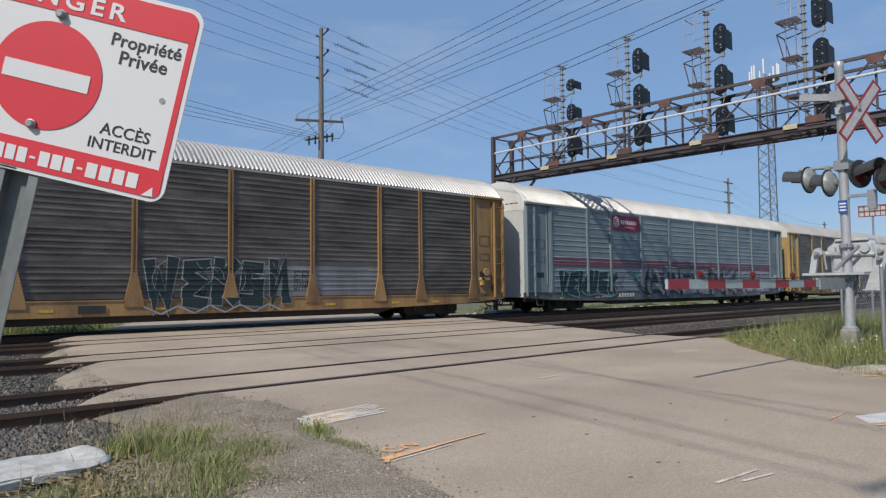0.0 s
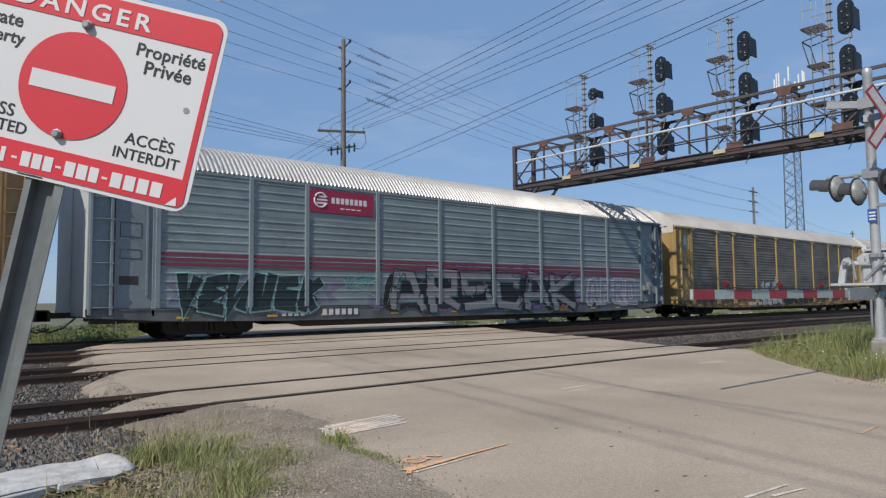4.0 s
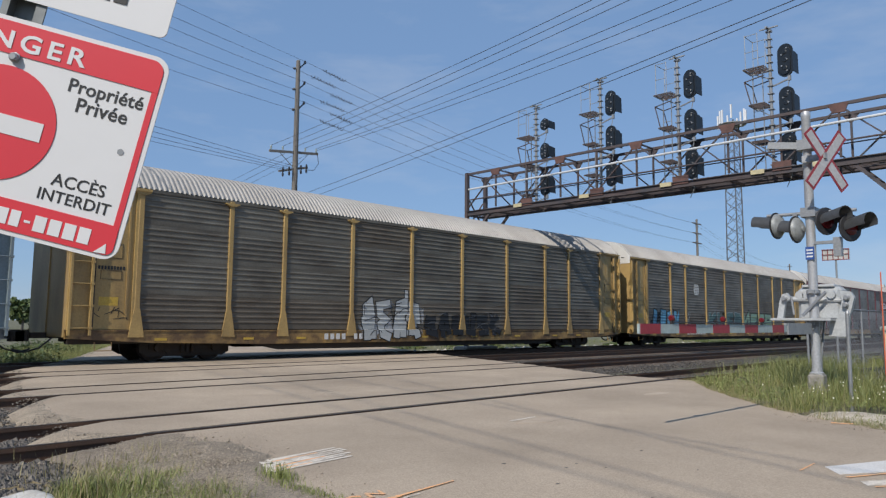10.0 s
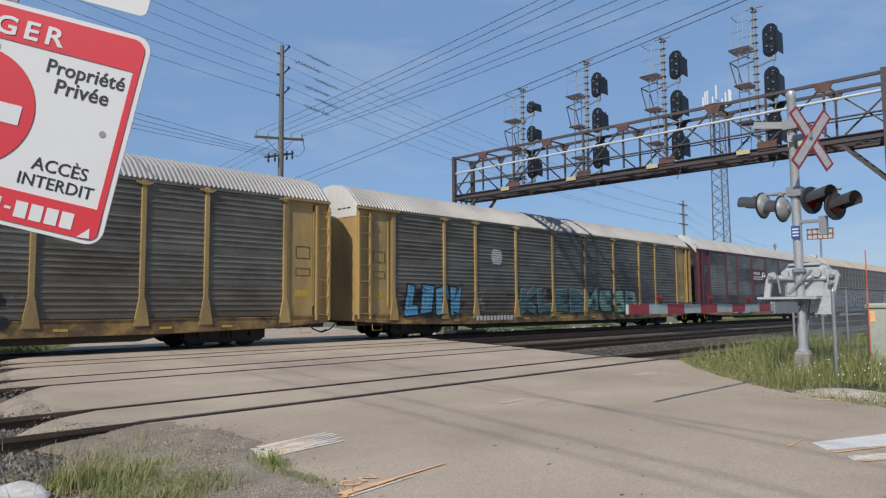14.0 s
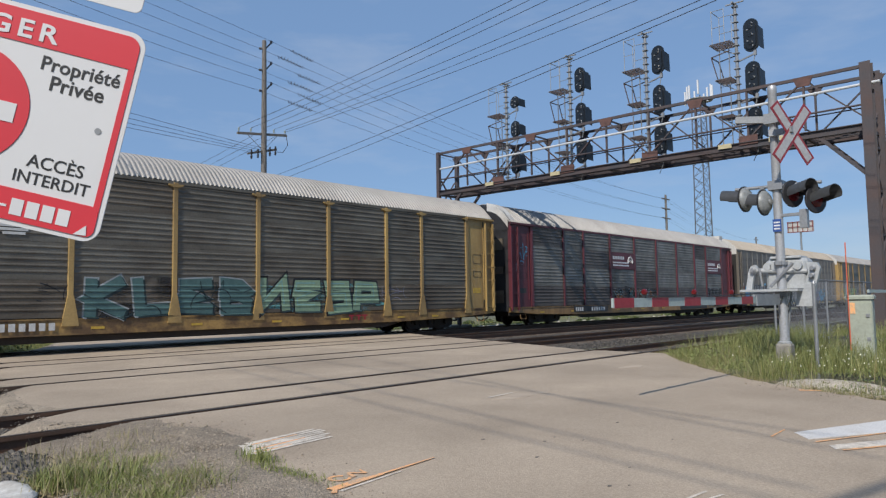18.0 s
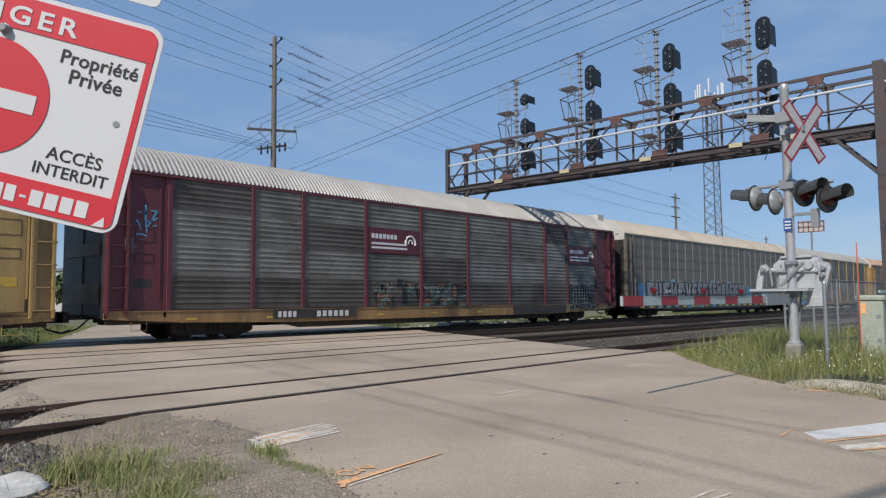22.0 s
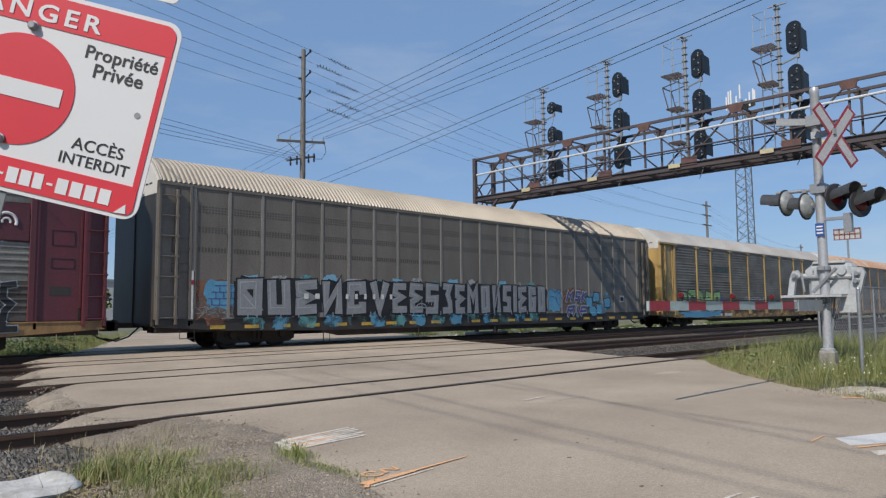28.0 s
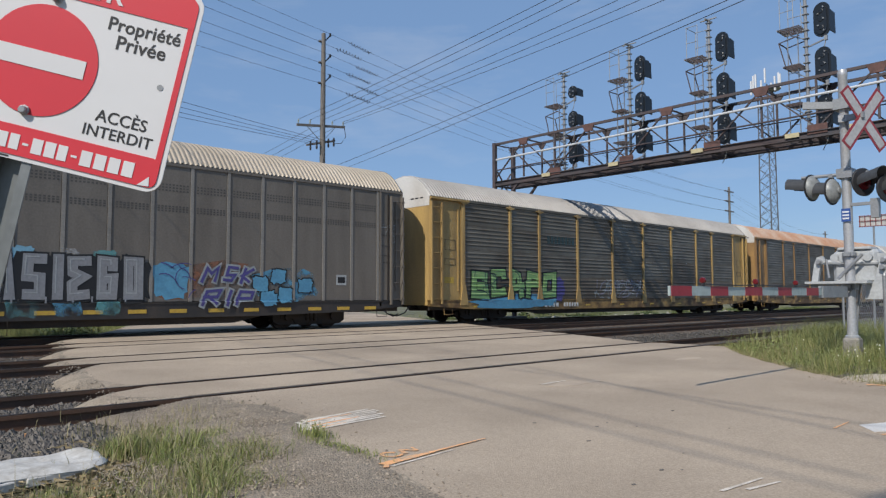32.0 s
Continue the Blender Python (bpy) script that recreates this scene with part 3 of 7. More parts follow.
def bogie(car, x):
    b = put_mesh("bogie", cached("bolster", lambda: MB().box(-0.2, 0.2, -1.0, 1.0, 0.42, 0.66).lathe([(0.22, 0.66), (0.22, 0.74)], 12).mesh("bolster")), UNDER, car, at=(x, 0, 0))
    for s in (-1, 1):
        put_mesh("side_frame", side_frame_mesh(), UNDER, b, at=pose(0, 1.02 * s, 0, 0, 0, 0 if s < 0 else 180))
    for k in (-0.9, 0.9):
        w = put_mesh("wheelset", wheelset_mesh(), WHEEL, b, at=(k, 0, 0.425))
        WHEELSETS.append((w, k))
    return b


WHEELSETS = []


def post_mesh(flare, channel=False):
    def make():
        m = MB()
        if channel:
            # two flanges with a sunk web between them
            for x in (-0.075, 0.035):
                m.box(x, x + 0.04, -SIDE - 0.065, -SIDE + 0.02, DECK, EAVE)
            m.box(-0.035, 0.035, -SIDE - 0.03, -SIDE + 0.02, DECK, EAVE)
        else:
            m.chamfer(-0.075, 0.075, -SIDE - 0.065, -SIDE + 0.02, DECK, EAVE, 0.012)
        if flare:
            w, h = (0.25, 0.75) if channel else (0.19, 0.60)
            m.plate([(-w - 0.03, DECK - 0.22), (w + 0.03, DECK - 0.22), (w, DECK), (0.078, DECK + h), (-0.078, DECK + h), (-w, DECK)], -SIDE - 0.08, -SIDE - 0.02)
        if flare and not channel:
            m.plate([(-0.24, EAVE - 0.09), (-0.10, EAVE - 0.15), (0.10, EAVE - 0.15), (0.24, EAVE - 0.09), (0.24, EAVE - 0.055), (-0.24, EAVE - 0.055)], -SIDE - 0.10, -SIDE + 0.02)
        return m.mesh("side_post")
    return cached(("post", flare, channel), make)


def ladder_mesh():
    def make():
        m = MB()
        for x in (-0.27, 0.27):
            m.box(x - 0.03, x + 0.03, -0.09, 0.0, 0.80, 4.80)
        for i in range(7):
            m.tube((-0.27, -0.06, 1.0 + 0.6 * i), (0.27, -0.06, 1.0 + 0.6 * i), 0.017, 6)
            m.box(0.24, 0.32, -0.11, -0.05, 0.97 + 0.6 * i, 1.03 + 0.6 * i)
        return m.mesh("ladder")
    return cached("ladder", make)


def autorack(label, x, frame_paint, panel, roof, rows=ROWS, post_paint=None, end_paint=None, sill_paint=None, posts=POSTS, flare=True, half=HALF, gable=True, pick=None, gable_paint=None, pocket=True, door_paint=None, channel=False, top=0.98, rail_paint=None):
    post_paint = post_paint or frame_paint
    end_paint = end_paint or frame_paint
    sill_paint = sill_paint or frame_paint
    car = tagged(empty("autorack_railcar", pose(x, 21.87, 0.006)), label, "railcar", "railcars of the freight train")
    body = MB().box(-half + 0.6, half - 0.6, -0.35, 0.35, 0.52, 0.92)
    for k in range(-12, 13, 2):
        body.box(k - 0.08, k + 0.08, -SIDE + 0.12, SIDE - 0.12, 0.60, 0.90)
    for y in (-1.45, 1.37):
        body.plate([(-8.6, 0.56), (-7.3, 0.30), (7.3, 0.30), (8.6, 0.56), (8.6, 0.66), (-8.6, 0.66)], y, y + 0.08)
    body.box(-half + 0.1, half - 0.1, -SIDE + 0.14, -SIDE + 0.2, 0.56, 0.90)
    part("underframe", body, UNDER, car)
    part("deck", MB().box(-half + 0.05, half - 0.05, -SIDE + 0.05, SIDE - 0.05, 0.90, 0.97), UNDER, car)
    for s in (-1, 1):
        y0, y1 = (-SIDE - 0.05, -SIDE + 0.10) if s < 0 else (SIDE - 0.10, SIDE + 0.05)
        sill = MB()
        sill.plate([(-half, 0.72), (-half + 2.3, 0.58), (-8.0, 0.50), (8.0, 0.50), (half - 2.3, 0.58), (half, 0.72), (half, DECK - 0.012), (-half, DECK - 0.012)], y0, y1)
        sill.box(-half, half, min(y0, y1) - 0.025, max(y0, y1) + 0.025, DECK - 0.05, DECK - 0.012)
        so = part("side_sill", sill, sill_paint, car)
        if s < 0:
            rnd = random.Random(int(x))
            for k, px in enumerate(posts[:-1]):
                w = 0.36 if pocket else 0.5
                part("reflector", MB().box(px + 0.55, px + 0.55 + w, y0 - 0.012, y0, 0.64, 0.71 if pocket else 0.75), REFLECT, so)
    # near side, panel by panel
    for i, (a, b) in enumerate(zip(posts, posts[1:])):
        for r, (z0, z1, ribs) in enumerate(rows):
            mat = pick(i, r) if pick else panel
            put_mesh("side_panel", corrugated(round(b - a - 0.13, 3), z0, z1, ribs), mat, car, at=(a + 0.065, -SIDE, z0))
        me = cached(("far", round(b - a, 3)), lambda: MB().box(0, b - a - 0.02, -0.02, 0.02, 0, EAVE - DECK).mesh("far_panel"))
        put_mesh("far_panel", me, panel, car, at=(a + 0.01, SIDE, DECK))
    for k, px in enumerate(posts):
        put_mesh("side_post", post_mesh(flare, channel) if flare is not None else cached("thin", lambda: MB().box(-0.05, 0.05, -SIDE - 0.022, -SIDE + 0.02, DECK, EAVE).mesh("side_post")), post_paint, car, at=(px, 0, 0))
    # smooth end bays, ladders, ends
    lo, hi = posts[0], posts[-1]
    for s, a, b in ((-1, -half, lo - 0.075), (1, hi + 0.075, half)):
        part("far_end_bay", MB().box(a, b, SIDE - 0.05, SIDE, DECK, EAVE), end_paint, car)
        bay = MB().box(a, b, -SIDE, -SIDE + 0.05, DECK, EAVE)
        eb = part("end_bay", bay, end_paint, car)
        for xa in (a, b - 0.07):
            part("corner_post", MB().box(xa, xa + 0.07, -SIDE - 0.05, -SIDE - 0.003, 0.75, EAVE), end_paint, eb)
        cx = (a + b) / 2 - 0.22 * s
        for z0, z1 in ((2.95, 3.35), (2.35, 2.6)):
            lines = MB()
            for p, q in (((-0.28, z0), (0.28, z0)), ((0.28, z0), (0.28, z1)), ((0.28, z1), (-0.28, z1)), ((-0.28, z1), (-0.28, z0))):
                lines.beam((cx + p[0], -SIDE - 0.004, p[1]), (cx + q[0], -SIDE - 0.004, q[1]), 0.008, 0.02, (0, 1, 0))
            part("stencil_frame", lines, SIGNBLACK, eb)
        part("door_bar", MB().box(cx + 0.42, cx + 0.47, -SIDE - 0.04, -SIDE, 1.3, 4.6), end_paint, eb)
        put_mesh("ladder", ladder_mesh(), end_paint, car, at=(s * (half - 0.31), -SIDE - 0.05, 0))
        gap = s * (half - 0.66)
        part("door_gap", MB().box(gap - 0.03, gap + 0.03, -SIDE - 0.012, -SIDE - 0.002, 0.98, 4.85), UNDER, eb, "dark slot beside the end door")
        if pocket:
            part("eave_angle", MB().box(min(s * half, s * abs(lo)), max(s * half, s * abs(lo)) + 0.25 * (s < 0), -SIDE - 0.13, -SIDE, EAVE - 0.06, EAVE + 0.02), end_paint, car)
            part("warning_plate", MB().box(cx - 0.30, cx + 0.22, -SIDE - 0.006, -SIDE, 1.62, 1.86), REFLECT if frame_paint is YELLOW else SILLBLACK, eb, "small printed plate on the end bay")
        x0, x1 = (s * half, s * (half - 0.06)) if s < 0 else (s * (half - 0.06), s * half)
        end = MB().box(min(x0, x1), max(x0, x1), -SIDE + 0.05, SIDE - 0.05, 0.75, EAVE)
        for y in (-0.02,):
            end.box(min(x0, x1) - (0.03 if s < 0 else 0), max(x0, x1) + (0.03 if s > 0 else 0), y - 0.03, y + 0.03, 0.8, EAVE)
        part("end_door", end, door_paint or end_paint, car)
        if gable:
            g = MB()
            arc = roof_arc(top)
            n = len(arc)
            xa, xb = s * (half + 0.012), s * (half - 0.10)
            v = [(xa, y, EAVE + h) for y, h in arc] + [(xb, y * 1.02, EAVE + h + 0.045) for y, h in arc] + [(xa, SIDE, EAVE - 0.33), (xa, -SIDE, EAVE - 0.33)]
            g.add(v, [(*range(n), 2 * n, 2 * n + 1)] + [(i, i + 1, n + i + 1, n + i) for i in range(n - 1)])
            part("gable", g, (gable_paint if s < 0 else None) or ENDWHITE, car)
            for k in range(3):
                part("gable_stencil", MB().box(min(xa, xa + 0.006 * s), max(xa, xa + 0.006 * s), -1.25 + 0.28 * k, -1.05 + 0.28 * k, EAVE - 0.02, EAVE + 0.03), SIGNBLACK, car)
        cp = MB().box(s * (half - 0.5) - 0.1, s * (half - 0.5) + 0.1, -0.2, 0.2, 0.6, 0.95)
        cp.beam((s * (half - 0.4), 0, 0.78), (s * (half + 0.62), 0, 0.78), 0.14, 0.16)
        cp.chamfer(s * (half + 0.72) - 0.2, s * (half + 0.72) + 0.2, -0.16, 0.16, 0.62, 0.94, 0.05)
        part("coupler", cp, UNDER, car, smooth=False)
        hose = MB().path([(s * (half - 0.1), -0.35, 0.75), (s * (half + 0.25), -0.4, 0.45), (s * (half + 0.6), -0.35, 0.33), (s * (half + 0.9), -0.3, 0.42)], 0.025, 6)
        part("air_hose", hose, BLACK, car)
        part("grab_iron", MB().path([(s * (half - 1.2), -SIDE - 0.02, 0.62), (s * (half - 1.2), -SIDE - 0.05, 0.38), (s * (half - 0.75), -SIDE - 0.05, 0.38), (s * (half - 0.75), -SIDE - 0.02, 0.62)], 0.015, 6), sill_paint, car)
        bogie(car, s * 10.3)
    # default panel paint puts the shade under the eave into the rail's colour
    part("eave_rail", MB().box(-half, half, -SIDE - 0.035, -SIDE + 0.03, EAVE - 0.05, EAVE + 0.045).box(-half, half, SIDE - 0.03, SIDE + 0.035, EAVE - 0.05, EAVE + 0.045), rail_paint or panel, car)
    put_mesh("roof", roof_mesh(half, top), roof, car)
    return car


def panels_brown(i, r):
    return P_PRIMER if r == 0 and i in (5, 6) else P_BROWN


def panels_blue(i, r):
    return P_BLUE


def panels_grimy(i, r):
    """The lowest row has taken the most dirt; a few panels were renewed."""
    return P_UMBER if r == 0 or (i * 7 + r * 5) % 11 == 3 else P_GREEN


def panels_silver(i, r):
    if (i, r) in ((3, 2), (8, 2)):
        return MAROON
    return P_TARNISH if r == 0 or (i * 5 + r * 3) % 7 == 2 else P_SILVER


car_a = autorack("old rust-yellow autorack railcar with sooty corrugated steel panels", 7.67, OLDYELLOW, P_BROWN, ROOFBRIGHT, pick=panels_brown, channel=True, top=0.96, rail_paint=ROOFWHITE)
car_b = autorack("blue-grey autorack railcar with red stripes and graffiti", 37.04, BLUEGREY, P_BLUE, ROOFBRIGHT, rows=BANDED, pick=panels_blue, flare=False, door_paint=ENDPALE, sill_paint=BLUESILL, top=1.06)
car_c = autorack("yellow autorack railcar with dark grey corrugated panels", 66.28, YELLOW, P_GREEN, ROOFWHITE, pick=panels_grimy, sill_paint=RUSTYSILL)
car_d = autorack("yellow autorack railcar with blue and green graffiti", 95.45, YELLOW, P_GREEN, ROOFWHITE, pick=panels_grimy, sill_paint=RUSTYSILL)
# black end doors put the open end's shaded interior into their paint
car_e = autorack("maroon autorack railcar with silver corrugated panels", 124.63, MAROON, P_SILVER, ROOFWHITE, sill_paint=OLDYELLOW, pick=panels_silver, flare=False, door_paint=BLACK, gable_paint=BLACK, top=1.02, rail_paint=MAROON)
car_f = autorack("taupe autorack railcar covered with large graffiti lettering", 153.88, TAUPE, TAUPE, ROOFTAN, rows=[(0.97, 5.0, 0)], flare=None, post_paint=TAUPEPOST, posts=[-12.8 + 25.6 * k / 22 for k in range(23)], half=13.94, sill_paint=SILLBLACK, pocket=False, door_paint=SILLBLACK)
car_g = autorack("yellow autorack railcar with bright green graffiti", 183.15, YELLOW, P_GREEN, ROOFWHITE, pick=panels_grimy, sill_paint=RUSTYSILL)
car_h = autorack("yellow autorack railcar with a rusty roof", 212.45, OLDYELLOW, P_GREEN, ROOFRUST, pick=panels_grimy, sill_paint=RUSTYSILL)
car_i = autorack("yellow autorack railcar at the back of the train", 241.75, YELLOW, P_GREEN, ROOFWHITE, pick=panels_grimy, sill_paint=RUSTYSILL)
CARS = [car_a, car_b, car_c, car_d, car_e, car_f, car_g, car_h, car_i]


# ---------- warning signs on a leaning post ----------
SIGN_AT = Matrix(((0.747, 0.651, 0.136, -0.692), (-0.620, 0.756, -0.208, 1.372), (-0.238, 0.072, 0.969, 1.608), (0, 0, 0, 1)))
U = 0.0012  # sign unit in metres


def rounded(u0, u1, v0, v1, r, n=6):
    pts = []
    for cu, cv, a0 in ((u1 - r, v0 + r, -90), (u1 - r, v1 - r, 0), (u0 + r, v1 - r, 90), (u0 + r, v0 + r, 180)):
        for i in range(n + 1):
            a = radians(a0 + 90 * i / n)
            pts.append(((cu + r * math.cos(a)) * U, (cv + r * math.sin(a)) * U))
    return pts


def disc(r, n=48):
    return [(r * U * math.cos(2 * math.pi * i / n), r * U * math.sin(2 * math.pi * i / n)) for i in range(n)]


def words(text, u, v, width, parent, material, bold=0.9, align="LEFT", spacing=1.02, cap=0):
    """Words that fill a width in sign units; u, v is the start (or the end) of the line."""
    me = letters(text, 1.0, 0.012 * bold, 0, spacing, 0.002, align)
    xs = [p.co.x for p in me.vertices]
    k = width * U / (max(xs) - min(xs))
    ob = new("lettering", me)
    if not me.materials:
        me.materials.append(None)
    ob.material_slots[0].link = "OBJECT"
    ob.material_slots[0].material = material
    ob.parent = parent
    zs = [p.co.z for p in me.vertices]
    kz = cap * U / (max(zs) - min(zs)) if cap else k
    ob.matrix_basis = Matrix.Translation((u * U, -0.0040 if material is SIGNWHITE else -0.0016, v * U)) @ Matrix.Diagonal((k, 0.2, kz, 1))
    return ob


sign = tagged(empty("warning_sign", SIGN_AT), "tilted red and white no-entry railway warning sign on a post", "sign")
plate = part("sign_plate", MB().plate(rounded(-243, 243, -174, 174, 26), -0.001, 0.002), SIGNWHITE, sign)
head = [p for p in rounded(-235, 235, 60, 166.5, 20) if p[1] > 100 * U]
part("header", MB().plate([(235 * U, 114 * U)] + head + [(-235 * U, 114 * U)], -0.003, -0.001), SIGNRED, plate, "red header band")
for u0, u1 in ((225, 235), (-235, -225)):
    part("side_border", MB().plate([(u0 * U, -150 * U), (u1 * U, -150 * U), (u1 * U, 114 * U), (u0 * U, 114 * U)], -0.0026, -0.001), SIGNRED, plate)
part("footer", MB().plate(rounded(-235, 235, -166.5, -116, 14), -0.0034, -0.001), SIGNRED, plate, "red footer band with a dialling number")
part("disc", MB().plate(disc(95), -0.003, -0.001), SIGNRED, plate, "red no-entry disc")
part("bar", MB().plate([(-75 * U, -15.5 * U), (75 * U, -15.5 * U), (75 * U, 15.5 * U), (-75 * U, 15.5 * U)], -0.0045, -0.003), SIGNWHITE, plate)
words("DANGER", -132, 123, 241, plate, SIGNWHITE, 1.7, spacing=1.32, cap=30)
words("Propriété", 93, 80, 123, plate, SIGNBLACK, 1.3)
words("Privée", 113, 50, 84, plate, SIGNBLACK, 1.3)
words("ACCÈS", 110, -76, 88, plate, SIGNBLACK, 0.9)
words("INTERDIT", 93, -103, 118, plate, SIGNBLACK, 0.9)
words("Private", -206, 80, 94, plate, SIGNBLACK, 1.3)
words("property", -216, 50, 114, plate, SIGNBLACK, 1.3)
words("ACCESS", -200, -76, 111, plate, SIGNBLACK, 0.9)
words("PROHIBITED", -222, -103, 159, plate, SIGNBLACK, 0.9)
digits = [(-135, -127), (-115, -105), (-98, -82), (-78, -62), (-58, -42), (-36, -26), (-20, -2), (2, 20), (24, 40), (47, 57), (63, 82), (87, 106), (111, 130), (135, 154)]
for u0, u1 in digits:
    hgt = (-147, -143) if u1 - u0 == 10 else (-157, -131)
    part("number_bar", MB().plate([((u0 + 40) * U, hgt[0] * U), ((u1 + 40) * U, hgt[0] * U), ((u1 + 40) * U, hgt[1] * U), ((u0 + 40) * U, hgt[1] * U)], -0.0045, -0.003), SIGNWHITE, plate)
part("fine_print", MB().plate([(-60 * U, -171.5 * U), (-15 * U, -171.5 * U), (-15 * U, -169 * U), (-60 * U, -169 * U)], -0.0022, -0.001), SIGNBLACK, plate)
part("corner_peel", MB().plate([(205 * U, -166 * U), (225 * U, -164 * U), (222 * U, -148 * U)], -0.0048, -0.003), SIGNWHITE, plate, "lifted white corner of the film")
part("dent", MB().lathe([(0.0065, -0.0015), (0.005, -0.0008), (0.002, -0.0002)], 12, "y", (203 * U, -0.0006, 4 * U)), GALV, plate, "grey scuffed dent")
for u, v in ((2, 109), (-6, -89)):
    part("bolt", MB().lathe([(0.011, -0.005), (0.011, -0.007), (0.0085, -0.008), (0.0085, -0.014), (0.006, -0.016)], 8, "y", (u * U, 0, v * U)), GALV, plate, "zinc bolt with a washer")
upper = part("upper_plate", MB().plate(rounded(-225, 222, 206, 480, 12), -0.001, 0.002), SIGNWHITE, sign, "plain white plate with a number")
for k in range(7):
    u0 = -55 + 29 * k + (6 if k > 2 else 0)
    part("number_bar", MB().plate([(u0 * U, 243 * U), ((u0 + 22) * U, 243 * U), ((u0 + 22) * U, 277 * U), (u0 * U, 277 * U)], -0.003, -0.001), SIGNBLACK, upper)
lo, hi = -1420 * U, 470 * U
channel = MB().slab([(-0.056, 0.004), (-0.042, 0.004), (-0.042, 0.030), (0.008, 0.030), (0.008, 0.004), (0.028, 0.004), (0.028, 0.008), (0.012, 0.008), (0.012, 0.034), (-0.046, 0.034), (-0.046, 0.008), (-0.056, 0.008)], lo, hi)
part("post", channel, POSTGREY, sign, "galvanised steel channel post")

# ---------- signal bridge over the tracks ----------
gantry = tagged(empty("signal_bridge", pose(26.0, 0, 0)), "dark weathered steel truss signal bridge spanning the tracks", "signal bridge")
GY0, GY1, GZ0, GZ1, GW = 5.06, 24.75, 6.80, 9.04, 1.45
for x in (0.0, GW):
    front = x == 0.0
    part("top_chord", MB().box(x - 0.05, x + 0.05, GY0, GY1, GZ1 - 0.11, GZ1), GANTRY, gantry)
    section = [(-0.10, -0.02), (0.10, -0.02), (0.10, 0.01), (0.02, 0.01), (0.02, 0.20), (0.10, 0.20), (0.10, 0.23), (-0.10, 0.23), (-0.10, 0.20), (-0.02, 0.20), (-0.02, 0.01), (-0.10, 0.01)]
    part("bottom_girder", MB().plate(section, GY0, GY1), GANTRY, gantry, at=(x, 0, GZ0))
    nbay = 10
    for i in range(nbay + 1):
        y = GY0 + (GY1 - GY0) * i / nbay
        part("upright", MB().box(x - 0.035, x + 0.035, y - 0.035, y + 0.035, GZ0 + 0.29, GZ1 - 0.1), GANTRY, gantry)
        if i < nbay:
            ya, yb = y, GY0 + (GY1 - GY0) * (i + 1) / nbay
            za, zb = (GZ0 + 0.33, GZ1 - 0.12) if (i % 2 == 0) == front else (GZ1 - 0.12, GZ0 + 0.33)
            part("diagonal", MB().beam((x, ya, za), (x, yb, zb), 0.07, 0.05), GANTRY, gantry)
        if front and 0 < i < nbay:
            if i % 2:
                part("gusset", MB().add([(x - 0.06, y - 0.34, GZ1 - 0.02), (x - 0.06, y + 0.34, GZ1 - 0.02), (x - 0.06, y + 0.2, GZ1 - 0.36), (x - 0.06, y - 0.2, GZ1 - 0.36), (x + 0.0, y - 0.34, GZ1 - 0.02), (x + 0.0, y + 0.34, GZ1 - 0.02), (x, y + 0.2, GZ1 - 0.36), (x, y - 0.2, GZ1 - 0.36)],
                                        [(0, 1, 2, 3), (4, 7, 6, 5), (0, 4, 5, 1), (1, 5, 6, 2), (2, 6, 7, 3), (3, 7, 4, 0)]), RUST, gantry)
            else:
                part("gusset", MB().box(x - 0.06, x - 0.02, y - 0.34, y + 0.34, GZ0 + 0.12, GZ0 + 0.46), RUST, gantry)
        if not front:
            part("gusset", MB().plate([(-0.32, 0.0), (0.32, 0.0), (0.06, -0.34), (-0.06, -0.34)], -0.02, 0.02), GANTRY, gantry, at=pose(x, y, GZ1 - 0.05, 0, 0, 90))
for i in range(11):
    y = GY0 + (GY1 - GY0) * i / 10
    part("cross_strut", MB().box(0.03, GW - 0.03, y - 0.04, y + 0.04, GZ0 - 0.02, GZ0 + 0.08), GANTRY, gantry)
    part("cross_strut", MB().box(0.03, GW - 0.03, y - 0.03, y + 0.03, GZ1 - 0.09, GZ1 - 0.03), GANTRY, gantry)
for k in range(5):
    part("walkway_bar", MB().box(0.22 + 0.24 * k, 0.28 + 0.24 * k, GY0, GY1, GZ0 + 0.085, GZ0 + 0.12), GANTRY, gantry)
part("cable_duct", MB().tube((-0.10, GY0 - 0.4, GZ0 + 1.55), (-0.10, GY1 - 0.2, GZ0 + 1.35), 0.05, 8), PIPE, gantry, "bright aluminium cable pipe")
part("cable_pipe", MB().tube((-0.08, GY0, GZ0 + 0.86), (-0.08, GY1 - 0.2, GZ0 + 0.80), 0.035, 8), GANTRY, gantry)
part("handrail", MB().tube((GW - 0.2, GY0, GZ0 + 1.05), (GW - 0.2, GY1, GZ0 + 1.05), 0.025, 6), GANTRY, gantry)
for y in (8.0, 9.85, 13.55, 17.5, 21.3):
    part("number_plate", MB().box(-0.125, -0.105, y - 0.25, y + 0.25, GZ0 + 0.08, GZ0 + 0.25), YELLOWPLATE, gantry, "faded yellow plate")
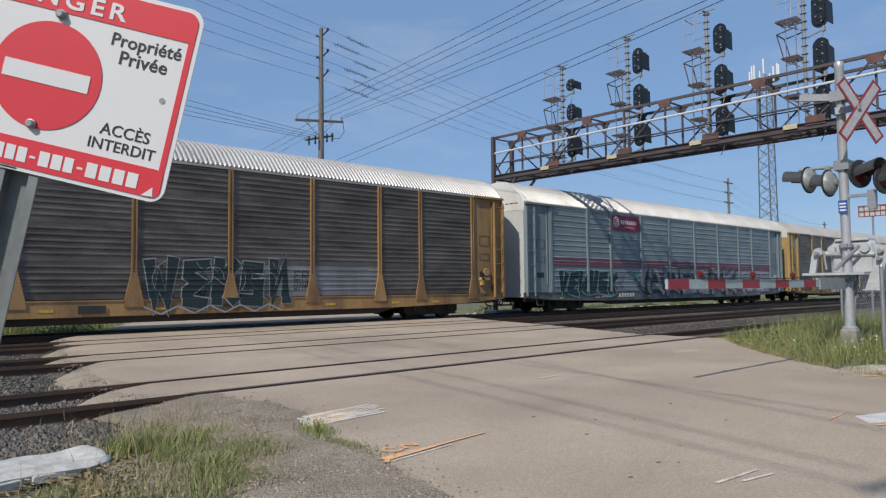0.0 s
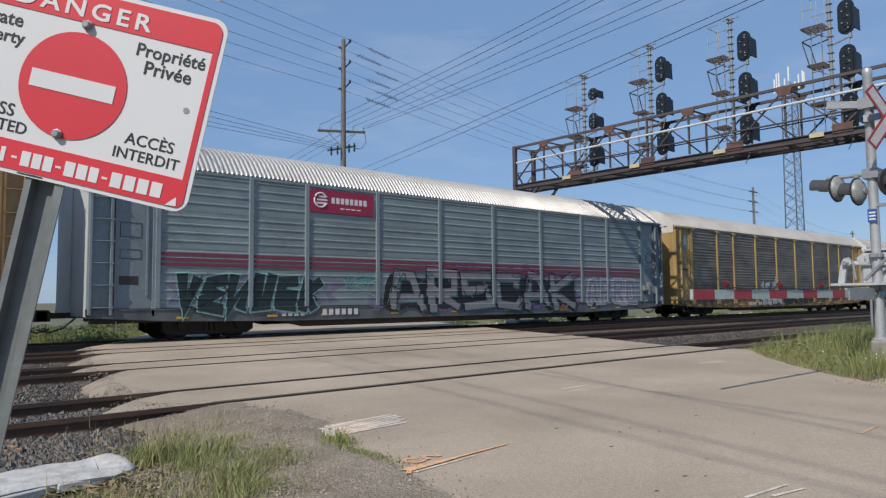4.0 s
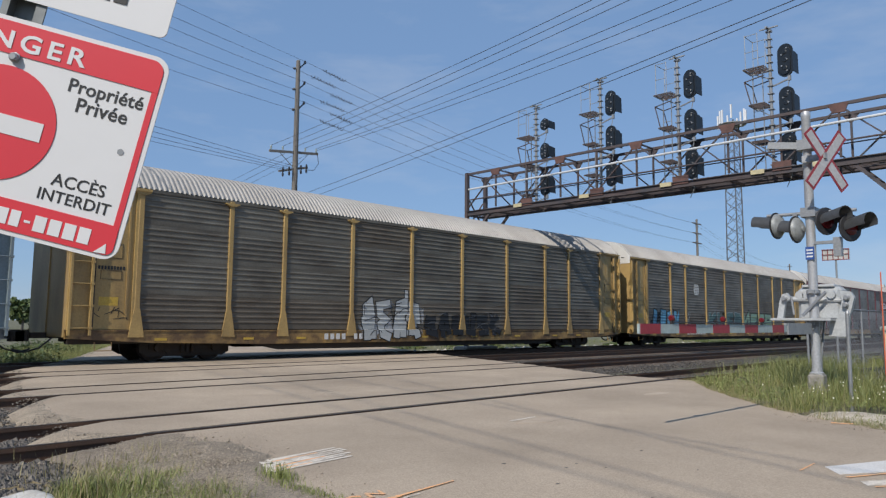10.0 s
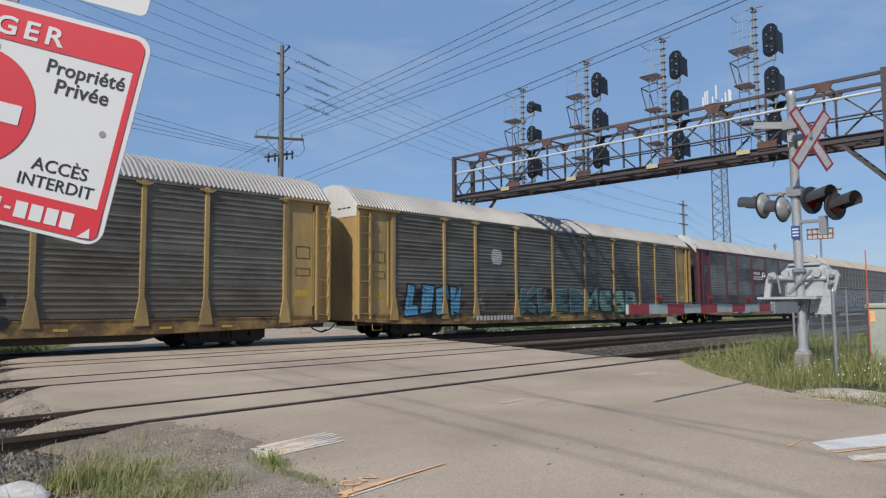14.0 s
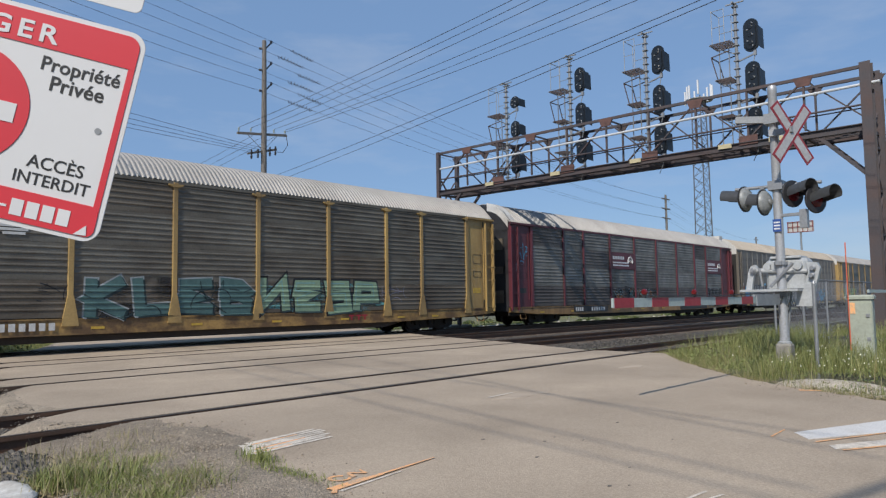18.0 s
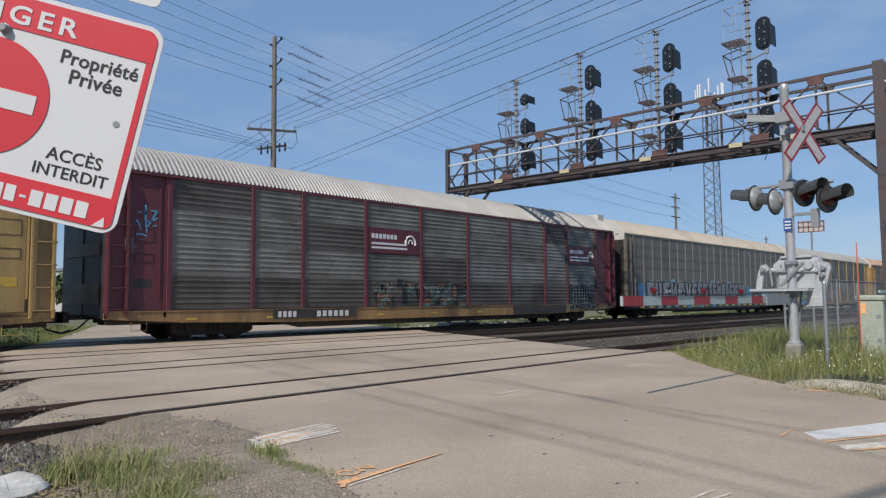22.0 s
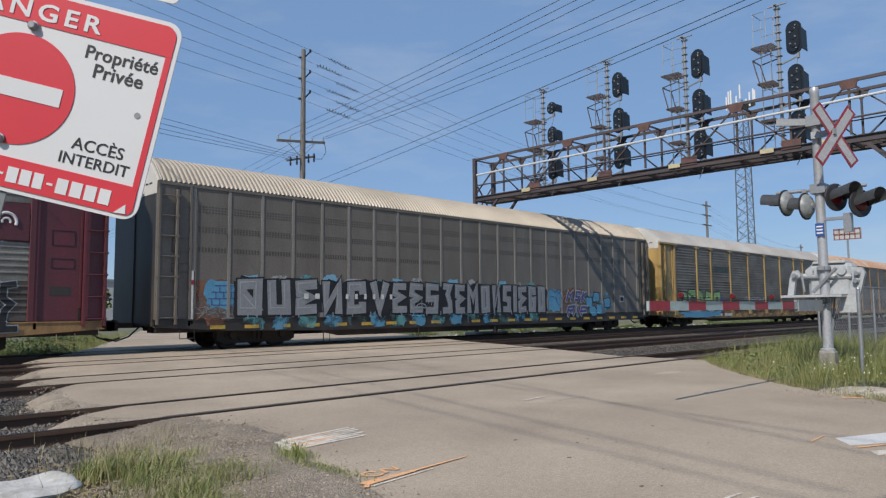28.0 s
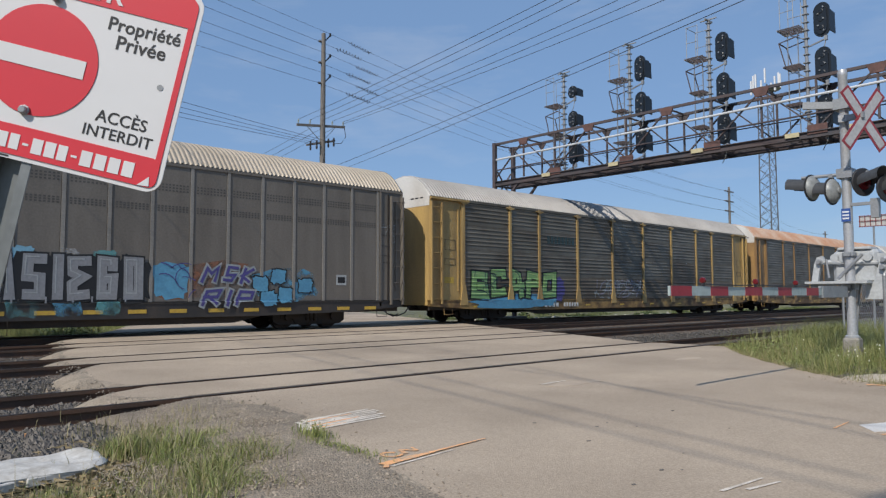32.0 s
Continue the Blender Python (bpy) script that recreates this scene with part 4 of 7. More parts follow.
for y, s in ((GY0, -1), (GY1, 1)):
    for x in (0.0, GW):
        if s < 0:
            # riveted H column
            for side in (-0.185, 0.185):
                part("leg_flange", MB().box(x + side - 0.015, x + side + 0.015, y - 0.17, y + 0.17, -0.3, GZ1 + 0.05), GANTRY, gantry)
            part("leg", MB().box(x - 0.17, x + 0.17, y - 0.02, y + 0.02, -0.3, GZ1 + 0.05), GANTRY, gantry)
        else:
            part("leg", MB().box(x - 0.09, x + 0.09, y - 0.09, y + 0.09, -0.3, GZ1 + 0.02), GANTRY, gantry)
        part("knee_brace", MB().beam((x, y - s * 1.55, GZ0 - 0.02), (x, y - s * 0.1, GZ0 - 1.55), 0.10, 0.12), GANTRY, gantry)
    for k in range(6):
        za, zb = 0.3 + 1.5 * k, 1.6 + 1.5 * k
        if zb < GZ1:
            part("leg_lacing", MB().beam((0.2, y, za), (GW - 0.2, y, zb), 0.09, 0.03), GANTRY, gantry)
            part("leg_lacing", MB().beam((GW - 0.2, y, za), (0.2, y, zb), 0.09, 0.03), GANTRY, gantry)
            part("leg_strut", MB().box(0.2, GW - 0.2, y - 0.05, y + 0.05, za - 0.04, za + 0.04), GANTRY, gantry)
    part("footing", MB().chamfer(-0.5, GW + 0.5, y - 0.5, y + 0.5, -0.6, 0.05, 0.05), CONCRETE, gantry)
part("cable_riser", MB().tube((GW + 0.25, GY0 - 0.25, 0.0), (GW + 0.25, GY0 - 0.25, GZ1 - 0.9), 0.05, 8), ALU, gantry)


def signal_head(parent, y, z, tall, glow=False):
    """A dark oval backing plate with hooded lenses, seen from behind, on a short bracket."""
    w = 0.29
    n = 12
    pts = []
    h = tall / 2
    for i in range(n + 1):
        a = math.pi * i / n
        pts.append((w * math.cos(a), h - w + w * math.sin(a)))
    for i in range(n + 1):
        a = math.pi + math.pi * i / n
        pts.append((w * math.cos(a), -h + w + w * math.sin(a)))
    head = part("signal_head", MB().plate(pts, -0.03, 0.03), HEADBLACK, parent, at=pose(-0.1, y + 0.12, z, 0, 0, -98))
    part("back_cover", MB().plate([(x * 0.72, zz * 0.86) for x, zz in pts], -0.07, -0.03), HEADBLACK, head)
    count = 3 if tall > 0.95 else (1 if tall < 0.7 else 2)
    for k in range(count):
        zz = (k - (count - 1) / 2) * 0.31
        part("lamp_housing", MB().lathe([(0.07, -0.09), (0.10, -0.07), (0.105, -0.03)], 12, "y", (0, 0, zz)), HEADBLACK, head)
        hood = MB()
        arc = [radians(-30 + 240 * i / 10) for i in range(11)]
        v = [(0.15 * math.cos(a), yy, zz + 0.15 * math.sin(a)) for yy in (0.03, 0.46) for a in arc] + [(0.14 * math.cos(a), yy, zz + 0.14 * math.sin(a)) for yy in (0.03, 0.46) for a in arc]
        hood.add(v, [(i, i + 1, 12 + i, 11 + i) for i in range(10)] + [(22 + i, 33 + i, 34 + i, 23 + i) for i in range(10)] + [(11 + i, 12 + i, 34 + i, 33 + i) for i in range(10)])
        part("hood", hood, HEADBLACK, head)
    part("sun_shield", MB().plate([(0.03, h * 0.55), (0.44, h * 0.42), (0.46, -h * 0.78), (0.03, -h * 0.72)], -0.012, 0.012), HEADBLACK, head, at=pose(w * 0.86, 0, 0, 0, 0, 90))
    for k in range(5):
        part("rivet", MB().lathe([(0.03, -0.11), (0.035, -0.075)], 6, "y", (w * 0.35 * (-1) ** k, 0, (k - 2) * h * 0.34)), GALV, head)
    part("bracket", MB().beam((-0.06, y, z - h - 0.08), (0.0, y + 0.62, z - h - 0.22), 0.05, 0.05).box(-0.14, -0.04, y - 0.05, y + 0.05, z - h - 0.16, z - h + 0.03), GALV, parent)
    part("conduit", MB().path([(-0.08, y, z - h - 0.1), (-0.1, y + 0.08, z - h - 0.45), (-0.05, y + 0.25, z - h - 0.75)], 0.018, 5), ALU, parent)


def signal_mast(y, top, heads):
    s = tagged(empty("railway_signal", pose(26.7, 0, 0)), "galvanised signal mast with cages and dark oval signal heads", "railway signal", "signals on the bridge")
    ym = y + 0.72
    part("mast_pole", MB().tube((0, ym, GZ0 + 0.12), (0, ym, top), 0.062, 10), GALV, s)
    for k in range(18):
        z = GZ0 + 0.5 + k * (top - GZ0 - 0.6) / 17
        part("clamp", MB().box(-0.10, 0.10, ym - 0.10, ym + 0.10, z, z + 0.035), GALV, s)
    yl = ym + 0.48
    part("ladder_stile", MB().box(-0.02, 0.02, yl - 0.2, yl - 0.17, GZ0 + 0.1, top - 1.5), GALV, s)
    part("ladder_stile", MB().box(-0.02, 0.02, yl + 0.17, yl + 0.2, GZ0 + 0.1, top - 1.5), GALV, s)
    for k in range(9):
        z = GZ0 + 0.4 + 0.33 * k
        if z < top - 1.6:
            part("rung", MB().tube((0, yl - 0.18, z), (0, yl + 0.18, z), 0.012, 5), GALV, s)
    for z, w in ((top - 1.5, 0.36), (top - 2.95, 0.27), (top - 4.4, 0.24)):
        if z > GZ0 + 0.3:
            for k in range(6):
                part("platform_slat", MB().box(-0.42 + 0.16 * k, -0.38 + 0.16 * k, ym + 0.08, ym + 0.15 + 2 * w, z - 0.03, z + 0.01), GANTRY, s)
            part("platform_edge", MB().box(-0.42, 0.42, ym + 0.15 + 2 * w, ym + 0.18 + 2 * w, z - 0.035, z + 0.015), GALV, s)
            part("platform_bracket", MB().beam((0, ym + 0.1 + 2 * w, z - 0.03), (0, ym + 0.05, z - 0.45), 0.04, 0.04), GALV, s)
    # cage rails on the upper platform
    for x in (-0.4, 0.4):
        for yy in (ym + 0.3, ym + 0.78):
            part("cage_post", MB().tube((x, yy, top - 1.55), (x, yy, top - 0.15), 0.014, 5), ALU, s)
        for z in (top - 0.18, top - 0.85):
            part("cage_rail", MB().tube((x, ym + 0.3, z), (x, ym + 0.8, z), 0.014, 5), ALU, s)
    part("cage_rail", MB().tube((-0.4, ym + 0.78, top - 0.18), (0.4, ym + 0.78, top - 0.18), 0.014, 5), ALU, s)
    part("mast_cap", MB().box(-0.3, 0.3, ym - 0.04, ym + 0.04, top, top + 0.05).box(-0.03, 0.03, ym - 0.35, ym + 0.35, top + 0.05, top + 0.09), ALU, s)
    # lower hoop
    z0, z1 = top - 2.95, top - 2.0
    for x in (-0.38, 0.38):
        part("hoop_stay", MB().beam((x, ym + 0.62, z0), (x, ym + 0.85, z1), 0.035, 0.035), GANTRY, s)
        part("hoop_rail", MB().beam((x, ym + 0.85, z1), (x, ym + 0.1, z1 + 0.12), 0.035, 0.035), GANTRY, s)
    part("hoop_rail", MB().beam((-0.38, ym + 0.85, z1), (0.38, ym + 0.85, z1), 0.035, 0.035), GANTRY, s)
    for z, tall in heads:
        signal_head(s, y, z, tall)
    return s


signal_mast(20.05, 11.95, [(10.93, 0.59), (9.6, 0.81), (7.95, 1.09)])
signal_mast(16.37, 12.42, [(11.21, 1.16), (9.58, 1.16), (7.95, 1.16)])
signal_mast(12.6, 12.47, [(11.21, 1.23), (9.53, 1.23), (7.81, 1.23)])
signal_mast(8.81, 12.65, [(11.25, 1.29), (9.58, 1.29), (7.81, 1.29)])

# ---------- level-crossing mast, lights and gate ----------
MX, MY = 12.1, 3.84
mast = tagged(empty("crossing_signal", pose(MX, MY, 0)), "aluminium level-crossing mast with crossbuck and hooded flashing lights", "crossing signal")
part("mast_tube", MB().lathe([(0.076, 0.40), (0.076, 2.2), (0.074, 4.85), (0.079, 4.86), (0.079, 4.93), (0.066, 4.97)], 18), MASTALU, mast, smooth=True)
part("foundation", MB().chamfer(-0.125, 0.125, -0.125, 0.125, -0.4, 0.42, 0.03), CONCRETE, mast, "grey concrete foundation block")
part("base_collar", MB().lathe([(0.115, 0.42), (0.115, 0.445), (0.082, 0.46), (0.08, 0.52)], 14), MASTALU, mast)
part("blue_notice", MB().box(-0.10, -0.088, -0.07, 0.07, 2.36, 2.58), BLUE, mast, "small blue notice plate")
for k in range(3):
    part("notice_line", MB().box(-0.104, -0.1005, -0.05, 0.05, 2.40 + 0.055 * k, 2.425 + 0.055 * k), SIGNWHITE, mast)
cross = part("crossbuck", MB().beam((-0.16, -0.02, 4.10), (-0.10, 0.0, 4.10), 0.12, 0.12), GALV, mast, "white crossbuck with red borders")
for s, off in ((1, -0.14), (-1, -0.15)):
    ang = 50 * s
    board = MB()
    m = pose(off, -0.34, 4.04, 0, 0, -25) @ Matrix.Rotation(radians(ang), 4, "Y")
    b1 = put_mesh("board", cached("xb", lambda: MB().plate([(-0.62, -0.115), (0.62, -0.115), (0.62, 0.115), (-0.62, 0.115)], -0.004, 0.004).mesh("board")), CROSSRED, cross, at=m)
    put_mesh("board_face", cached("xf", lambda: MB().plate([(-0.58, -0.072), (0.58, -0.072), (0.58, 0.072), (-0.58, 0.072)], -0.008, -0.004).mesh("board_face")), CROSSWHITE, cross, at=m)
part("crossbuck_bracket", MB().beam((0, 0.0, 4.36), (-0.1, 0.62, 4.45), 0.07, 0.12).box(-0.13, 0.13, -0.13, 0.13, 4.28, 4.46).beam((-0.1, -0.05, 4.1), (-0.2, -0.36, 4.1), 0.06, 0.1), ALU, mast)


def flasher(y, z, turn, dx):
    """A round backing disc with a domed back and a long hood; the lens looks along +x before the turn."""
    f = part("flashing_light", MB().lathe([(0.27, 0.0), (0.27, 0.02), (0.255, 0.03)], 24, "x"), BLACK, mast, at=pose(dx, y, z, 0, 0, turn) @ Matrix.Diagonal((0.9, 0.88, 0.88, 1)))
    part("lamp_back", MB().lathe([(0.24, -0.002), (0.235, -0.03), (0.19, -0.075), (0.11, -0.12), (0.06, -0.125), (0.06, -0.15), (0.03, -0.155)], 18, "x"), LAMPBACK, f, "domed aluminium lamp back", smooth=True)
    part("lens", MB().lathe([(0.15, 0.03), (0.15, 0.045), (0.08, 0.06)], 18, "x"), REDLENS, f, "unlit red lens")
    arc = [radians(-20 + 220 * i / 14) for i in range(15)]
    v = [(xx, rr * math.cos(a), rr * math.sin(a)  + (0.07 if xx > 0.2 else 0)) for rr in (0.17, 0.16) for xx in (0.03, 0.46) for a in arc]
    n = 15
    faces = [(i, i + 1, n + i + 1, n + i) for i in range(n - 1)] + [(2 * n + i, 3 * n + i, 3 * n + i + 1, 2 * n + i + 1) for i in range(n - 1)] + [(n + i, n + i + 1, 3 * n + i + 1, 3 * n + i) for i in range(n - 1)]
    part("hood", MB().add(v, faces), HOODGREY, f, smooth=True)
    return f


part("light_arm", MB().tube((0, -0.72, 3.16), (0, 0.72, 3.19), 0.03, 8).box(-0.12, 0.12, -0.12, 0.12, 3.10, 3.26), GALV, mast)
flasher(0.55, 3.00, 80, 0.0)
flasher(0.21, 2.90, 80, -0.05)
flasher(-0.26, 3.00, -118, -0.05)
flasher(-0.60, 2.87, -118, 0.02)
for y in (0.55, 0.24, -0.26, -0.60):
    part("light_hanger", MB().box(-0.035, 0.035, y - 0.035, y + 0.035, 3.0, 3.2), GALV, mast)
part("bracket_arm", MB().box(-0.05, 0.02, -0.42, -0.02, 2.62, 2.67).box(-0.06, 0.06, -0.48, -0.36, 2.4, 2.72), GALV, mast)

gate = tagged(empty("crossing_gate", pose(MX, MY, 0)), "lowered red and white crossing gate arm with a grey gate motor", "crossing gate")
part("gate_motor_case", MB().chamfer(0.10, 0.50, -0.40, 0.30, 1.37, 1.90, 0.06), MACHINE, gate, "pale grey gate motor case")
part("case_lid", MB().chamfer(0.08, 0.52, -0.30, 0.22, 1.90, 1.94, 0.02), MACHINE, gate)
part("motor_platform", MB().box(-0.30, 0.52, -0.34, 0.62, 1.32, 1.36), MACHINE, gate)
part("motor_bracket", MB().box(-0.10, 0.10, -0.10, 0.10, 1.22, 1.32).tube((-0.16, 0.0, 1.2), (0.16, 0.0, 1.2), 0.035, 8), GALV, gate)
for z in (1.24, 1.78):
    part("mast_clamp", MB().lathe([(0.11, z), (0.11, z + 0.06)], 16).box(-0.14, -0.09, -0.05, 0.05, z, z + 0.06), GALV, gate)
part("counterweight", MB().plate([(-0.42, 1.82), (-0.58, 1.80), (-0.63, 1.70), (-0.54, 1.36), (-0.48, 1.06), (-0.22, 1.06), (-0.25, 1.32), (-0.36, 1.35), (-0.44, 1.64)], -0.05, 0.05), MACHINE, gate, "pale steel counterweight arm", at=pose(0.02, 0, 0, 0, 0, 90))
part("counterweight", MB().plate([(0.36, 1.70), (0.42, 1.80), (0.50, 1.78), (0.55, 1.66), (0.60, 1.36), (0.50, 1.36), (0.45, 1.64)], -0.04, 0.04), MACHINE, gate, at=pose(0.0, 0, 0, 0, 0, 90))
for y, z in ((-0.52, 1.70), (-0.50, 1.58), (0.46, 1.70)):
    part("pivot_bolt", MB().lathe([(0.035, -0.10), (0.035, -0.06), (0.05, -0.05), (0.05, 0.0)], 10, "x", (-0.02, y, z)), GALV, gate)
part("crank_shaft", MB().tube((0.05, 0.50, 1.70), (0.12, -0.54, 1.66), 0.045, 10), MACHINE, gate)
part("linkage", MB().tube((-0.10, -0.22, 1.80), (-0.10, 0.16, 1.40), 0.028, 8).tube((-0.08, 0.34, 1.74), (-0.08, 0.30, 1.42), 0.02, 8), GALV, gate)
for y in (-0.26, 0.12, 0.24):
    part("bolt_boss", MB().lathe([(0.07, 0.02), (0.07, 0.10), (0.09, 0.12)], 12, "x", (0.0, y, 1.76)), MACHINE, gate)
part("conduit", MB().path([(0.2, -0.1, 1.37), (0.14, -0.08, 1.1), (0.10, -0.05, 0.7), (0.09, -0.04, 0.3)], 0.016, 6), GALV, gate)
arm = part("gate_arm", MB().box(-5.93, -0.30, -0.012, 0.018, 1.125, 1.235), ARMWHITE, gate, "long striped barrier arm")
for a, b in ((6.19, 6.65), (7.12, 7.57), (8.06, 8.57), (9.1, 9.56), (10.13, 10.6)):
    part("red_stripe", MB().box(a - MX, b - MX, -0.016, 0.022, 1.123, 1.237), ARMRED, arm)
for x in (6.95, 8.40, 9.75):
    lamp = part("arm_lamp", MB().lathe([(0.026, -0.03), (0.038, -0.015), (0.038, 0.015), (0.026, 0.03)], 12, "x", (x - MX, 0, 1.305)), REDLENS, arm, "small red arm lamp")
    part("lamp_stem", MB().box(x - MX - 0.02, x - MX + 0.02, -0.015, 0.015, 1.235, 1.29), BLACK, arm)
part("arm_cable", MB().path([(6.95 - MX, -0.02, 1.26), (7.6 - MX, -0.025, 1.251), (8.4 - MX, -0.02, 1.262), (9.1 - MX, -0.025, 1.251), (9.75 - MX, -0.02, 1.262), (-0.4, -0.02, 1.30)], 0.008, 5), BLACK, arm)
part("arm_adapter", MB().box(-1.35, -0.25, -0.03, 0.04, 1.09, 1.27), ALU, gate)

# ---------- equipment on the verge ----------
fp = tagged(empty("fence_post", pose(11.6, 3.2, 0)), "thin galvanised steel fence post in tall grass", "post")
part("tube", MB().lathe([(0.03, -0.3), (0.03, 1.42), (0.036, 1.43), (0.02, 1.47)], 10), GALV, fp)
wp = tagged(empty("marker_pole", pose(16.8, 3.0, 0)), "slim white marker pole", "pole")
part("rod", MB().lathe([(0.03, -0.3), (0.03, 3.6), (0.02, 3.62)], 8), ARMWHITE, wp)
part("crossbar", MB().box(-2.4, 1.8, -0.02, 0.02, 1.28, 1.34), ARMWHITE, wp)
cb = tagged(empty("equipment_cabinet", pose(13.75, 3.0, 0, 0, 0, 8)), "grey-green steel roadside equipment cabinet in grass", "cabinet")
part("case", MB().chamfer(-0.26, 0.26, -0.2, 0.2, -0.1, 1.16, 0.02), CABINET, cb)
part("lid", MB().chamfer(-0.29, 0.29, -0.23, 0.23, 1.16, 1.24, 0.03), CABINET, cb)
part("door", MB().box(-0.275, -0.26, -0.17, 0.17, 0.1, 1.1), CABINET, cb)
for z in (0.42, 0.84):
    part("hinge", MB().box(-0.29, -0.27, -0.15, -0.09, z, z + 0.06), GALV, cb)
part("orange_tag", MB().box(-0.282, -0.275, 0.07, 0.15, 0.9, 1.1), ORANGE, cb)
STAKE = surface("marker_red_orange", (0.62, 0.13, 0.06), 0.5, 0, (0.45, 0.11, 0.06), 0.6, 0.3, fine=20, bump=0)
om = tagged(empty("flexible_marker", pose(13.1, 3.05, 0)), "thin orange flexible marker stake", "marker")
part("stake", MB().lathe([(0.011, -0.2), (0.010, 2.16), (0.004, 2.18)], 8), STAKE, om)
mesh_fence = tagged(empty("wire_fence", pose(0, 0, 0)), "galvanised chain-link fence beside the tracks", "fence")
for k in range(7):
    part("fence_tube", MB().tube((18.2 + 2.4 * k, 5.9, -0.3), (18.2 + 2.4 * k, 5.9, 1.75), 0.03, 8), GALV, mesh_fence)
part("top_rail", MB().tube((18.2, 5.9, 1.72), (32.6, 5.9, 1.72), 0.022, 6), GALV, mesh_fence)
links = MB()
for k in range(96):
    x0 = 18.2 + 0.15 * k
    links.tube((x0, 5.9, 0.0), (x0 + 1.7, 5.9, 1.7), 0.004, 3, caps=False)
    links.tube((x0 + 1.7, 5.9, 0.0), (x0, 5.9, 1.7), 0.004, 3, caps=False)
tagged(part("wire_mesh", links, GALV, mesh_fence), kind="stuff")

# ---------- utility poles, wires, tower ----------
PX, PY = 23.4, 36.9
pole = tagged(empty("utility_pole", pose(PX, PY, 0)), "tall grey wooden utility pole with brackets and crossarms", "utility pole", "utility poles")
part("shaft", MB().lathe([(0.21, -0.3), (0.19, 6), (0.165, 12), (0.13, 17.6), (0.06, 17.66)], 14), WOODPOLE, pole, smooth=True)
LEFT_PINS, RIGHT_PINS = [], []
for k, z in enumerate((17.05, 15.7, 14.4)):
    part("insulator", MB().lathe([(0.03, -0.34), (0.09, -0.30), (0.05, -0.26), (0.09, -0.22), (0.05, -0.16)], 8, "x", (-0.02, 0, z)), BLACK, pole)
    part("bracket", MB().beam((0.1, 0, z + 0.1), (0.5, 0, z + 0.55), 0.07, 0.07).lathe([(0.06, 0.5), (0.09, 0.56), (0.05, 0.62), (0.08, 0.68)], 8, "z", (0.5, 0, z)), BLACK, pole)
    LEFT_PINS.append((PX - 0.4, PY, z))
    RIGHT_PINS.append((PX + 0.5, PY, z + 0.66))
part("crossarm", MB().beam((-1.85, 0, 11.50), (1.65, 0, 11.90), 0.12, 0.14), WOODPOLE, pole)
part("crossarm_brace", MB().beam((-1.1, 0.08, 11.55), (0, 0.1, 10.7), 0.05, 0.02).beam((1.0, 0.08, 11.78), (0, 0.1, 10.7), 0.05, 0.02), GALV, pole)
part("lower_arm", MB().beam((-1.15, 0, 10.35), (0.9, 0, 10.9), 0.12, 0.12), WOODPOLE, pole)
for k in range(5):
    x = -1.75 + 0.82 * k
    part("pin_insulator", MB().lathe([(0.03, 0.0), (0.06, 0.1), (0.04, 0.14), (0.07, 0.18), (0.03, 0.24)], 8, "z", (x, 0, 11.6 + 0.114 * (x + 1.85))), ARMWHITE, pole)
for x in (-0.95, -0.5, 0.35, 0.75):
    part("cutout", MB().lathe([(0.05, -0.25), (0.07, -0.1), (0.04, 0.0), (0.07, 0.1), (0.05, 0.3)], 8, "z", (x, -0.12, 10.55 + 0.27 * x)), BLACK, pole)
part("jumper", MB().path([(1.6, 0, 12.0), (1.75, 0, 11.3), (1.4, 0, 10.8), (0.9, 0, 10.75)], 0.02, 5), BLACK, pole)

for x, y, h in ((96.3, 44.9, 16.3), (178.0, 60.0, 16.0)):
    fpole = tagged(empty("utility_pole", pose(x, y, 0)), "distant wooden utility pole with short crossarms", "utility pole", "utility poles")
    part("shaft", MB().lathe([(0.22, -0.3), (0.15, h), (0.06, h + 0.05)], 10), WOODPOLE, fpole)
    for z in (h - 0.6, h - 2.0, h - 3.4):
        part("crossarm", MB().box(-1.3, 1.3, -0.07, 0.07, z - 0.08, z + 0.08), WOODPOLE, fpole)


def wire(a, b, sag, r=0.012, n=22):
    pts = []
    for i in range(n + 1):
        t = i / n
        pts.append((a[0] + (b[0] - a[0]) * t, a[1] + (b[1] - a[1]) * t, a[2] + (b[2] - a[2]) * t - 4 * sag * t * (1 - t)))
    return pts


def hang(a, b, sag, r=0.0095):
    w = tagged(part("overhead_wire", MB().path(wire(a, b, sag), r, 5), WIRE), "thin dark overhead wire strung between poles", "wire", "overhead wires")
    return w


FAR = [(96.3 - 1.1, 44.9, 15.7), (97.4, 44.9, 15.7), (95.2, 44.9, 14.3), (97.4, 44.9, 14.3), (95.2, 44.9, 12.9), (97.4, 44.9, 12.9)]
six = [p for pair in zip(RIGHT_PINS, LEFT_PINS) for p in pair]
rnd = random.Random(8)
for p, q in zip(six, FAR):
    hang(p, q, 1.1)
    # lashed splices near the pole
    pts = wire(p, q, 1.1)
    turns = []
    d0 = 0.019 + rnd.uniform(0, 0.014)
    for k in range(27):
        t = d0 + 0.00105 * k
        i = min(int(t * 22), 21)
        u = t * 22 - i
        c = [pts[i][j] + (pts[i + 1][j] - pts[i][j]) * u for j in range(3)]
        now = (c[0], c[1] + 0.09 * math.sin(k * 1.9 + rnd.random()), c[2] + 0.11 * math.cos(k * 1.9 + 1.3 * rnd.random()))
        turns.append(now)
    tagged(part("wire_splice", MB().path(turns, 0.022, 4), WIRE), "dark coiled splice on an overhead wire", "wire splice", "splices on the wires")
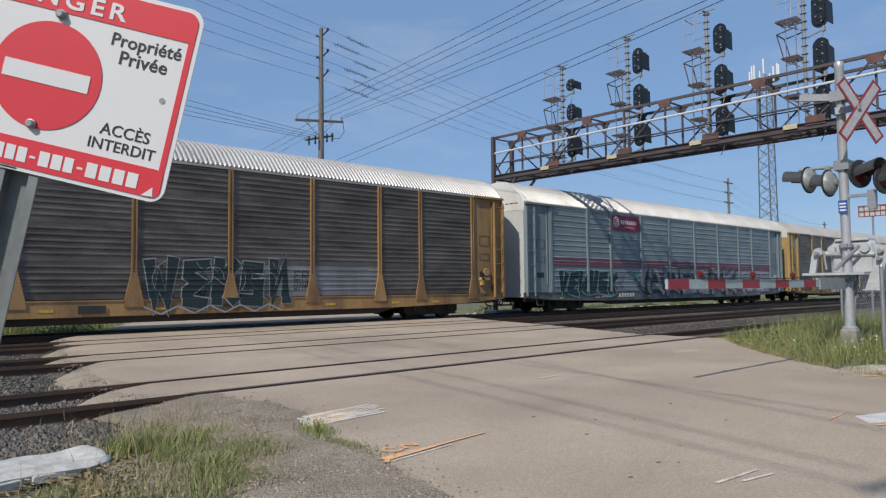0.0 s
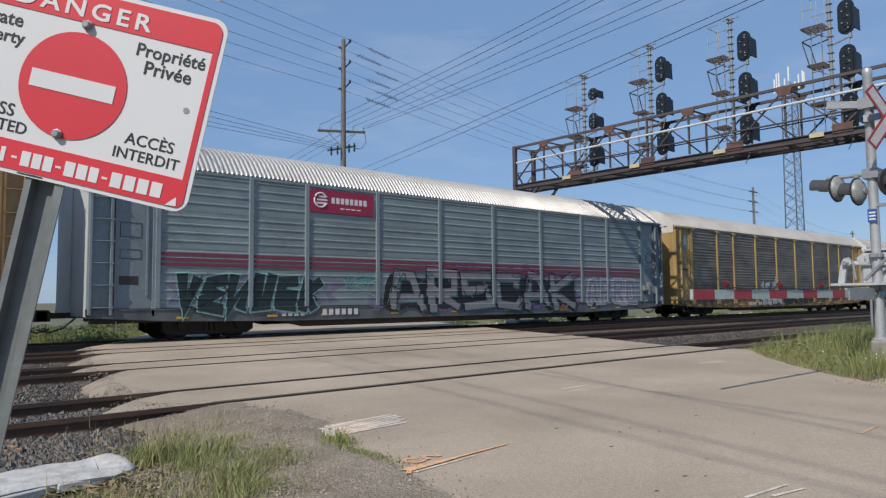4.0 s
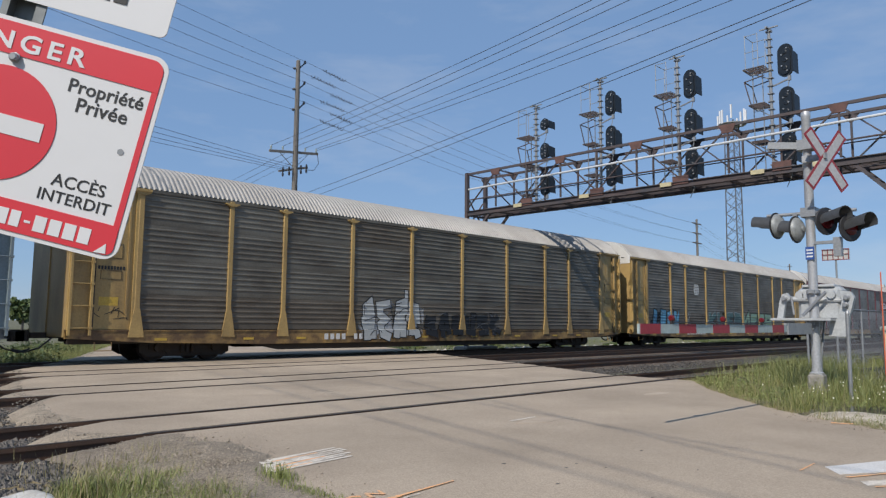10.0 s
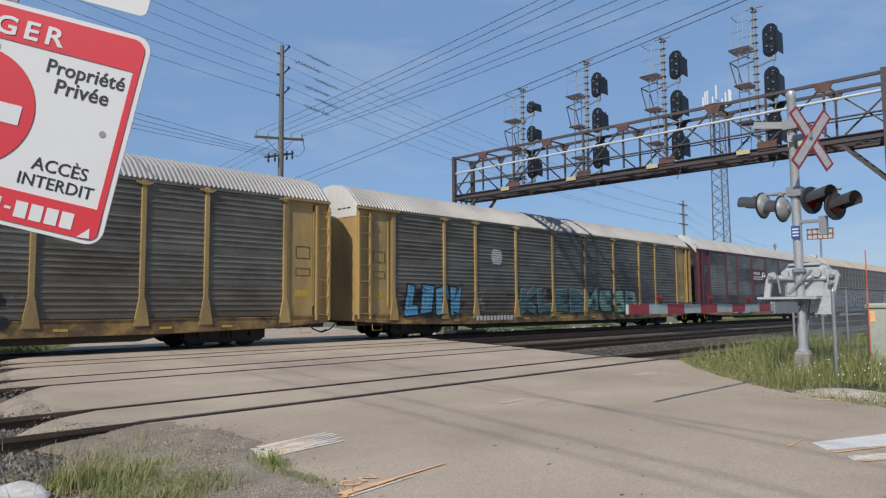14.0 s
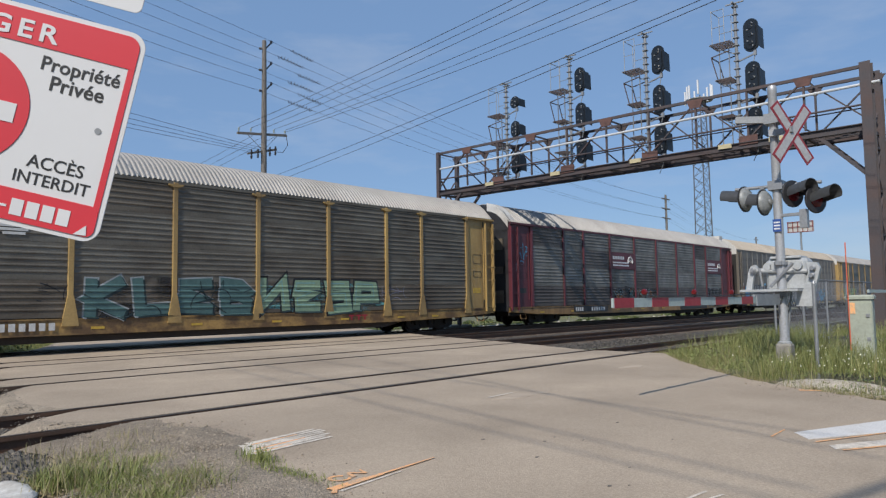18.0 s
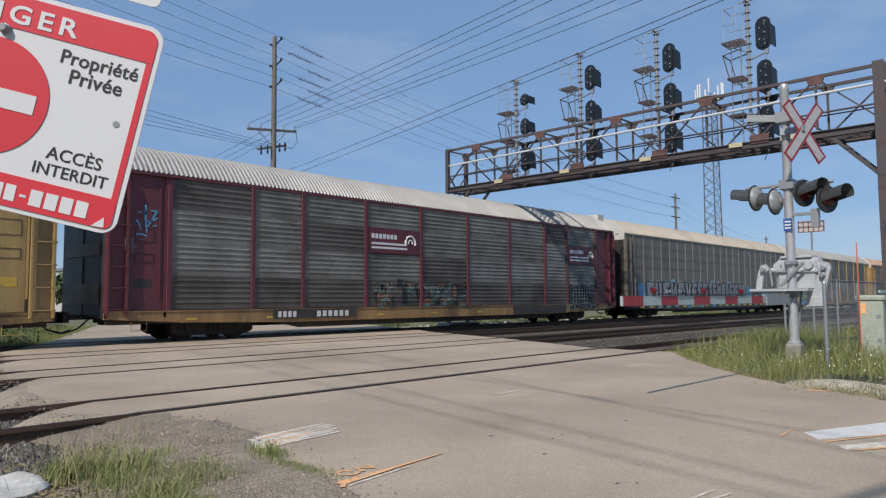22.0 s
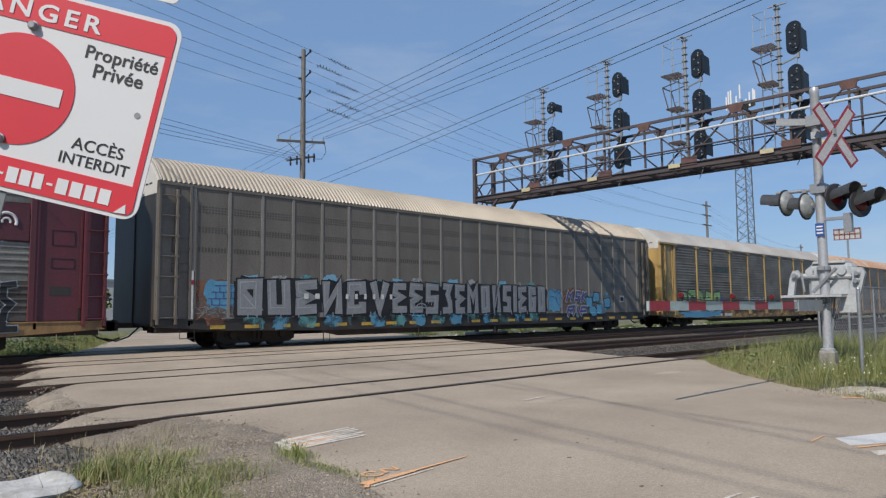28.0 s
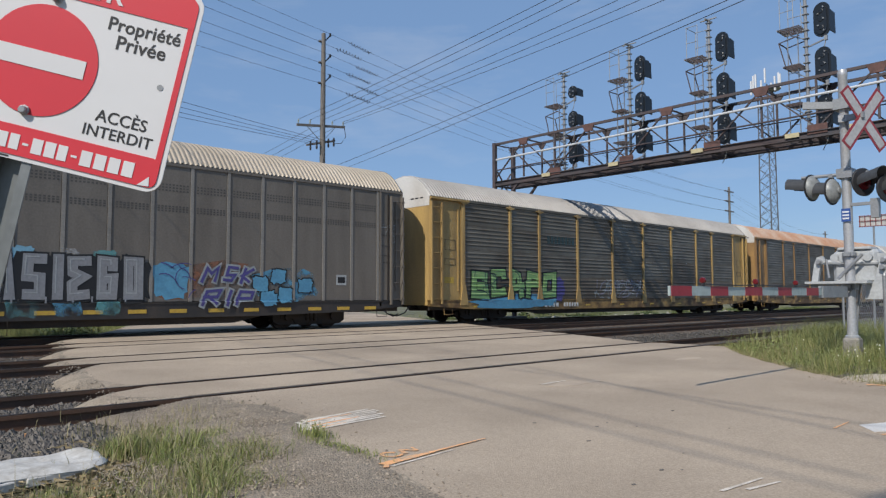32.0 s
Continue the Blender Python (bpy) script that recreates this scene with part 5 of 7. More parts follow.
for p in six:
    hang(p, (p[0] - 62, p[1] - 23.5, p[2] - 1.4 + 0.2 * (p[2] - 15)), 1.2)
for a, b in zip(FAR, [(177, 60, 15.2), (179, 60, 15.2), (177, 60, 13.8), (179, 60, 13.8), (177, 60, 12.4), (179, 60, 12.4)]):
    hang(a, b, 1.3)
pins = [(PX - 1.75 + 0.82 * k, PY, 11.85 + 0.093 * k) for k in range(5)] + [(PX + 1.55, PY, 12.1)]
for p, (x, y, z) in zip(pins, ((18.61, 17.18, 12.0), (19.06, 16.79, 12.0), (19.52, 16.38, 12.0), (20.52, 15.84, 12.0), (21.24, 16.39, 12.0), (21.96, 16.93, 12.0))):
    k = 2.4
    hang(p, (p[0] + (x - p[0]) * k, p[1] + (y - p[1]) * k, p[2] + (z - p[2]) * k), 0.5, 0.0115)
for (xa, ya), (xb, yb) in (((22.95, 35.09), (18.13, 14.10)), ((23.8, 35.12), (18.76, 14.59))):
    hang((xa + (xa - xb) * 0.5, ya + (ya - yb) * 0.5, 9.0), (xb + (xb - xa) * 0.95, yb + (yb - ya) * 0.95, 9.0), 0.25, 0.0115)
for k in range(4):
    hang((PX - 1.0 + 0.5 * k, PY, 10.5 + 0.1 * k), (PX - 64 + 0.5 * k, PY - 21 - 2.5 * k, 9.3 + 0.1 * k), 0.8, 0.011)
for k in range(3):
    hang((PX - 0.8 + 0.8 * k, PY, 11.5 + 0.1 * k), (PX + 6.5 + 1.2 * k, PY + 62, 10.8), 0.8, 0.011)

# unseen roadside pole and cables, set to cast the shadow lines across the lane
bp = tagged(empty("utility_pole", pose(-4.3, -2.665, 0)), "wooden utility pole with a single crossarm by the road", "utility pole", "utility poles")
part("shaft", MB().lathe([(0.17, -0.3), (0.15, 5), (0.12, 9.9), (0.05, 9.95)], 12), WOODPOLE, bp, smooth=True)
part("crossarm", MB().beam((-2.95, 0.72, 9.5), (0.3, -0.05, 9.5), 0.07, 0.07), WOODPOLE, bp)
for x, y, dx, dy in ((3.90, 1.19, 0.303, 0.953), (3.49, 1.15, 0.27, 0.963), (5.15, 1.07, 0.396, 0.918), (5.75, 1.0, 0.26, 0.965)):
    hang((x - 10.64, y - 3.04, 9.5), (x - 10.64 + 58 * dx, y - 3.04 + 58 * dy, 9.5), 0.3, 0.013)

WHITEHORN = surface("antenna_white", (0.66, 0.67, 0.68), 0.5, 0, (0.55, 0.56, 0.57), 0.5, 1.0, fine=6, bump=0)
TOWERSTEEL = surface("tower_steel", (0.13, 0.14, 0.155), 0.6, 0.3, (0.09, 0.095, 0.105), 0.7, 2.0, fine=8, bump=0)
tower = tagged(empty("telecom_tower", pose(180, 73.4, 0)), "distant galvanised lattice telecom tower with antennas on top", "tower")
for i in range(3):
    a = radians(90 + 120 * i)
    part("leg", MB().tube((2.6 * math.cos(a), 2.6 * math.sin(a), -0.3), (2.0 * math.cos(a), 2.0 * math.sin(a), 54), 0.16, 6), TOWERSTEEL, tower)
for k in range(18):
    z0, z1 = 3.0 * k, 3.0 * k + 3
    r0, r1 = 2.6 - 0.6 * z0 / 54, 2.6 - 0.6 * z1 / 54
    for i in range(3):
        a, b = radians(90 + 120 * i), radians(210 + 120 * i)
        part("brace", MB().tube((r0 * math.cos(a), r0 * math.sin(a), z0), (r1 * math.cos(b), r1 * math.sin(b), z1), 0.07, 4), TOWERSTEEL, tower)
        part("brace", MB().tube((r0 * math.cos(b), r0 * math.sin(b), z0), (r1 * math.cos(a), r1 * math.sin(a), z1), 0.07, 4), TOWERSTEEL, tower)
for i in range(9):
    a = radians(40 * i)
    part("antenna", MB().box(3.4 * math.cos(a) - 0.18, 3.4 * math.cos(a) + 0.18, 3.4 * math.sin(a) - 0.18, 3.4 * math.sin(a) + 0.18, 52.0 + (i % 3), 55.6 + (i % 3)), WHITEHORN, tower, "white panel antenna")
part("antenna_ring", MB().lathe([(3.3, 53.0), (3.5, 53.0), (3.5, 53.2), (3.3, 53.2)], 18), GALV, tower)

WALLPALE = surface("pale_wall", (0.45, 0.45, 0.44), 0.8, 0, (0.36, 0.36, 0.35), 0.6, 3, fine=2)
RUSTRED = surface("red_oxide_steel", (0.20, 0.035, 0.035), 0.7, 0, (0.12, 0.04, 0.04), 0.6, 0.5, fine=10)
bb = tagged(empty("far_billboard", pose(90, 25.3, 0)), "distant billboard seen from behind on a steel post", "billboard")
part("post", MB().tube((0.2, 0, -0.3), (0.2, 0, 9.0), 0.11, 8), GALV, bb)
part("board", MB().box(0.1, 0.3, -1.45, 1.45, 8.95, 10.25), WALLPALE, bb)
for k in range(6):
    part("batten", MB().box(0.0, 0.1, -1.42 + 0.55 * k, -1.34 + 0.55 * k, 8.95, 10.25), RUSTRED, bb)
for z in (8.98, 9.6, 10.2):
    part("rail", MB().box(-0.02, 0.0, -1.45, 1.45, z - 0.04, z + 0.04), RUSTRED, bb)


# ---------- road marks ----------
def paint_strokes(name, strokes, z, material, label, width=0.03):
    m = MB()
    for k, (a, b, w) in enumerate(strokes):
        a, b = Vector((*a, 0)), Vector((*b, 0))
        n = Vector((-(b - a).y, (b - a).x, 0)).normalized() * (w / 2)
        zk = z + 0.00025 * k
        m.add([(*(a - n).xy, zk), (*(b - n * 0.6).xy, zk), (*(b + n * 0.6).xy, zk), (*(a + n).xy, zk)], [(0, 1, 2, 3)])
    return tagged(part(name, m, material), label, "road marking", kind="structure")


rnd = random.Random(5)
strokes = []
for k in range(7):
    t = k / 6
    a = (2.42 - 0.20 * t, 5.40 - 0.42 * t)
    strokes.append(((a[0] + rnd.uniform(0, 0.05), a[1]), (3.28 - 0.06 * t + rnd.uniform(-0.12, 0.06), 5.54 - 0.46 * t), 0.072))
paint_strokes("road_marking_white_lines", strokes, 0.004, WHITEPAINT, "worn white spray-painted lines on the asphalt")
paint_strokes("road_marking_white_blot", [((2.40, 5.38), (2.22, 4.98), 0.16)], 0.0045, WHITEPAINT, "worn white paint blot at the road edge")
paint_strokes("road_marking_orange_lines", [((2.46, 5.33), (3.0, 5.42), 0.035), ((2.36, 5.12), (2.95, 5.23), 0.04), ((2.28, 5.0), (2.7, 5.07), 0.03)], 0.0055, ORANGE, "faint orange survey lines")
def curl(pts, w):
    """Sprayed strokes through points, thinning towards the end."""
    return [(p, q, w * (1 - 0.35 * k / len(pts))) for k, (p, q) in enumerate(zip(pts, pts[1:]))]


c_mark = [(2.18 + 0.07 * math.cos(radians(a)), 3.785 + 0.075 * math.sin(radians(a))) for a in range(30, 331, 20)]
n_mark = [(2.27, 3.73), (2.31, 3.86), (2.39, 3.75), (2.43, 3.86)]
paint_strokes("road_marking_orange_arrow", curl(c_mark, 0.042) + curl(n_mark, 0.036) + [((1.94, 3.575), (2.45, 3.640), 0.075), ((2.40, 3.635), (3.07, 3.715), 0.034), ((1.93, 3.61), (2.3, 3.66), 0.022), ((1.90, 3.50), (2.0, 3.60), 0.04)], 0.004, ORANGE, "bright orange sprayed survey mark on the asphalt")
paint_strokes("road_marking_pale_line", [((1.96, 3.515), (2.6, 3.60), 0.035), ((2.96, 1.74), (3.43, 1.70), 0.03), ((3.10, 1.65), (3.42, 1.59), 0.03), ((6.07, 5.59), (6.64, 5.64), 0.06)], 0.0048, WHITEPAINT, "thin white sprayed line")
bar = MB().slab([(5.60, 1.70), (7.6, 0.55), (8.15, 0.95), (5.86, 1.89)], 0.0, 0.004)
tagged(part("road_marking_stop_bar", bar, STOPWHITE), "worn white stop bar across the lane", "road marking", kind="structure")
bar = MB().slab([(5.30, 1.42), (7.2, 0.2), (7.4, 0.38), (5.42, 1.50)], 0.0, 0.004)
tagged(part("road_marking_stop_bar_second", bar, WHITEPAINT), "second worn white stop line", "road marking", kind="structure")
paint_strokes("road_marking_orange_outline", [((5.52, 1.98), (5.95, 2.0), 0.018), ((5.50, 1.62), (6.6, 1.12), 0.03), ((5.28, 1.36), (6.4, 0.7), 0.03), ((9.0, 2.75), (9.1, 2.5), 0.12), ((10.3, 3.0), (10.5, 2.9), 0.05)], 0.006, ORANGE, "orange outlines sprayed round the stop bar")
PATCH = surface("asphalt_patch", (0.455, 0.365, 0.275), 0.9, 0, (0.35, 0.28, 0.21), 0.8, 0.5, fine=120, bump=0.4)
for cx, cy, rx, ry in ((6.5, 5.4, 0.55, 0.20), (10.9, 6.1, 0.5, 0.16)):
    pp = [(cx + rx * math.cos(a / 9 * math.tau) * rnd.uniform(0.5, 1.15), cy + ry * math.sin(a / 9 * math.tau) * rnd.uniform(0.5, 1.15)) for a in range(9)]
    tagged(part("asphalt_patch", MB().slab(pp, 0.0, 0.0035), PATCH), "pale worn patch in the asphalt", "road patch", kind="structure")

# dark chips and oil spots on the lane
TAR = surface("tar_spot", (0.10, 0.085, 0.072), 0.8, 0, (0.16, 0.14, 0.12), 0.7, 0.05, fine=60, bump=0.2)
for cx, cy in ((4.37, 3.46), (4.16, 3.42), (3.6, 3.11), (4.41, 3.19), (3.73, 2.39), (3.17, 2.24), (3.27, 2.15), (2.73, 2.17), (3.9, 3.9), (5.4, 3.4), (4.9, 2.6)):
    q = rnd.uniform(0.008, 0.019)
    pp = [(cx + q * 1.5 * math.cos(a / 7 * math.tau) * rnd.uniform(0.6, 1.2), cy + q * math.sin(a / 7 * math.tau) * rnd.uniform(0.5, 1.1)) for a in range(7)]
    tagged(part("tar_spot", MB().slab(pp, 0.0, 0.003), TAR), "small dark tar spot on the asphalt", "road spot", "tar spots", "structure")
# hairline cracks
CRACK = surface("crack_filler", (0.25, 0.21, 0.168), 0.9, 0, (0.31, 0.26, 0.205), 0.6, 0.3, fine=60, bump=0.2)
for x, y, a, ln in ((4.9, 10.6, 5, 3.2), (9.0, 10.2, 40, 2.0)):
    m = MB()
    p, ang = Vector((x, y)), radians(a)
    while ln > 0:
        q = p + 0.12 * Vector((math.cos(ang), math.sin(ang)))
        w = Vector((-math.sin(ang), math.cos(ang))) * rnd.uniform(0.0025, 0.006)
        m.add([(*(p - w), 0.0018), (*(q - w), 0.0018), (*(q + w), 0.0018), (*(p + w), 0.0018)], [(0, 1, 2, 3)])
        p, ang, ln = q, ang + rnd.uniform(-0.5, 0.5) - 0.12 * (ang - radians(a)), ln - 0.12
    tagged(part("road_crack", m, CRACK), "hairline crack in the worn asphalt", "crack", "road cracks", "structure")

# ---------- gravel shoulder, verge, debris ----------


def mound(name, cx, cy, rx, ry, z0, z1, material, label, cat, seed, n=26, power=2.0):
    """A low uneven sheet that rises towards its middle."""
    r = random.Random(seed)
    v, f = [], []
    for i in range(n + 1):
        for j in range(n + 1):
            u, w = 2 * i / n - 1, 2 * j / n - 1
            d = min(1.0, (abs(u) ** 4 + abs(w) ** 4) ** 0.25)
            x, y = cx + rx * u, cy + ry * w
            z = z0 + (z1 - z0) * (1 - d ** power) + 0.03 * noise.noise(Vector((x * 1.3, y * 1.3, seed))) + 0.012 * noise.noise(Vector((x * 5, y * 5, seed)))
            v.append((x, y, z))
    for i in range(n):
        for j in range(n):
            a = i * (n + 1) + j
            f.append((a, a + n + 1, a + n + 2, a + 1))
    return tagged(part(name, MB().add(v, f), material, smooth=True), label, cat, kind="structure")


# gravel apron between the asphalt and the first rail
v, f = [], []
GRAVEL_EDGE = [(-30, -12.5), (-6, -2.2), (1.2, 1.45), (2.64, 1.68), (3.59, 1.93), (4.06, 2.02), (4.54, 2.08), (4.9, 2.22), (5.4, 2.40), (5.75, 2.62), (6.5, 2.66), (7.6, 2.55)]
ys = [-8 + 0.1 * k for k in range(160)]
ys = [y for y in ys if y < 7.5]
cols = 34
for i, y in enumerate(ys):
    xr = edge(GRAVEL_EDGE, y) + 0.12 + 0.10 * noise.noise(Vector((y * 1.7, 5.0, 0)))
    width = 2.0 + 0.4 * math.sin(y)
    if y > 5.2:
        width = 1.4
    for j in range(cols + 1):
        t = j / cols
        x = xr - width * t
        z = min(0.006, 0.08 * t - 0.006) - 0.17 * max(0.0, t - 0.2) ** 1.5 + 0.02 * noise.noise(Vector((x * 2.5, y * 2.5, 3.0))) * (0.25 + t) + 0.006 * noise.noise(Vector((x * 11, y * 11, 8.0)))
        v.append((x, y, z))
for i in range(len(ys) - 1):
    for j in range(cols):
        a = i * (cols + 1) + j
        f.append((a, a + 1, a + cols + 2, a + cols + 1))
tagged(part("gravel_shoulder", MB().add(v, f), GRAVEL, smooth=True), "loose grey-brown gravel road shoulder", "gravel", kind="structure")
mound("verge", 17.5, 1.2, 6.2, 4.9, -0.30, 0.16, EARTH, "earth verge under tall weeds beside the road", "verge", 3)
SAND = surface("pale_sand", (0.56, 0.49, 0.395), 0.95, 0, (0.33, 0.28, 0.215), 0.9, 0.25, fine=40, bump=0.8, depth=0.015, pebble=60, chips=0.3)
mound("sandy_edge", 10.05, 2.65, 0.55, 0.75, -0.06, 0.03, SAND, "bare sandy strip between road and weeds", "ground", 5, 18)
mound("dirt_patch", -1.2, 3.6, 3.0, 3.2, -0.28, -0.13, EARTH, "bare earth with weeds beside the track", "ground", 7)


def stones(name, areas, material, label, seed, sizes=(0.012, 0.035)):
    r = random.Random(seed)
    m = MB()
    for count, fx, fy, fz in areas:
        for _ in range(count):
            x, y = r.uniform(*fx), r.uniform(*fy)
            z = fz(x, y)
            if z is None:
                continue
            s = r.uniform(*sizes)
            if r.random() < 0.12:
                s *= 1.6
            v = []
            for k in ((1, 0, 0), (-1, 0, 0), (0, 1, 0), (0, -1, 0), (0, 0, 1), (0, 0, -1)):
                q = s * r.uniform(0.6, 1.25)
                v.append((x + k[0] * q + r.uniform(-1, 1) * s * 0.3, y + k[1] * q + r.uniform(-1, 1) * s * 0.3, z + k[2] * q * 0.75 + s * 0.3))
            m.add(v, [(0, 2, 4), (2, 1, 4), (1, 3, 4), (3, 0, 4), (2, 0, 5), (1, 2, 5), (3, 1, 5), (0, 3, 5)])
    return tagged(part(name, m, material), label, "stones", kind="stuff")


def off_road(z):
    return lambda x, y: None if edge(LEFT_EDGE, y) - 0.15 < x < edge(RIGHT_EDGE, y) + 0.15 else z


STONE_I = leaves("loose_stone", (0.035, 0.031, 0.027), (0.125, 0.108, 0.09))
GRIT = leaves("loose_grit", (0.16, 0.13, 0.097), (0.36, 0.30, 0.23))
stones("ballast_stones", [(9000, (-2.5, 1.9), (5.7, 7.5), off_road(-0.15)), (3600, (-3, 2.2), (7.7, 8.95), off_road(-0.14)), (3600, (-3, 2.6), (9.1, 12.4), off_road(-0.15)), (1500, (-2, 3.0), (12.6, 13.9), off_road(-0.14)),
                           (5000, (14.2, 26), (7.0, 12.4), off_road(-0.15)), (2500, (16, 30), (12.6, 16.7), off_road(-0.15)), (1800, (18, 32), (16.9, 21), off_road(-0.15)), (900, (2, 6), (14, 21), off_road(-0.15))], STONE_I, "loose grey ballast stones between the rails", 11, (0.014, 0.034))
GR = random.Random(5)


def on_gravel(x, y):
    """Height of the gravel's top; None beyond its ragged edge."""
    d = edge(GRAVEL_EDGE, y) - x
    if d < -0.6 or d > 1.7 or (d < 0.05 and GR.random() > 0.55 * math.exp((d - 0.05) * 7)):
        return None
    t = max(0.0, d + 0.12) / (1.4 if y > 5.2 else 2.0)
    return -0.17 * max(0.0, t - 0.2) ** 1.5 if t > 0.06 else 0.0


def on_lip(x, y):
    """Loose stones along the broken asphalt ends beside the rails."""
    if min(abs(y - q) for q in RAILS) < 0.16:
        return None
    d = edge(LEFT_EDGE, y) - x
    if d > 0.45 or d < -0.05:
        return None
    return -0.55 * max(0.0, d) ** 1.6 - 0.006


CRUMB = leaves("crumbled_asphalt", (0.13, 0.108, 0.083), (0.25, 0.208, 0.160))
stones("asphalt_crumbs", [(3400, (0.7, 3.0), (7.7, 14.2), on_lip), (2500, (2.0, 5.0), (14.0, 20.0), on_lip)], CRUMB, "brown crumbled asphalt and grit along the broken road end", 15, (0.005, 0.015))
stones("gravel_grit", [(26000, (-0.2, 3.2), (2.2, 7.45), on_gravel), (600, (8.5, 10.6), (1.8, 3.6), lambda x, y: 0.0 if x > edge(RIGHT_EDGE, y) - 0.5 else None)], GRIT, "fine loose grit on the shoulder", 12, (0.004, 0.011))


def blades(name, spots, material, label, seed, cat="grass"):
    """spots: rows of count, centre, spread, base height, blade length and lean."""
    r = random.Random(seed)
    v, f = [], []
    for count, (cx, cy), (sx, sy), z, (l0, l1), lean in spots:
        for _ in range(count):
            x, y = r.gauss(cx, sx), r.gauss(cy, sy)
            if edge(LEFT_EDGE, y) + 0.25 < x < edge(RIGHT_EDGE, y) - 0.05:
                continue
            if abs(x - 10.0) < 0.62 and abs(y - 2.6) < 0.85 and r.random() < 0.9:
                continue
            near = x - edge(RIGHT_EDGE, y)
            ln = r.uniform(l0, l1) * (min(1.0, 0.35 + 0.8 * near) if 0 < near < 0.85 else 1.0) * (0.65 + 0.6 * noise.noise(Vector((x * 1.6, y * 1.6, 4.0))) + 0.25)
            ln = max(0.02, ln)
            a = r.uniform(0, math.tau)
            w = r.uniform(0.0013, 0.0033) * (1 + ln)
            bx, by = math.cos(a) * ln * lean * r.random(), math.sin(a) * ln * lean * r.random()
            px, py = -math.sin(a) * w, math.cos(a) * w
            n = len(v)
            v += [(x - px, y - py, z), (x + px, y + py, z), (x + bx * 0.4 - px * 0.7, y + by * 0.4 - py * 0.7, z + ln * 0.55), (x + bx * 0.4 + px * 0.7, y + by * 0.4 + py * 0.7, z + ln * 0.55), (x + bx, y + by, z + ln * r.uniform(0.75, 1.0))]
            f += [(n, n + 1, n + 3, n + 2), (n + 2, n + 3, n + 4)]
    return tagged(part(name, MB().add(v, f), material), label, cat, kind="stuff")


def straw_mesh():
    """Dead stems and leaves lying flat among the grass."""
    r = random.Random(29)
    v, f = [], []
    for _ in range(4200):
        x, y = r.gauss(1.0, 0.42), r.gauss(4.75, 0.55)
        if x > edge(LEFT_EDGE, y) - 0.15:
            continue
        a, ln, w = r.uniform(0, math.tau), r.uniform(0.03, 0.12), r.uniform(0.0008, 0.0024)
        z = -0.135 + 0.04 * r.random()
        c, q = math.cos(a), math.sin(a)
        n = len(v)
        v += [(x - q * w, y + c * w, z), (x + q * w, y - c * w, z), (x + c * ln + q * w, y + q * ln - c * w, z + r.uniform(-0.02, 0.03)), (x + c * ln - q * w, y + q * ln + c * w, z + r.uniform(-0.02, 0.03))]
        f.append((n, n + 1, n + 2, n + 3))
    return MB().add(v, f).mesh("straw_litter")


clump = []
r = random.Random(19)
for k in range(46):
    # a tufted strip from the rail side towards the road
    u = r.random()
    cx, cy = 1.55 - 0.62 * u + r.gauss(0, 0.16), 5.05 - 1.25 * u + r.gauss(0, 0.30)
    clump.append((170, (cx, cy), (0.08, 0.10), -0.10, (0.04, 0.10 + 0.15 * r.random()), 1.3))
for k in range(14):
    clump.append((110, (r.uniform(0.95, 1.25), r.uniform(5.4, 5.9)), (0.10, 0.10), -0.12, (0.05, 0.17), 1.0))
for k in range(30):
    clump.append((120, (r.uniform(0.25, 1.0), r.uniform(3.8, 4.75)), (0.10, 0.12), -0.14, (0.04, 0.17), 1.2))
for k in range(16):
    clump.append((110, (r.uniform(1.45, 1.95), r.uniform(5.3, 6.3)), (0.10, 0.14), -0.09, (0.03, 0.11), 1.3))
clump += [(260, (2.16, 4.72), (0.05, 0.12), 0.0, (0.04, 0.13), 0.8), (420, (2.05, 4.2), (0.05, 0.26), 0.0, (0.02, 0.07), 0.9), (250, (-0.6, 8.6), (0.3, 0.25), -0.14, (0.1, 0.3), 0.7)]
blades("grass_clump", clump, NEARGRASS, "green grass clump growing in the gravel", 21)
blades("dry_weeds", [(24, (c[1][0] + r.gauss(0, 0.1), c[1][1] + r.gauss(0, 0.1)), (0.10, 0.12), -0.12, (0.06, 0.26), 1.0) for c in clump[:106]] + [(260, (1.85, 6.45), (0.4, 0.3), -0.05, (0.03, 0.14), 1.0), (160, (1.2, 6.5), (0.25, 0.4), -0.10, (0.06, 0.22), 0.7), (260, (0.4, 4.8), (0.5, 0.6), -0.15, (0.05, 0.18), 0.9)], DRYGRASS, "dry straw-coloured weeds", 22)
MAT = leaves("flattened_straw", (0.20, 0.16, 0.09), (0.30, 0.24, 0.14))
tagged(put_mesh("straw_litter", straw_mesh(), MAT), "flattened brown straw and dead leaves on the ground", "litter", kind="stuff")
spots = []
r = random.Random(9)
for k in range(150):
    x, y = r.uniform(10.4, 24), r.uniform(-3.5, 6.8)
    if x < edge(RIGHT_EDGE, y) + 0.25:
        continue
    spots.append((430, (x, y), (0.35, 0.35), 0.03, (0.06, 0.60 if r.random() < 0.3 + 0.5 * (x > 12.2) else 0.28), 1.0))
for k in range(40):
    y = r.uniform(1.2, 7.0)
    spots.append((300, (edge(RIGHT_EDGE, y) + r.uniform(0.35, 0.9), y), (0.22, 0.22), -0.03, (0.05, 0.26), 1.1))
blades("edge_weeds", [(90, (edge(RIGHT_EDGE, 0.6 + 0.085 * k) + 0.10, 0.6 + 0.085 * k), (0.12, 0.1), -0.01, (0.02, 0.11), 1.1) for k in range(80)], DRYGRASS, "short dry weeds along the road edge", 26)
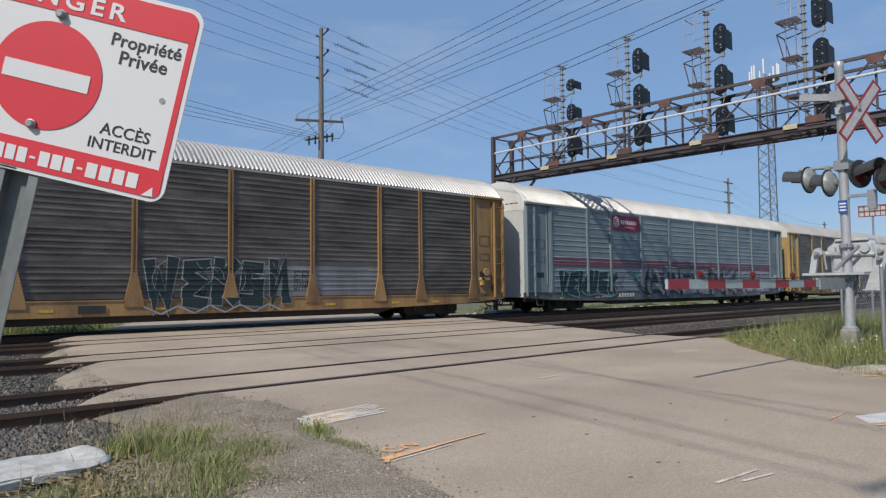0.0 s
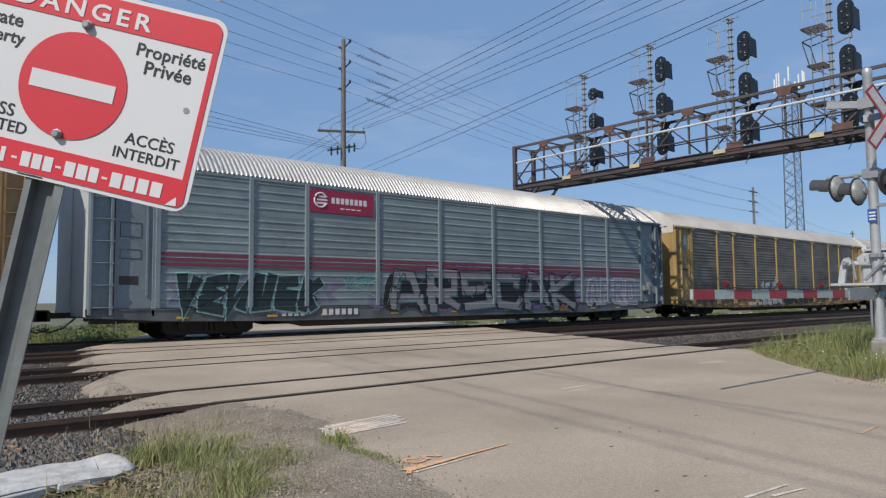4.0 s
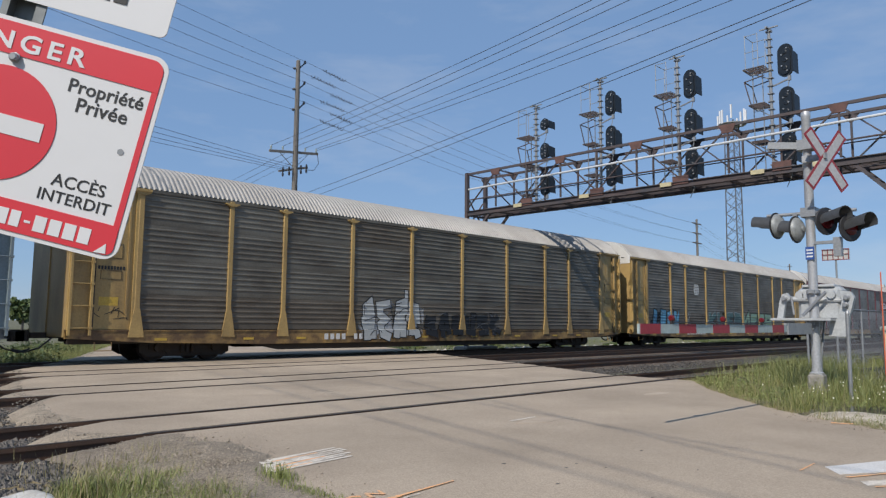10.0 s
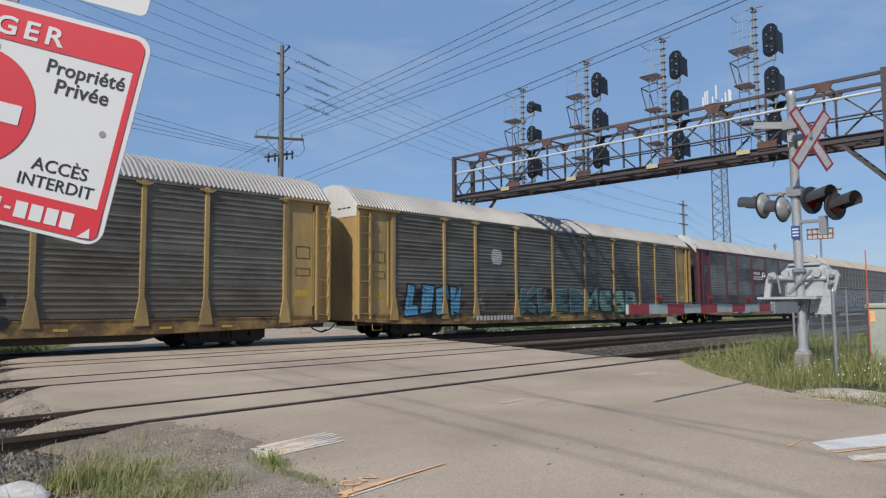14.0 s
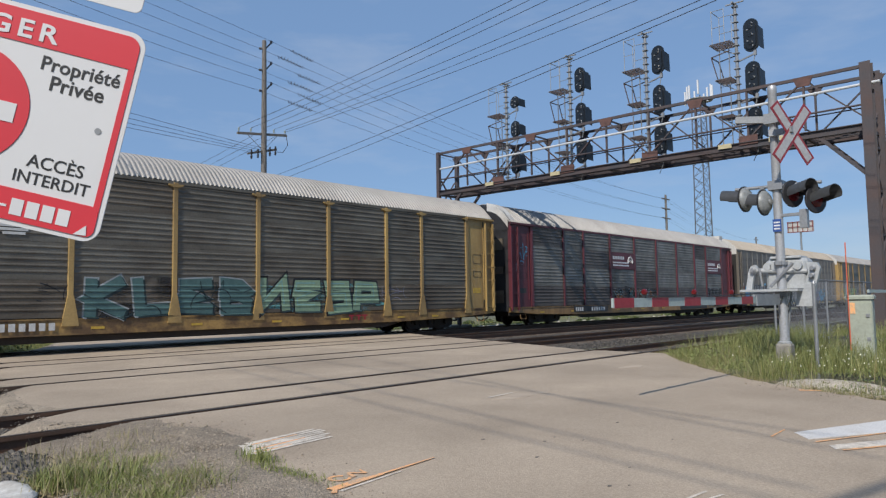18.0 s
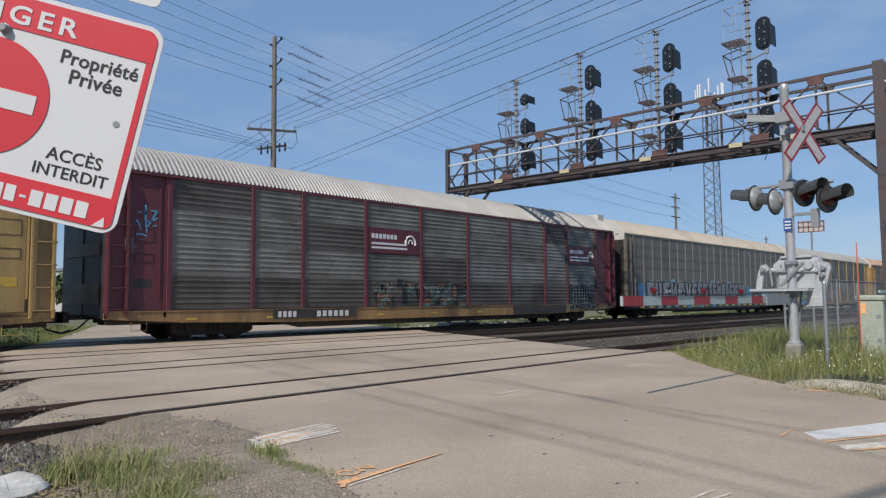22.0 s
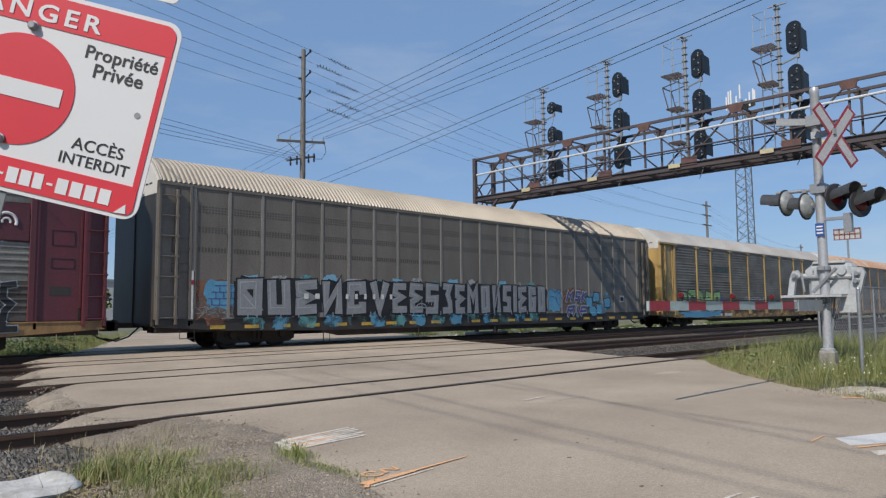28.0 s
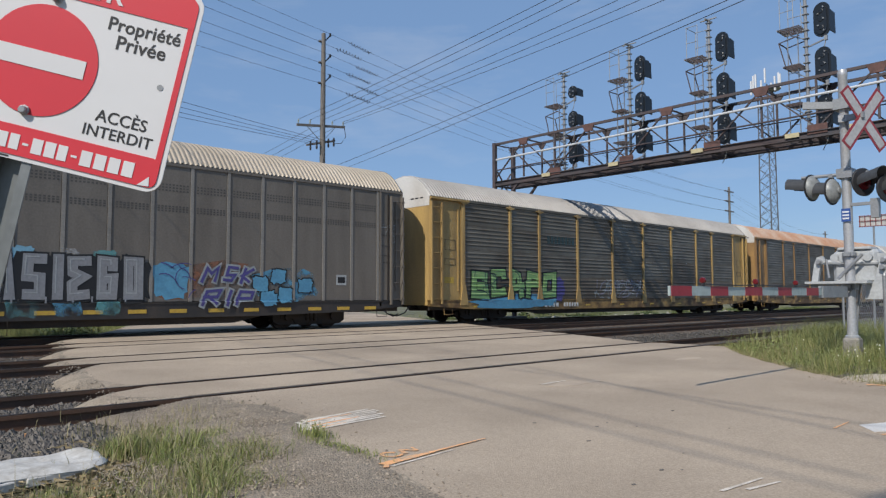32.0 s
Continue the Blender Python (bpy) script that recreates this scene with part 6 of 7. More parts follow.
blades("verge_grass", spots, GRASS, "tall green grass and weeds on the verge", 23)
blades("verge_dry_stalks", [(30, s[1], (0.4, 0.4), 0.02, (0.15, 0.52), 0.4) for s in spots[::2]], DRYGRASS, "dry stalks among the verge grass", 24)
WEED = leaves("broad_weed_leaf", (0.12, 0.17, 0.045), (0.29, 0.32, 0.10))
wv, wf = [], []
tufts = []
for k in range(120):
    y = r.uniform(-2.0, 6.9)
    tufts.append((edge(RIGHT_EDGE, y) + 0.35 + abs(r.gauss(0, 1.6)), y, r.uniform(0.10, 0.26), r.uniform(0.10, 0.30)))
for x, y, spread, tall in tufts:
    if abs(x - 10.05) < 0.5 and abs(y - 2.65) < 0.7:
        continue
    for k in range(70):
        c = Vector((r.gauss(x, spread), r.gauss(y, spread), r.uniform(0.0, tall) + 0.02))
        s = r.uniform(0.006, 0.014)
        a = Vector((r.uniform(-1, 1), r.uniform(-1, 1), r.uniform(-0.3, 1))).normalized() * s * 1.8
        b = a.cross(Vector((r.uniform(-1, 1), r.uniform(-1, 1), 1.2))).normalized() * s * 0.7
        n = len(wv)
        wv += [tuple(c - a), tuple(c + b), tuple(c + a), tuple(c - b)]
        wf.append((n, n + 1, n + 2, n + 3))
tagged(part("verge_weeds", MB().add(wv, wf), WEED), "low leafy green weeds among the verge grass", "weeds", kind="stuff")
fl = MB()
for _ in range(110):
    if r.random() < 0.9:
        x, y = r.gauss(11.6, 0.8), r.gauss(2.6, 0.8)
    else:
        x, y = r.uniform(10.5, 18), r.uniform(-1.5, 6)
    if x < edge(RIGHT_EDGE, y) + 0.3:
        continue
    z, s = r.uniform(0.12, 0.38), r.uniform(0.005, 0.011)
    fl.lathe([(s, z), (s * 0.9, z + 0.012), (s * 0.3, z + 0.018)], 6, "z", (x, y, 0))
tagged(part("white_wildflowers", fl, FLOWER), "small white wildflower heads in the grass", "flowers", kind="stuff")
blades("far_verge_grass", [(220, (edge(LEFT_EDGE, 24.5 + 0.2 * k) - r.uniform(0.3, 3.5), 24.5 + 0.2 * k), (0.5, 0.3), -0.22, (0.15, 0.5), 0.6) for k in range(80)] + [(60, (r.uniform(-8, 7) + 0.0, r.uniform(25, 31)), (0.8, 0.8), -0.2, (0.2, 0.6), 0.5) for _ in range(160)] + [(60, (r.uniform(24, 80), r.uniform(25, 34)), (1.2, 0.9), -0.2, (0.15, 0.5), 0.5) for _ in range(150)] + [(40, (r.uniform(-4, 3.5), r.uniform(23.6, 25.5)), (0.5, 0.4), -0.2, (0.2, 0.5), 0.5) for _ in range(40)], GRASS, "grass along the far side of the railway", 25)

# low bushes on the far side of the tracks
for k in range(74):
    cy = r.uniform(24.6, 40)
    cx, wide, tall = edge(LEFT_EDGE, cy) - r.uniform(0.9, 6.0), r.uniform(0.5, 1.1), r.uniform(0.3, 0.75)
    if 31 < k < 36:
        cx, cy = r.uniform(26, 44), r.uniform(28, 34)
    elif k >= 36:
        # rank low growth along the far side of the line
        cx, cy, wide, tall = r.uniform(25, 78), r.uniform(25.2, 30), r.uniform(0.7, 1.7), r.uniform(0.12, 0.34)
    v, f = [], []
    for _ in range(420):
        d = Vector((r.gauss(0, 1), r.gauss(0, 1), abs(r.gauss(0, 1)))).normalized() * r.uniform(0.45, 1.0)
        c = Vector((d.x * wide, d.y * wide * 0.7, 0.04 + d.z * tall * (0.7 + 0.4 * noise.noise(Vector((d.x * 3, d.y * 3, k))))))
        a = Vector((r.uniform(-1, 1), r.uniform(-1, 1), r.uniform(-0.4, 1))).normalized() * r.uniform(0.03, 0.075)
        b = a.cross(Vector((r.uniform(-1, 1), r.uniform(-1, 1), 1.1))).normalized() * 0.03
        n = len(v)
        v += [tuple(c - a), tuple(c + b), tuple(c + a), tuple(c - b)]
        f.append((n, n + 1, n + 2, n + 3))
    bush = tagged(empty("bush", pose(cx, cy, -0.26)), "low leafy green bush beyond the tracks", "bush", "bushes beyond the tracks")
    part("stem", MB().tube((0, 0, 0), (0.03, 0, tall * 0.5), 0.03, 6, 0.012), WOODPOLE, bush)
    tagged(part("leaves", MB().add(v, f), FOLIAGE, bush), kind="stuff")

RUBBLE = leaves("pale_rubble", (0.20, 0.18, 0.15), (0.55, 0.52, 0.47))
stones("pale_rubble", [(260, (22, 60), (24.2, 26.5), lambda x, y: -0.22), (90, (26, 34), (24.3, 25.6), lambda x, y: -0.2)], RUBBLE, "pale broken rubble on the far side of the tracks", 33, (0.04, 0.13))
# white moulded fragment beside the rail
deb = tagged(empty("concrete_fragment", pose(0.27, 5.50, -0.13, 0, 0, 10)), "broken white moulded concrete slab lying on the gravel", "debris")
nx, ny = 44, 14
top, low = [], []
for i in range(nx + 1):
    for j in range(ny + 1):
        u, w = i / nx, j / ny
        x = -0.85 + 1.35 * u
        # the outline wavers and rounds off at the broken end
        half = 0.30 * (1 - max(0.0, (u - 0.82) / 0.18) ** 3 * 0.45) + 0.018 * math.sin(11 * u) + 0.014 * noise.noise(Vector((u * 9, 3.0, 0)))
        y = (2 * w - 1) * half + 0.03 * math.sin(4 * u)
        rim = min(w, 1 - w, (1 - u) * 2.0)
        z = 0.078 - 0.03 * max(0.0, 1 - rim / 0.10) ** 2 + 0.04 * max(0.0, (u - 0.86) / 0.14) ** 1.3 * max(0.0, min(1.0, (w - 0.15) * 3)) + 0.045 * max(0.0, (0.14 - u) / 0.14) + 0.006 * noise.noise(Vector((x * 8, y * 8, 1.0)))
        z -= 0.010 * math.exp(-((u - 0.80) / 0.07) ** 2)
        z -= 0.014 if 0.62 < u < 0.76 and 0.55 < w < 0.8 else 0.0
        top.append((x, y, z))
        low.append((x, y * 0.96, 0.0))
v = top + low
f = []
c = ny + 1
size = len(top)
for i in range(nx):
    for j in range(ny):
        k = i * c + j
        f += [(k, k + c, k + c + 1, k + 1), (size + k, size + k + 1, size + k + c + 1, size + k + c)]
    f += [(i * c, size + i * c, size + (i + 1) * c, (i + 1) * c), (i * c + ny, (i + 1) * c + ny, size + (i + 1) * c + ny, size + i * c + ny)]
for j in range(ny):
    f += [(j, j + 1, size + j + 1, size + j), (nx * c + j, size + nx * c + j, size + nx * c + j + 1, nx * c + j + 1)]
part("slab", MB().add(v, f), STYRO, deb, smooth=True)
for x, y, a in ((-0.35, -0.31, 8), (0.05, -0.28, -4)):
    part("broken_rib", MB().chamfer(-0.16, 0.16, -0.02, 0.02, 0.0, 0.055, 0.006), STYRO, deb, at=pose(x, y, -0.01, 0, 0, a))
WOOD = surface("weathered_plank", (0.36, 0.315, 0.26), 0.9, 0, (0.18, 0.15, 0.12), 0.8, 0.2, (8, 1, 1), fine=40, bump=0.5)
for x, y, a, ln, wide, thick, tilt in ((1.03, 5.27, 14, 0.50, 0.028, 0.030, 4), (1.00, 5.13, 13, 0.46, 0.075, 0.010, 3), (0.90, 5.62, 4, 0.30, 0.022, 0.02, 0), (0.22, 4.80, 16, 0.55, 0.05, 0.014, 2)):
    m = MB()
    rows = 14
    v, f = [], []
    for i in range(rows + 1):
        u = -0.5 + i / rows
        # splintered: the width wavers and the ends taper unevenly
        k = (1.0 - 0.55 * max(0.0, abs(u) - 0.38) / 0.12) * r.uniform(0.82, 1.0)
        for y1, z1 in ((-k, 0.0), (-k * 0.94, 1.0), (k * r.uniform(0.8, 0.95), 0.9), (k, 0.0)):
            v.append((u * ln, y1 * wide, z1 * thick + 0.004 * math.sin(9 * u)))
    for i in range(rows):
        for j in range(4):
            f.append((4 * i + j, 4 * i + 4 + j, 4 * i + 4 + (j + 1) % 4, 4 * i + (j + 1) % 4))
    f += [(3, 2, 1, 0), tuple(4 * rows + j for j in range(4))]
    tagged(part("wood_plank", m.add(v, f), WOOD, at=pose(x, y, -0.125 if x > 0.5 else -0.14, tilt, -1, a)), "weathered splintered plank scrap on the ground", "plank", "scraps of wood")
fleck = MB()
for cx, cy, n in ((0.0, 6.9, 26), (0.9, 4.5, 14), (1.5, 3.95, 10), (0.3, 4.4, 12), (-0.3, 11.4, 12), (0.5, 14.6, 8)):
    for _ in range(n):
        x, y = r.gauss(cx, 0.35), r.gauss(cy, 0.10)
        s = r.uniform(0.008, 0.03)
        fleck.add([(x, y, -0.085), (x + s * 2, y + s * 0.2, -0.082), (x + s * 1.6, y + s, -0.084), (x - s * 0.3, y + s * 0.8, -0.083), (x, y, -0.12), (x + s, y + s, -0.12)], [(0, 1, 2, 3), (0, 4, 1), (2, 5, 3)])
tagged(part("orange_paint_flecks", fleck, ORANGE), "orange paint sprayed over gravel and grass", "paint", kind="stuff")

# ties under the open track
tie_mesh = MB().chamfer(-0.115, 0.115, -1.3, 1.3, -0.34, -0.135, 0.012).mesh("tie")
for k in range(4):
    yc = (RAILS[2 * k] + RAILS[2 * k + 1]) / 2
    owner = [o for o in scene.objects if o.name.startswith("railway_track")][k]
    xl, xr = edge(LEFT_EDGE, yc) - 0.35, edge(RIGHT_EDGE, yc) + 0.35
    for i in range(8 if k < 2 else 6):
        put_mesh("tie", tie_mesh, TIE, owner, at=(xl - 0.54 * i, yc, 0))
    for i in range(46 if k < 3 else 60):
        put_mesh("tie", tie_mesh, TIE, owner, at=(xr + 0.54 * i, yc, 0))

# ---------- distance ----------


def far_tree(x, y, h, seed):
    r = random.Random(seed)
    t = tagged(empty("distant_tree", pose(x, y, -0.25)), "distant leafy tree beyond the tracks", "tree", "distant trees")
    part("trunk", MB().tube((0, 0, 0), (0.1, 0, h * 0.55), 0.16, 7, 0.07), WOODPOLE, t)
    v, f = [], []
    lobes = [(r.uniform(-0.3, 0.3) * h, r.uniform(-0.3, 0.3) * h, r.uniform(0.4, 0.82) * h, r.uniform(0.13, 0.24) * h) for _ in range(10)]
    for _ in range(900):
        lx, ly, lz, lr = r.choice(lobes)
        d = Vector((r.gauss(0, 1), r.gauss(0, 1), r.gauss(0, 1))).normalized() * lr * r.uniform(0.7, 1.05)
        c = Vector((lx, ly, lz)) + d
        s = r.uniform(0.12, 0.3)
        a = Vector((r.uniform(-1, 1), r.uniform(-1, 1), r.uniform(-1, 1))).normalized() * s
        b = a.cross(Vector((r.uniform(-1, 1), r.uniform(-1, 1), r.uniform(-1, 1)))).normalized() * s
        n = len(v)
        v += [tuple(c - a), tuple(c + b), tuple(c + a), tuple(c - b)]
        f.append((n, n + 1, n + 2, n + 3))
    tagged(part("crown", MB().add(v, f), FOLIAGE, t), kind="stuff")


r = random.Random(77)
for k in range(34):
    far_tree(r.uniform(-10, 170), r.uniform(75, 120), r.uniform(4, 7.5), 100 + k)
for k in range(10):
    far_tree(r.uniform(170, 320), r.uniform(10, 80), r.uniform(5, 8), 200 + k)
for x, y, w, d, h in ((60, 130, 40, 20, 6.5), (150, 120, 55, 25, 7.0), (230, 60, 40, 20, 6.0)):
    b = tagged(empty("warehouse", pose(x, y, -0.24)), "distant low pale warehouse beyond the railway", "warehouse", "far warehouses")
    part("walls", MB().box(-w / 2, w / 2, -d / 2, d / 2, 0, h), WALLPALE, b)
    part("roof", MB().box(-w / 2 - 0.3, w / 2 + 0.3, -d / 2 - 0.3, d / 2 + 0.3, h, h + 0.4), GALV, b)
    for k in range(5):
        part("loading_door", MB().box(-w / 2 + 3 + k * (w - 8) / 4, -w / 2 + 6 + k * (w - 8) / 4, -d / 2 - 0.06, -d / 2, 0.2, 3.6), BLUEGREY, b)


# ---------- graffiti, emblems and stencils on the cars ----------
def spray(name, rgb, other=None):
    return surface(name, rgb, 0.55, 0, other or [c * 0.7 for c in rgb], 0.6, 0.5, (1, 1, 1), fine=14, bump=0.03)


S_WHITE = spray("spray_white", (0.40, 0.42, 0.42))
S_SILVER = spray("spray_silver", (0.25, 0.26, 0.275), (0.17, 0.17, 0.18))
S_BLACK = spray("spray_black", (0.010, 0.0105, 0.012), (0.026, 0.026, 0.028))
S_DARKTEAL = spray("spray_dark_teal", (0.03, 0.062, 0.066), (0.04, 0.05, 0.05))
S_TEAL = mist("spray_teal", (0.12, 0.34, 0.36), 0.7)
S_AQUA = spray("spray_pale_green", (0.20, 0.36, 0.33), (0.13, 0.25, 0.25))
S_BLUE = spray("spray_sky_blue", (0.10, 0.30, 0.45), (0.06, 0.19, 0.32))
S_PURPLE = mist("spray_purple", (0.17, 0.12, 0.28), 0.6)
S_PALE = spray("spray_pale_grey", (0.34, 0.36, 0.36))
S_HAZE = mist("spray_blue_haze", (0.10, 0.30, 0.45), 0.8)
S_MID = spray("spray_mid_grey", (0.21, 0.21, 0.225), (0.13, 0.13, 0.14))
S_DUSK = spray("spray_dusky_violet", (0.22, 0.21, 0.27), (0.15, 0.15, 0.18))
CRIMSON = spray("emblem_crimson", (0.30, 0.02, 0.06), (0.22, 0.02, 0.05))
S_GREEN = spray("spray_lime_green", (0.22, 0.37, 0.12), (0.12, 0.28, 0.16))
S_ORANGE = mist("spray_orange_brown", (0.26, 0.12, 0.06), 0.7)
S_INDIGO = spray("spray_indigo", (0.07, 0.06, 0.22), (0.05, 0.05, 0.15))
S_INK = spray("spray_green_black", (0.012, 0.028, 0.030), (0.02, 0.026, 0.028))
S_SOOT = mist("spray_soot", (0.02, 0.02, 0.022), 0.75, 0.6)
S_CHALK = spray("spray_chalk", (0.30, 0.33, 0.34), (0.20, 0.22, 0.23))
S_LILAC = mist("spray_lilac", (0.24, 0.19, 0.34), 0.55, 0.7)
S_JADE = spray("spray_jade", (0.03, 0.13, 0.13), (0.02, 0.07, 0.08))
S_FROST = mist("spray_frost", (0.42, 0.43, 0.44), 0.85, 0.6)
S_FROSTLINE = spray("spray_frost_line", (0.26, 0.26, 0.25))
S_SKY = spray("spray_pale_sky", (0.20, 0.40, 0.52), (0.13, 0.30, 0.42))
S_SKYLINE = spray("spray_water_blue", (0.12, 0.28, 0.40), (0.08, 0.20, 0.30))
S_SMOKE = spray("spray_smoke_teal", (0.075, 0.145, 0.14), (0.04, 0.085, 0.085))
S_SAGE = spray("spray_sage", (0.23, 0.33, 0.22), (0.13, 0.22, 0.17))
S_RUSSET = mist("spray_russet", (0.24, 0.11, 0.065), 0.8, 0.8)
S_LIME = spray("spray_pale_lime", (0.34, 0.46, 0.20), (0.24, 0.38, 0.16))
S_GREY = spray("spray_grey", (0.20, 0.21, 0.22), (0.13, 0.13, 0.14))


def stand_off(levels, z):
    for (za, da), (zb, db) in zip(levels, levels[1:]):
        if za <= z <= zb:
            return da + (db - da) * (z - za) / max(1e-6, zb - za)
    return 0.085 if z < 0.975 else 0.0


def conform(mesh, rows, lift):
    """Cut a flat mesh at every rib edge and press it onto the ribs."""
    levels = [p for z0, z1, n in rows for p in rib_levels(z0, z1, n)]
    bm = bmesh.new()
    bm.from_mesh(mesh)
    zs = [v.co.z for v in bm.verts]
    lo, hi = min(zs), max(zs)
    for z in sorted({round(z, 4) for z, d in levels} | {0.949, 0.951}):
        if lo < z < hi:
            bmesh.ops.bisect_plane(bm, geom=bm.verts[:] + bm.edges[:] + bm.faces[:], plane_co=(0, 0, z), plane_no=(0, 0, 1))
    for v in bm.verts:
        v.co.y += -SIDE - stand_off(levels, v.co.z) - lift
    bm.to_mesh(mesh)
    bm.free()
    return mesh


# letter strokes on a grid four wide and six high: runs of column-row points
STROKES = {"A": "00 16 36 40,02 42", "B": "00 06 36 44 33 03,33 42 40 00", "C": "45 46 06 00 40 41", "D": "06 46 24 42 40 00", "E": "46 06 04 33 02 00 40", "F": "46 06 00,03 33",
           "G": "45 46 06 00 40 43 23", "H": "00 06,03 43,46 40", "I": "20 26", "J": "46 40 00 02", "K": "00 06,46 03 40", "L": "06 00 40", "M": "00 06 23 46 40", "N": "06 00 46 40",
           "O": "00 06 46 40 00", "P": "00 06 46 43 03", "Q": "00 06 46 40 00,13 40", "R": "00 06 46 43 03,13 40", "S": "46 06 03 43 40 00", "T": "06 46,26 20", "U": "06 00 40 46",
           "V": "06 20 46", "W": "06 10 24 30 46", "X": "00 46,06 40", "Y": "06 23 46,23 20", "Z": "06 46 00 40"}


def lettering(text, x0, x1, z0, z1, inset, gap=0.12, lean=0.0, wobble=0.0, seed=1):
    """The strokes of a word that fills a box: for each letter its lines of x, z points."""
    r = random.Random(seed)
    out = []
    widths = [0.45 if c == "I" else (1.25 if c in "MW" else 1.0) for c in text]
    unit = (x1 - x0 - gap * (len(text) - 1)) / sum(widths)
    x = x0
    for c, w in zip(text, widths):
        if c in STROKES:
            lift = wobble * r.uniform(-0.5, 0.5)
            mine = []
            for run in STROKES[c].split(","):
                line = []
                for p in run.split():
                    u = 0.5 if c == "I" else int(p[0]) / 4
                    h = int(p[1]) / 6
                    px = x + inset + (w * unit - 2 * inset) * u + lean * (h - 0.5) * (z1 - z0) + wobble * r.uniform(-1, 1)
                    line.append(Vector((px, z0 + inset + (z1 - z0 - 2 * inset) * h + lift + wobble * r.uniform(-1, 1))))
                if run.split()[0] == run.split()[-1]:
                    line[-1] = line[0].copy()
                mine.append(line)
            out.append(mine)
        x += w * unit + gap
    return out


def ribbons(lines, width, shift=(0.0, 0.0), taper=0.0):
    """Flat bands with mitred corners and square ends along the lines."""
    m = MB()
    for k, line in enumerate(lines):
        pts = [p + Vector(shift) for p in line]
        ring = (pts[0] - pts[-1]).length < 1e-6
        if not ring:
            a, b = (pts[0] - pts[1]).normalized(), (pts[-1] - pts[-2]).normalized()
            pts[0], pts[-1] = pts[0] + a * width * 0.5, pts[-1] + b * width * 0.5
        n = len(pts)
        edges = []
        for i, p in enumerate(pts):
            before = pts[i - 1] if i else (pts[-2] if ring else None)
            after = pts[i + 1] if i < n - 1 else (pts[1] if ring else None)
            d0 = (p - before).normalized() if before is not None else (after - p).normalized()
            d1 = (after - p).normalized() if after is not None else d0
            side = Vector((-(d0.y + d1.y), d0.x + d1.x))
            side = side.normalized() if side.length > 1e-4 else Vector((-d1.y, d1.x))
            grow = 1 / max(0.5, side.dot(Vector((-d1.y, d1.x))))
            half = width * 0.5 * grow * (1 - taper * i / (n - 1))
            edges.append((p - side * half, p + side * half))
        for i, ((a, b), (c, d)) in enumerate(zip(edges, edges[1:])):
            y = -0.00012 * (9 * k + i)
            m.add([(a.x, y, a.y), (c.x, y, c.y), (d.x, y, d.y), (b.x, y, b.y)], [(0, 1, 2, 3)])
    return m


def sprayed(car, text, x0, x1, z0, z1, width, fill, outline, rows=ROWS, rim=0.06, gap=0.10, lean=0.0, wobble=0.0, seed=1, echo=None, shine=None, taper=0.0, lift=0.006, label="sprayed graffiti letter"):
    """A painted word: dark rim, an offset second colour, the fill and a thin light line inside it."""
    for k, lines in enumerate(lettering(text, x0, x1, z0, z1, width / 2 + rim, gap, lean, wobble, seed)):
        up = lift + 0.0011 * (k % 3)
        put_mesh("graffiti_outline", conform(ribbons(lines, width + 2 * rim, taper=taper).mesh("graffiti_outline"), rows, up), outline, car)
        if echo:
            put_mesh("graffiti_shade", conform(ribbons(lines, width, (0.06, -0.05), taper).mesh("graffiti_shade"), rows, up + 0.005), echo, car)
        put_mesh("graffiti_letter", conform(ribbons(lines, width, taper=taper).mesh("graffiti_letter"), rows, up + 0.010), fill, car, label)
        if shine:
            put_mesh("graffiti_line", conform(ribbons(lines, width * 0.13, (-0.22 * width, 0.2 * width)).mesh("graffiti_line"), rows, up + 0.015), shine, car)


def blotch(car, x0, x1, z0, z1, paint, rows, seed, lift=0.003, n=22):
    r = random.Random(seed)
    pts = []
    for i in range(n):
        a = math.tau * i / n
        k = r.uniform(0.72, 1.05)
        c, s = math.cos(a), math.sin(a)
        pts.append(((x0 + x1) / 2 + (x1 - x0) / 2 * math.copysign(abs(c) ** 0.6, c) * k, (z0 + z1) / 2 + (z1 - z0) / 2 * math.copysign(abs(s) ** 0.6, s) * k))
    m = bpy.data.meshes.new("graffiti_glow")
    m.from_pydata([(x, 0, z) for x, z in pts], [], [tuple(range(n))])
    put_mesh("graffiti_glow", conform(m, rows, lift), paint, car)


def scribble(car, x0, x1, z0, z1, paint, rows, seed, count, width, lift=0.013):
    """Loose curved strokes of a spray can."""
    r = random.Random(seed)
    m = MB()
    for _ in range(count):
        x, z, a = r.uniform(x0, x1), r.uniform(z0, z1), r.choice((0.2, 1.3, 1.8, 2.8)) + r.uniform(-0.3, 0.3)
        turn = r.uniform(-0.35, 0.35)
        left = []
        for k in range(r.randint(5, 10)):
            w = width * (0.5 + 0.5 * math.sin(0.3 + 0.3 * k)) * 0.5
            left.append((x - w * math.sin(a), z + w * math.cos(a), x + w * math.sin(a), z - w * math.cos(a)))
            x, z, a = x + 0.11 * math.cos(a), z + 0.11 * math.sin(a), a + turn
            if not (x0 - 0.1 < x < x1 + 0.1 and z0 < z < z1):
                break
        for p, q in zip(left, left[1:]):
            m.add([(p[0], 0, p[1]), (p[2], 0, p[3]), (q[2], 0, q[3]), (q[0], 0, q[1])], [(0, 1, 2, 3)])
    tagged(put_mesh("graffiti_scribble", conform(m.mesh("graffiti_scribble"), rows, lift), paint, car), kind="stuff")


